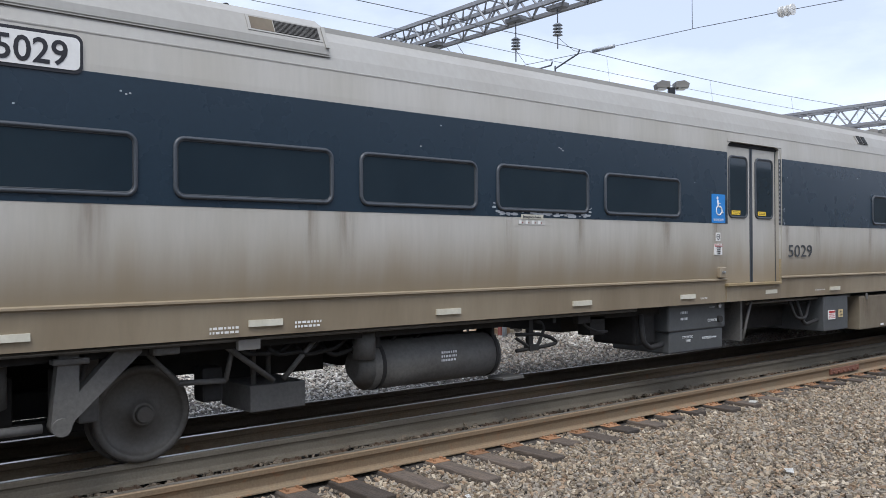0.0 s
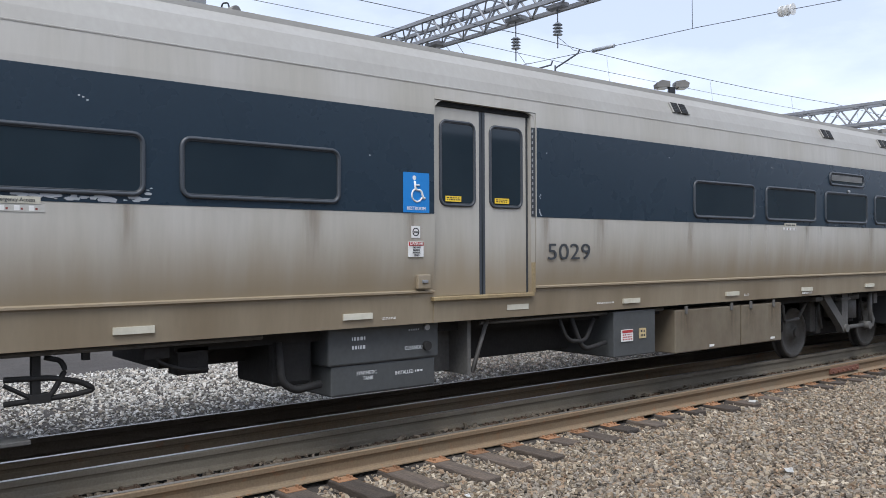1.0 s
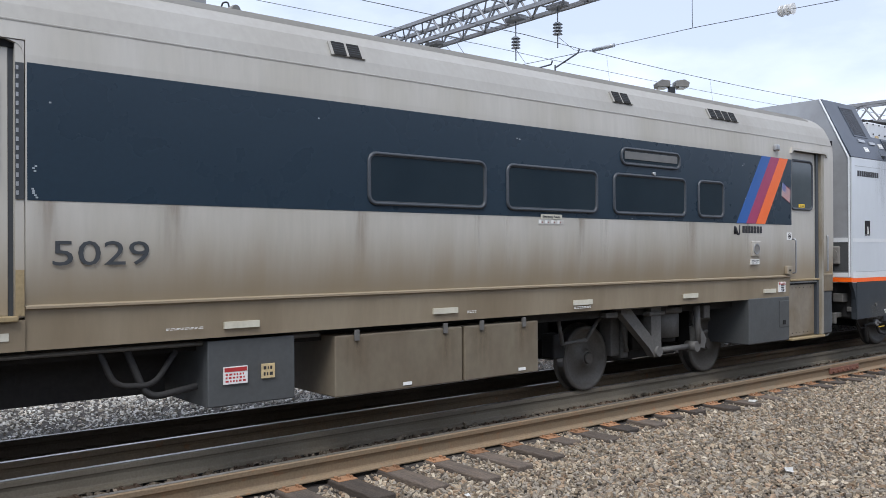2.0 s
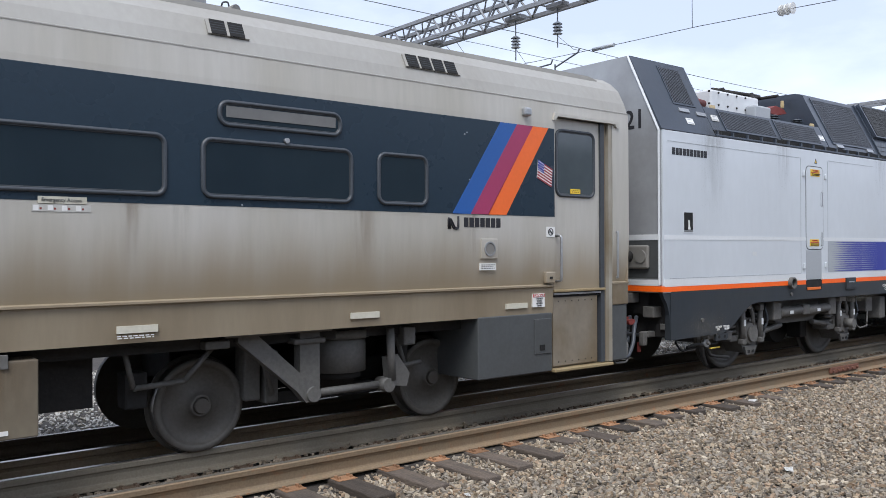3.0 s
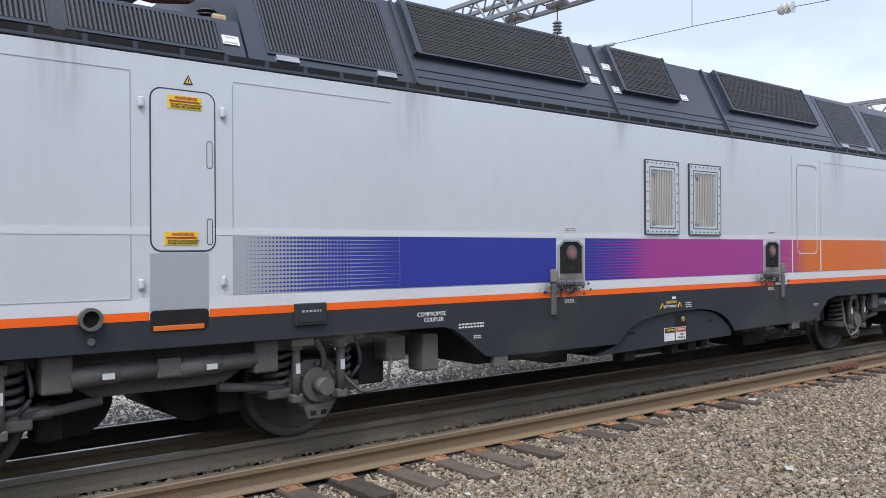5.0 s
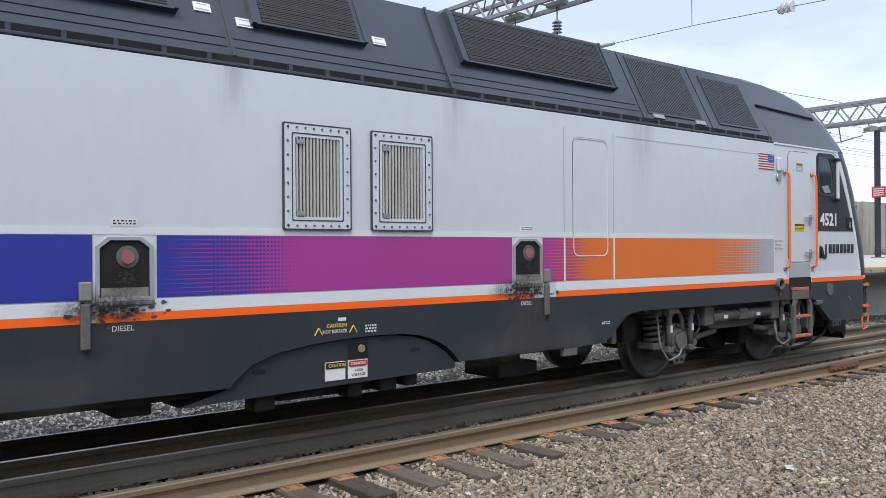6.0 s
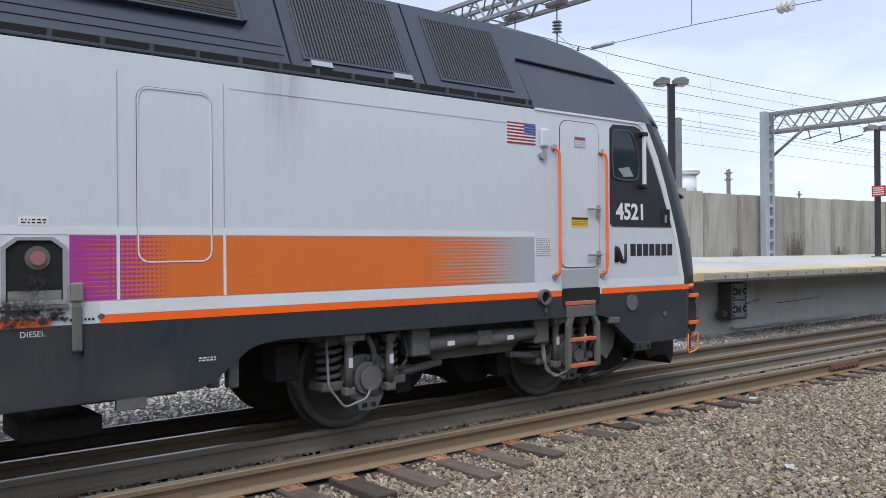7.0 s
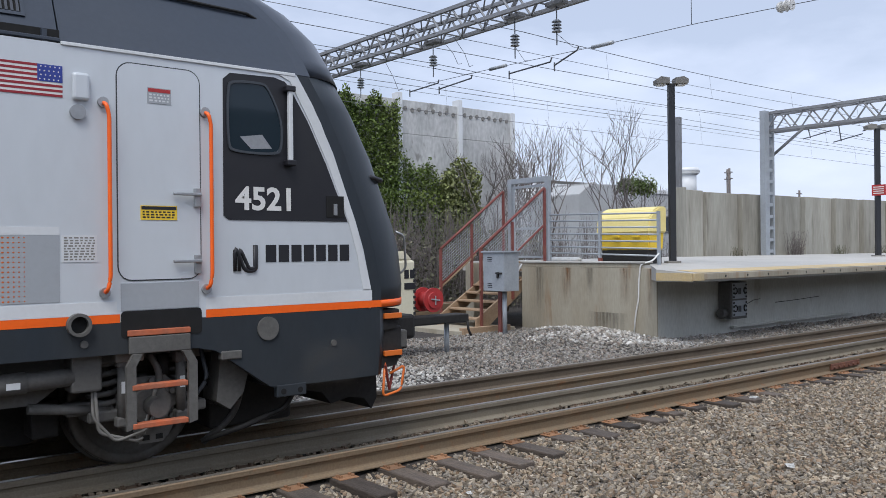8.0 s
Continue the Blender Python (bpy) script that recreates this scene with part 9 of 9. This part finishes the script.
def floodlight():
    """Twin round floodlights on a slim mast behind the train."""
    f = thing("floodlight", "round grey floodlights on a slim dark mast", "floodlight")
    part("mast", rods([((8.9, 20.2, -0.35), (8.9, 20.2, 7.95))], 0.07, 10), "pole_black", f)
    part("crossarm", boxes((7.8, 9.5, 20.15, 20.25, 7.86, 7.96), bevel=0.01), "truss", f)
    for x in (7.95, 9.30):
        h = part("lamp_head", rod(rod(bmesh.new(), (x, 20.0, 7.80), (x + 0.12, 19.72, 7.76), 0.10, 0.19, 18), (x + 0.12, 19.72, 7.76), (x + 0.13, 19.70, 7.757), 0.19, seg=18), "lamp_grey", f)
        part("bracket", pipe(bmesh.new(), [(x - 0.1, 20.1, 7.9), (x - 0.12, 19.95, 8.02), (x, 19.9, 8.04), (x + 0.04, 19.88, 7.85)], 0.022, 6), "pole_black", h)
    part("ballast_box", boxes((8.3, 8.75, 19.95, 20.15, 7.80, 8.05), bevel=0.02), "truss", f)


floodlight()
barrier_wall()
yard_clutter()
buildings()
reel()
wires()
tree(23.6, 24.0, 0.0, 6.0, 31, "bare brown tree with fine upright twigs by the sound wall")
tree(25.6, 25.0, 0.0, 6.2, 32, "bare slender tree beside the stair gate")
tree(31.5, 26.0, 0.3, 7.5, 33, "bare many-stemmed tree above the grit bin")
tree(33.8, 26.2, 0.3, 4.9, 34, "low bare tree behind the platform railing")
tree(21.9, 23.4, 0.0, 5.4, 35, "thin bare sapling in front of the sound wall")

# ---- loose stones, the nearest last and densest ----
stones("ballast_stones", "stone", "loose crushed stones, grey and brown, beside the track", 104000, 0.5, 15.0, 2.3, 6.20, 0.0210, 1, off_ties)
stones("shoulder_stones", "stone", "crushed stones along the farther shoulder of the track", 24000, 14.5, 42.0, 3.8, 6.20, 0.029, 2, off_ties)
stones("rail_stones", "stone_dust", "dusty brown crushed stones between the rails and ties", 20000, -3.0, 24.0, 6.30, 8.6, 0.023, 3, off_ties)
stones("heap_stones", "stone_pale", "pale broken stone heaped at the platform corner", 7000, 12.6, 18.5, 10.0, 14.6, 0.034, 7, lambda x, y: ((np.abs(x - 15.0) / 3.2) ** 2 + ((y - 12.0) / 2.2) ** 2 < 0.55 + 0.35 * np.sin(3 * x + 2 * y)) & ((x < 14.83) | (y < 11.04)))
# paler stones here make up for the train's too deep shadow
stones("west_stones", "stone_pale", "crushed stones beyond the track, lightened against the train's shade", 26000, -0.6, 9.0, 8.70, 14.5, 0.0215, 8)
stones("far_stones", "stone_grey", "grey crushed stones beyond the track", 34000, 8.0, 19.0, 8.70, 15.0, 0.0215, 4, lambda x, y: (x < 15.0) | (y < 11.0))
stones("yard_stones", "stone_grey", "pale crushed stones beside the platform wall", 14000, 15.0, 40.0, 8.70, 11.0, 0.029, 5)

for x, y, w, turn in ((6.98, 3.82, 0.075, 40), (9.93, 5.90, 0.10, 10), (4.35, 5.05, 0.045, 75)):
    bm = bmesh.new()
    q = [bm.verts.new(Matrix.Rotation(radians(turn), 3, "Z") @ Vector((a * w, b * w * 0.5, c * w))) for a, b, c in ((-1, -0.8, 0.2), (0.1, -1, 0.5), (1, -0.6, 0.15), (0.9, 0.9, 0.1), (0.0, 1, 0.45), (-0.9, 0.8, 0.25))]
    bm.faces.new((q[0], q[1], q[4], q[5]))
    bm.faces.new((q[1], q[2], q[3], q[4]))
    bmesh.ops.solidify(bm, geom=bm.faces[:], thickness=0.004)
    bmesh.ops.translate(bm, verts=bm.verts[:], vec=(x, y, heights(x, y) + 0.03))
    solid("paper_scrap", bm, "white", "crumpled white scrap lying on the ballast", "litter", "scraps on the ballast")


def offset(t):
    k = min(int(t / 0.5), len(TRAIN) - 2)
    return TRAIN[k] + (TRAIN[k + 1] - TRAIN[k]) * (t / 0.5 - k)


def motions():
    """The train rolls backwards along the track; its wheels turn with the distance run."""
    for ob in (CAR, LOCO):
        walk(ob, [(0.5 * k, pose(s, 0, 0)) for k, s in enumerate(TRAIN)])
    for w, r in TURNING:
        x, y, z = w.location
        walk(w, [(0.1 * k, Matrix.Translation((x, y, z)) @ Matrix.Rotation(offset(0.1 * k) / r, 4, "Y")) for k in range(81)])


motions()
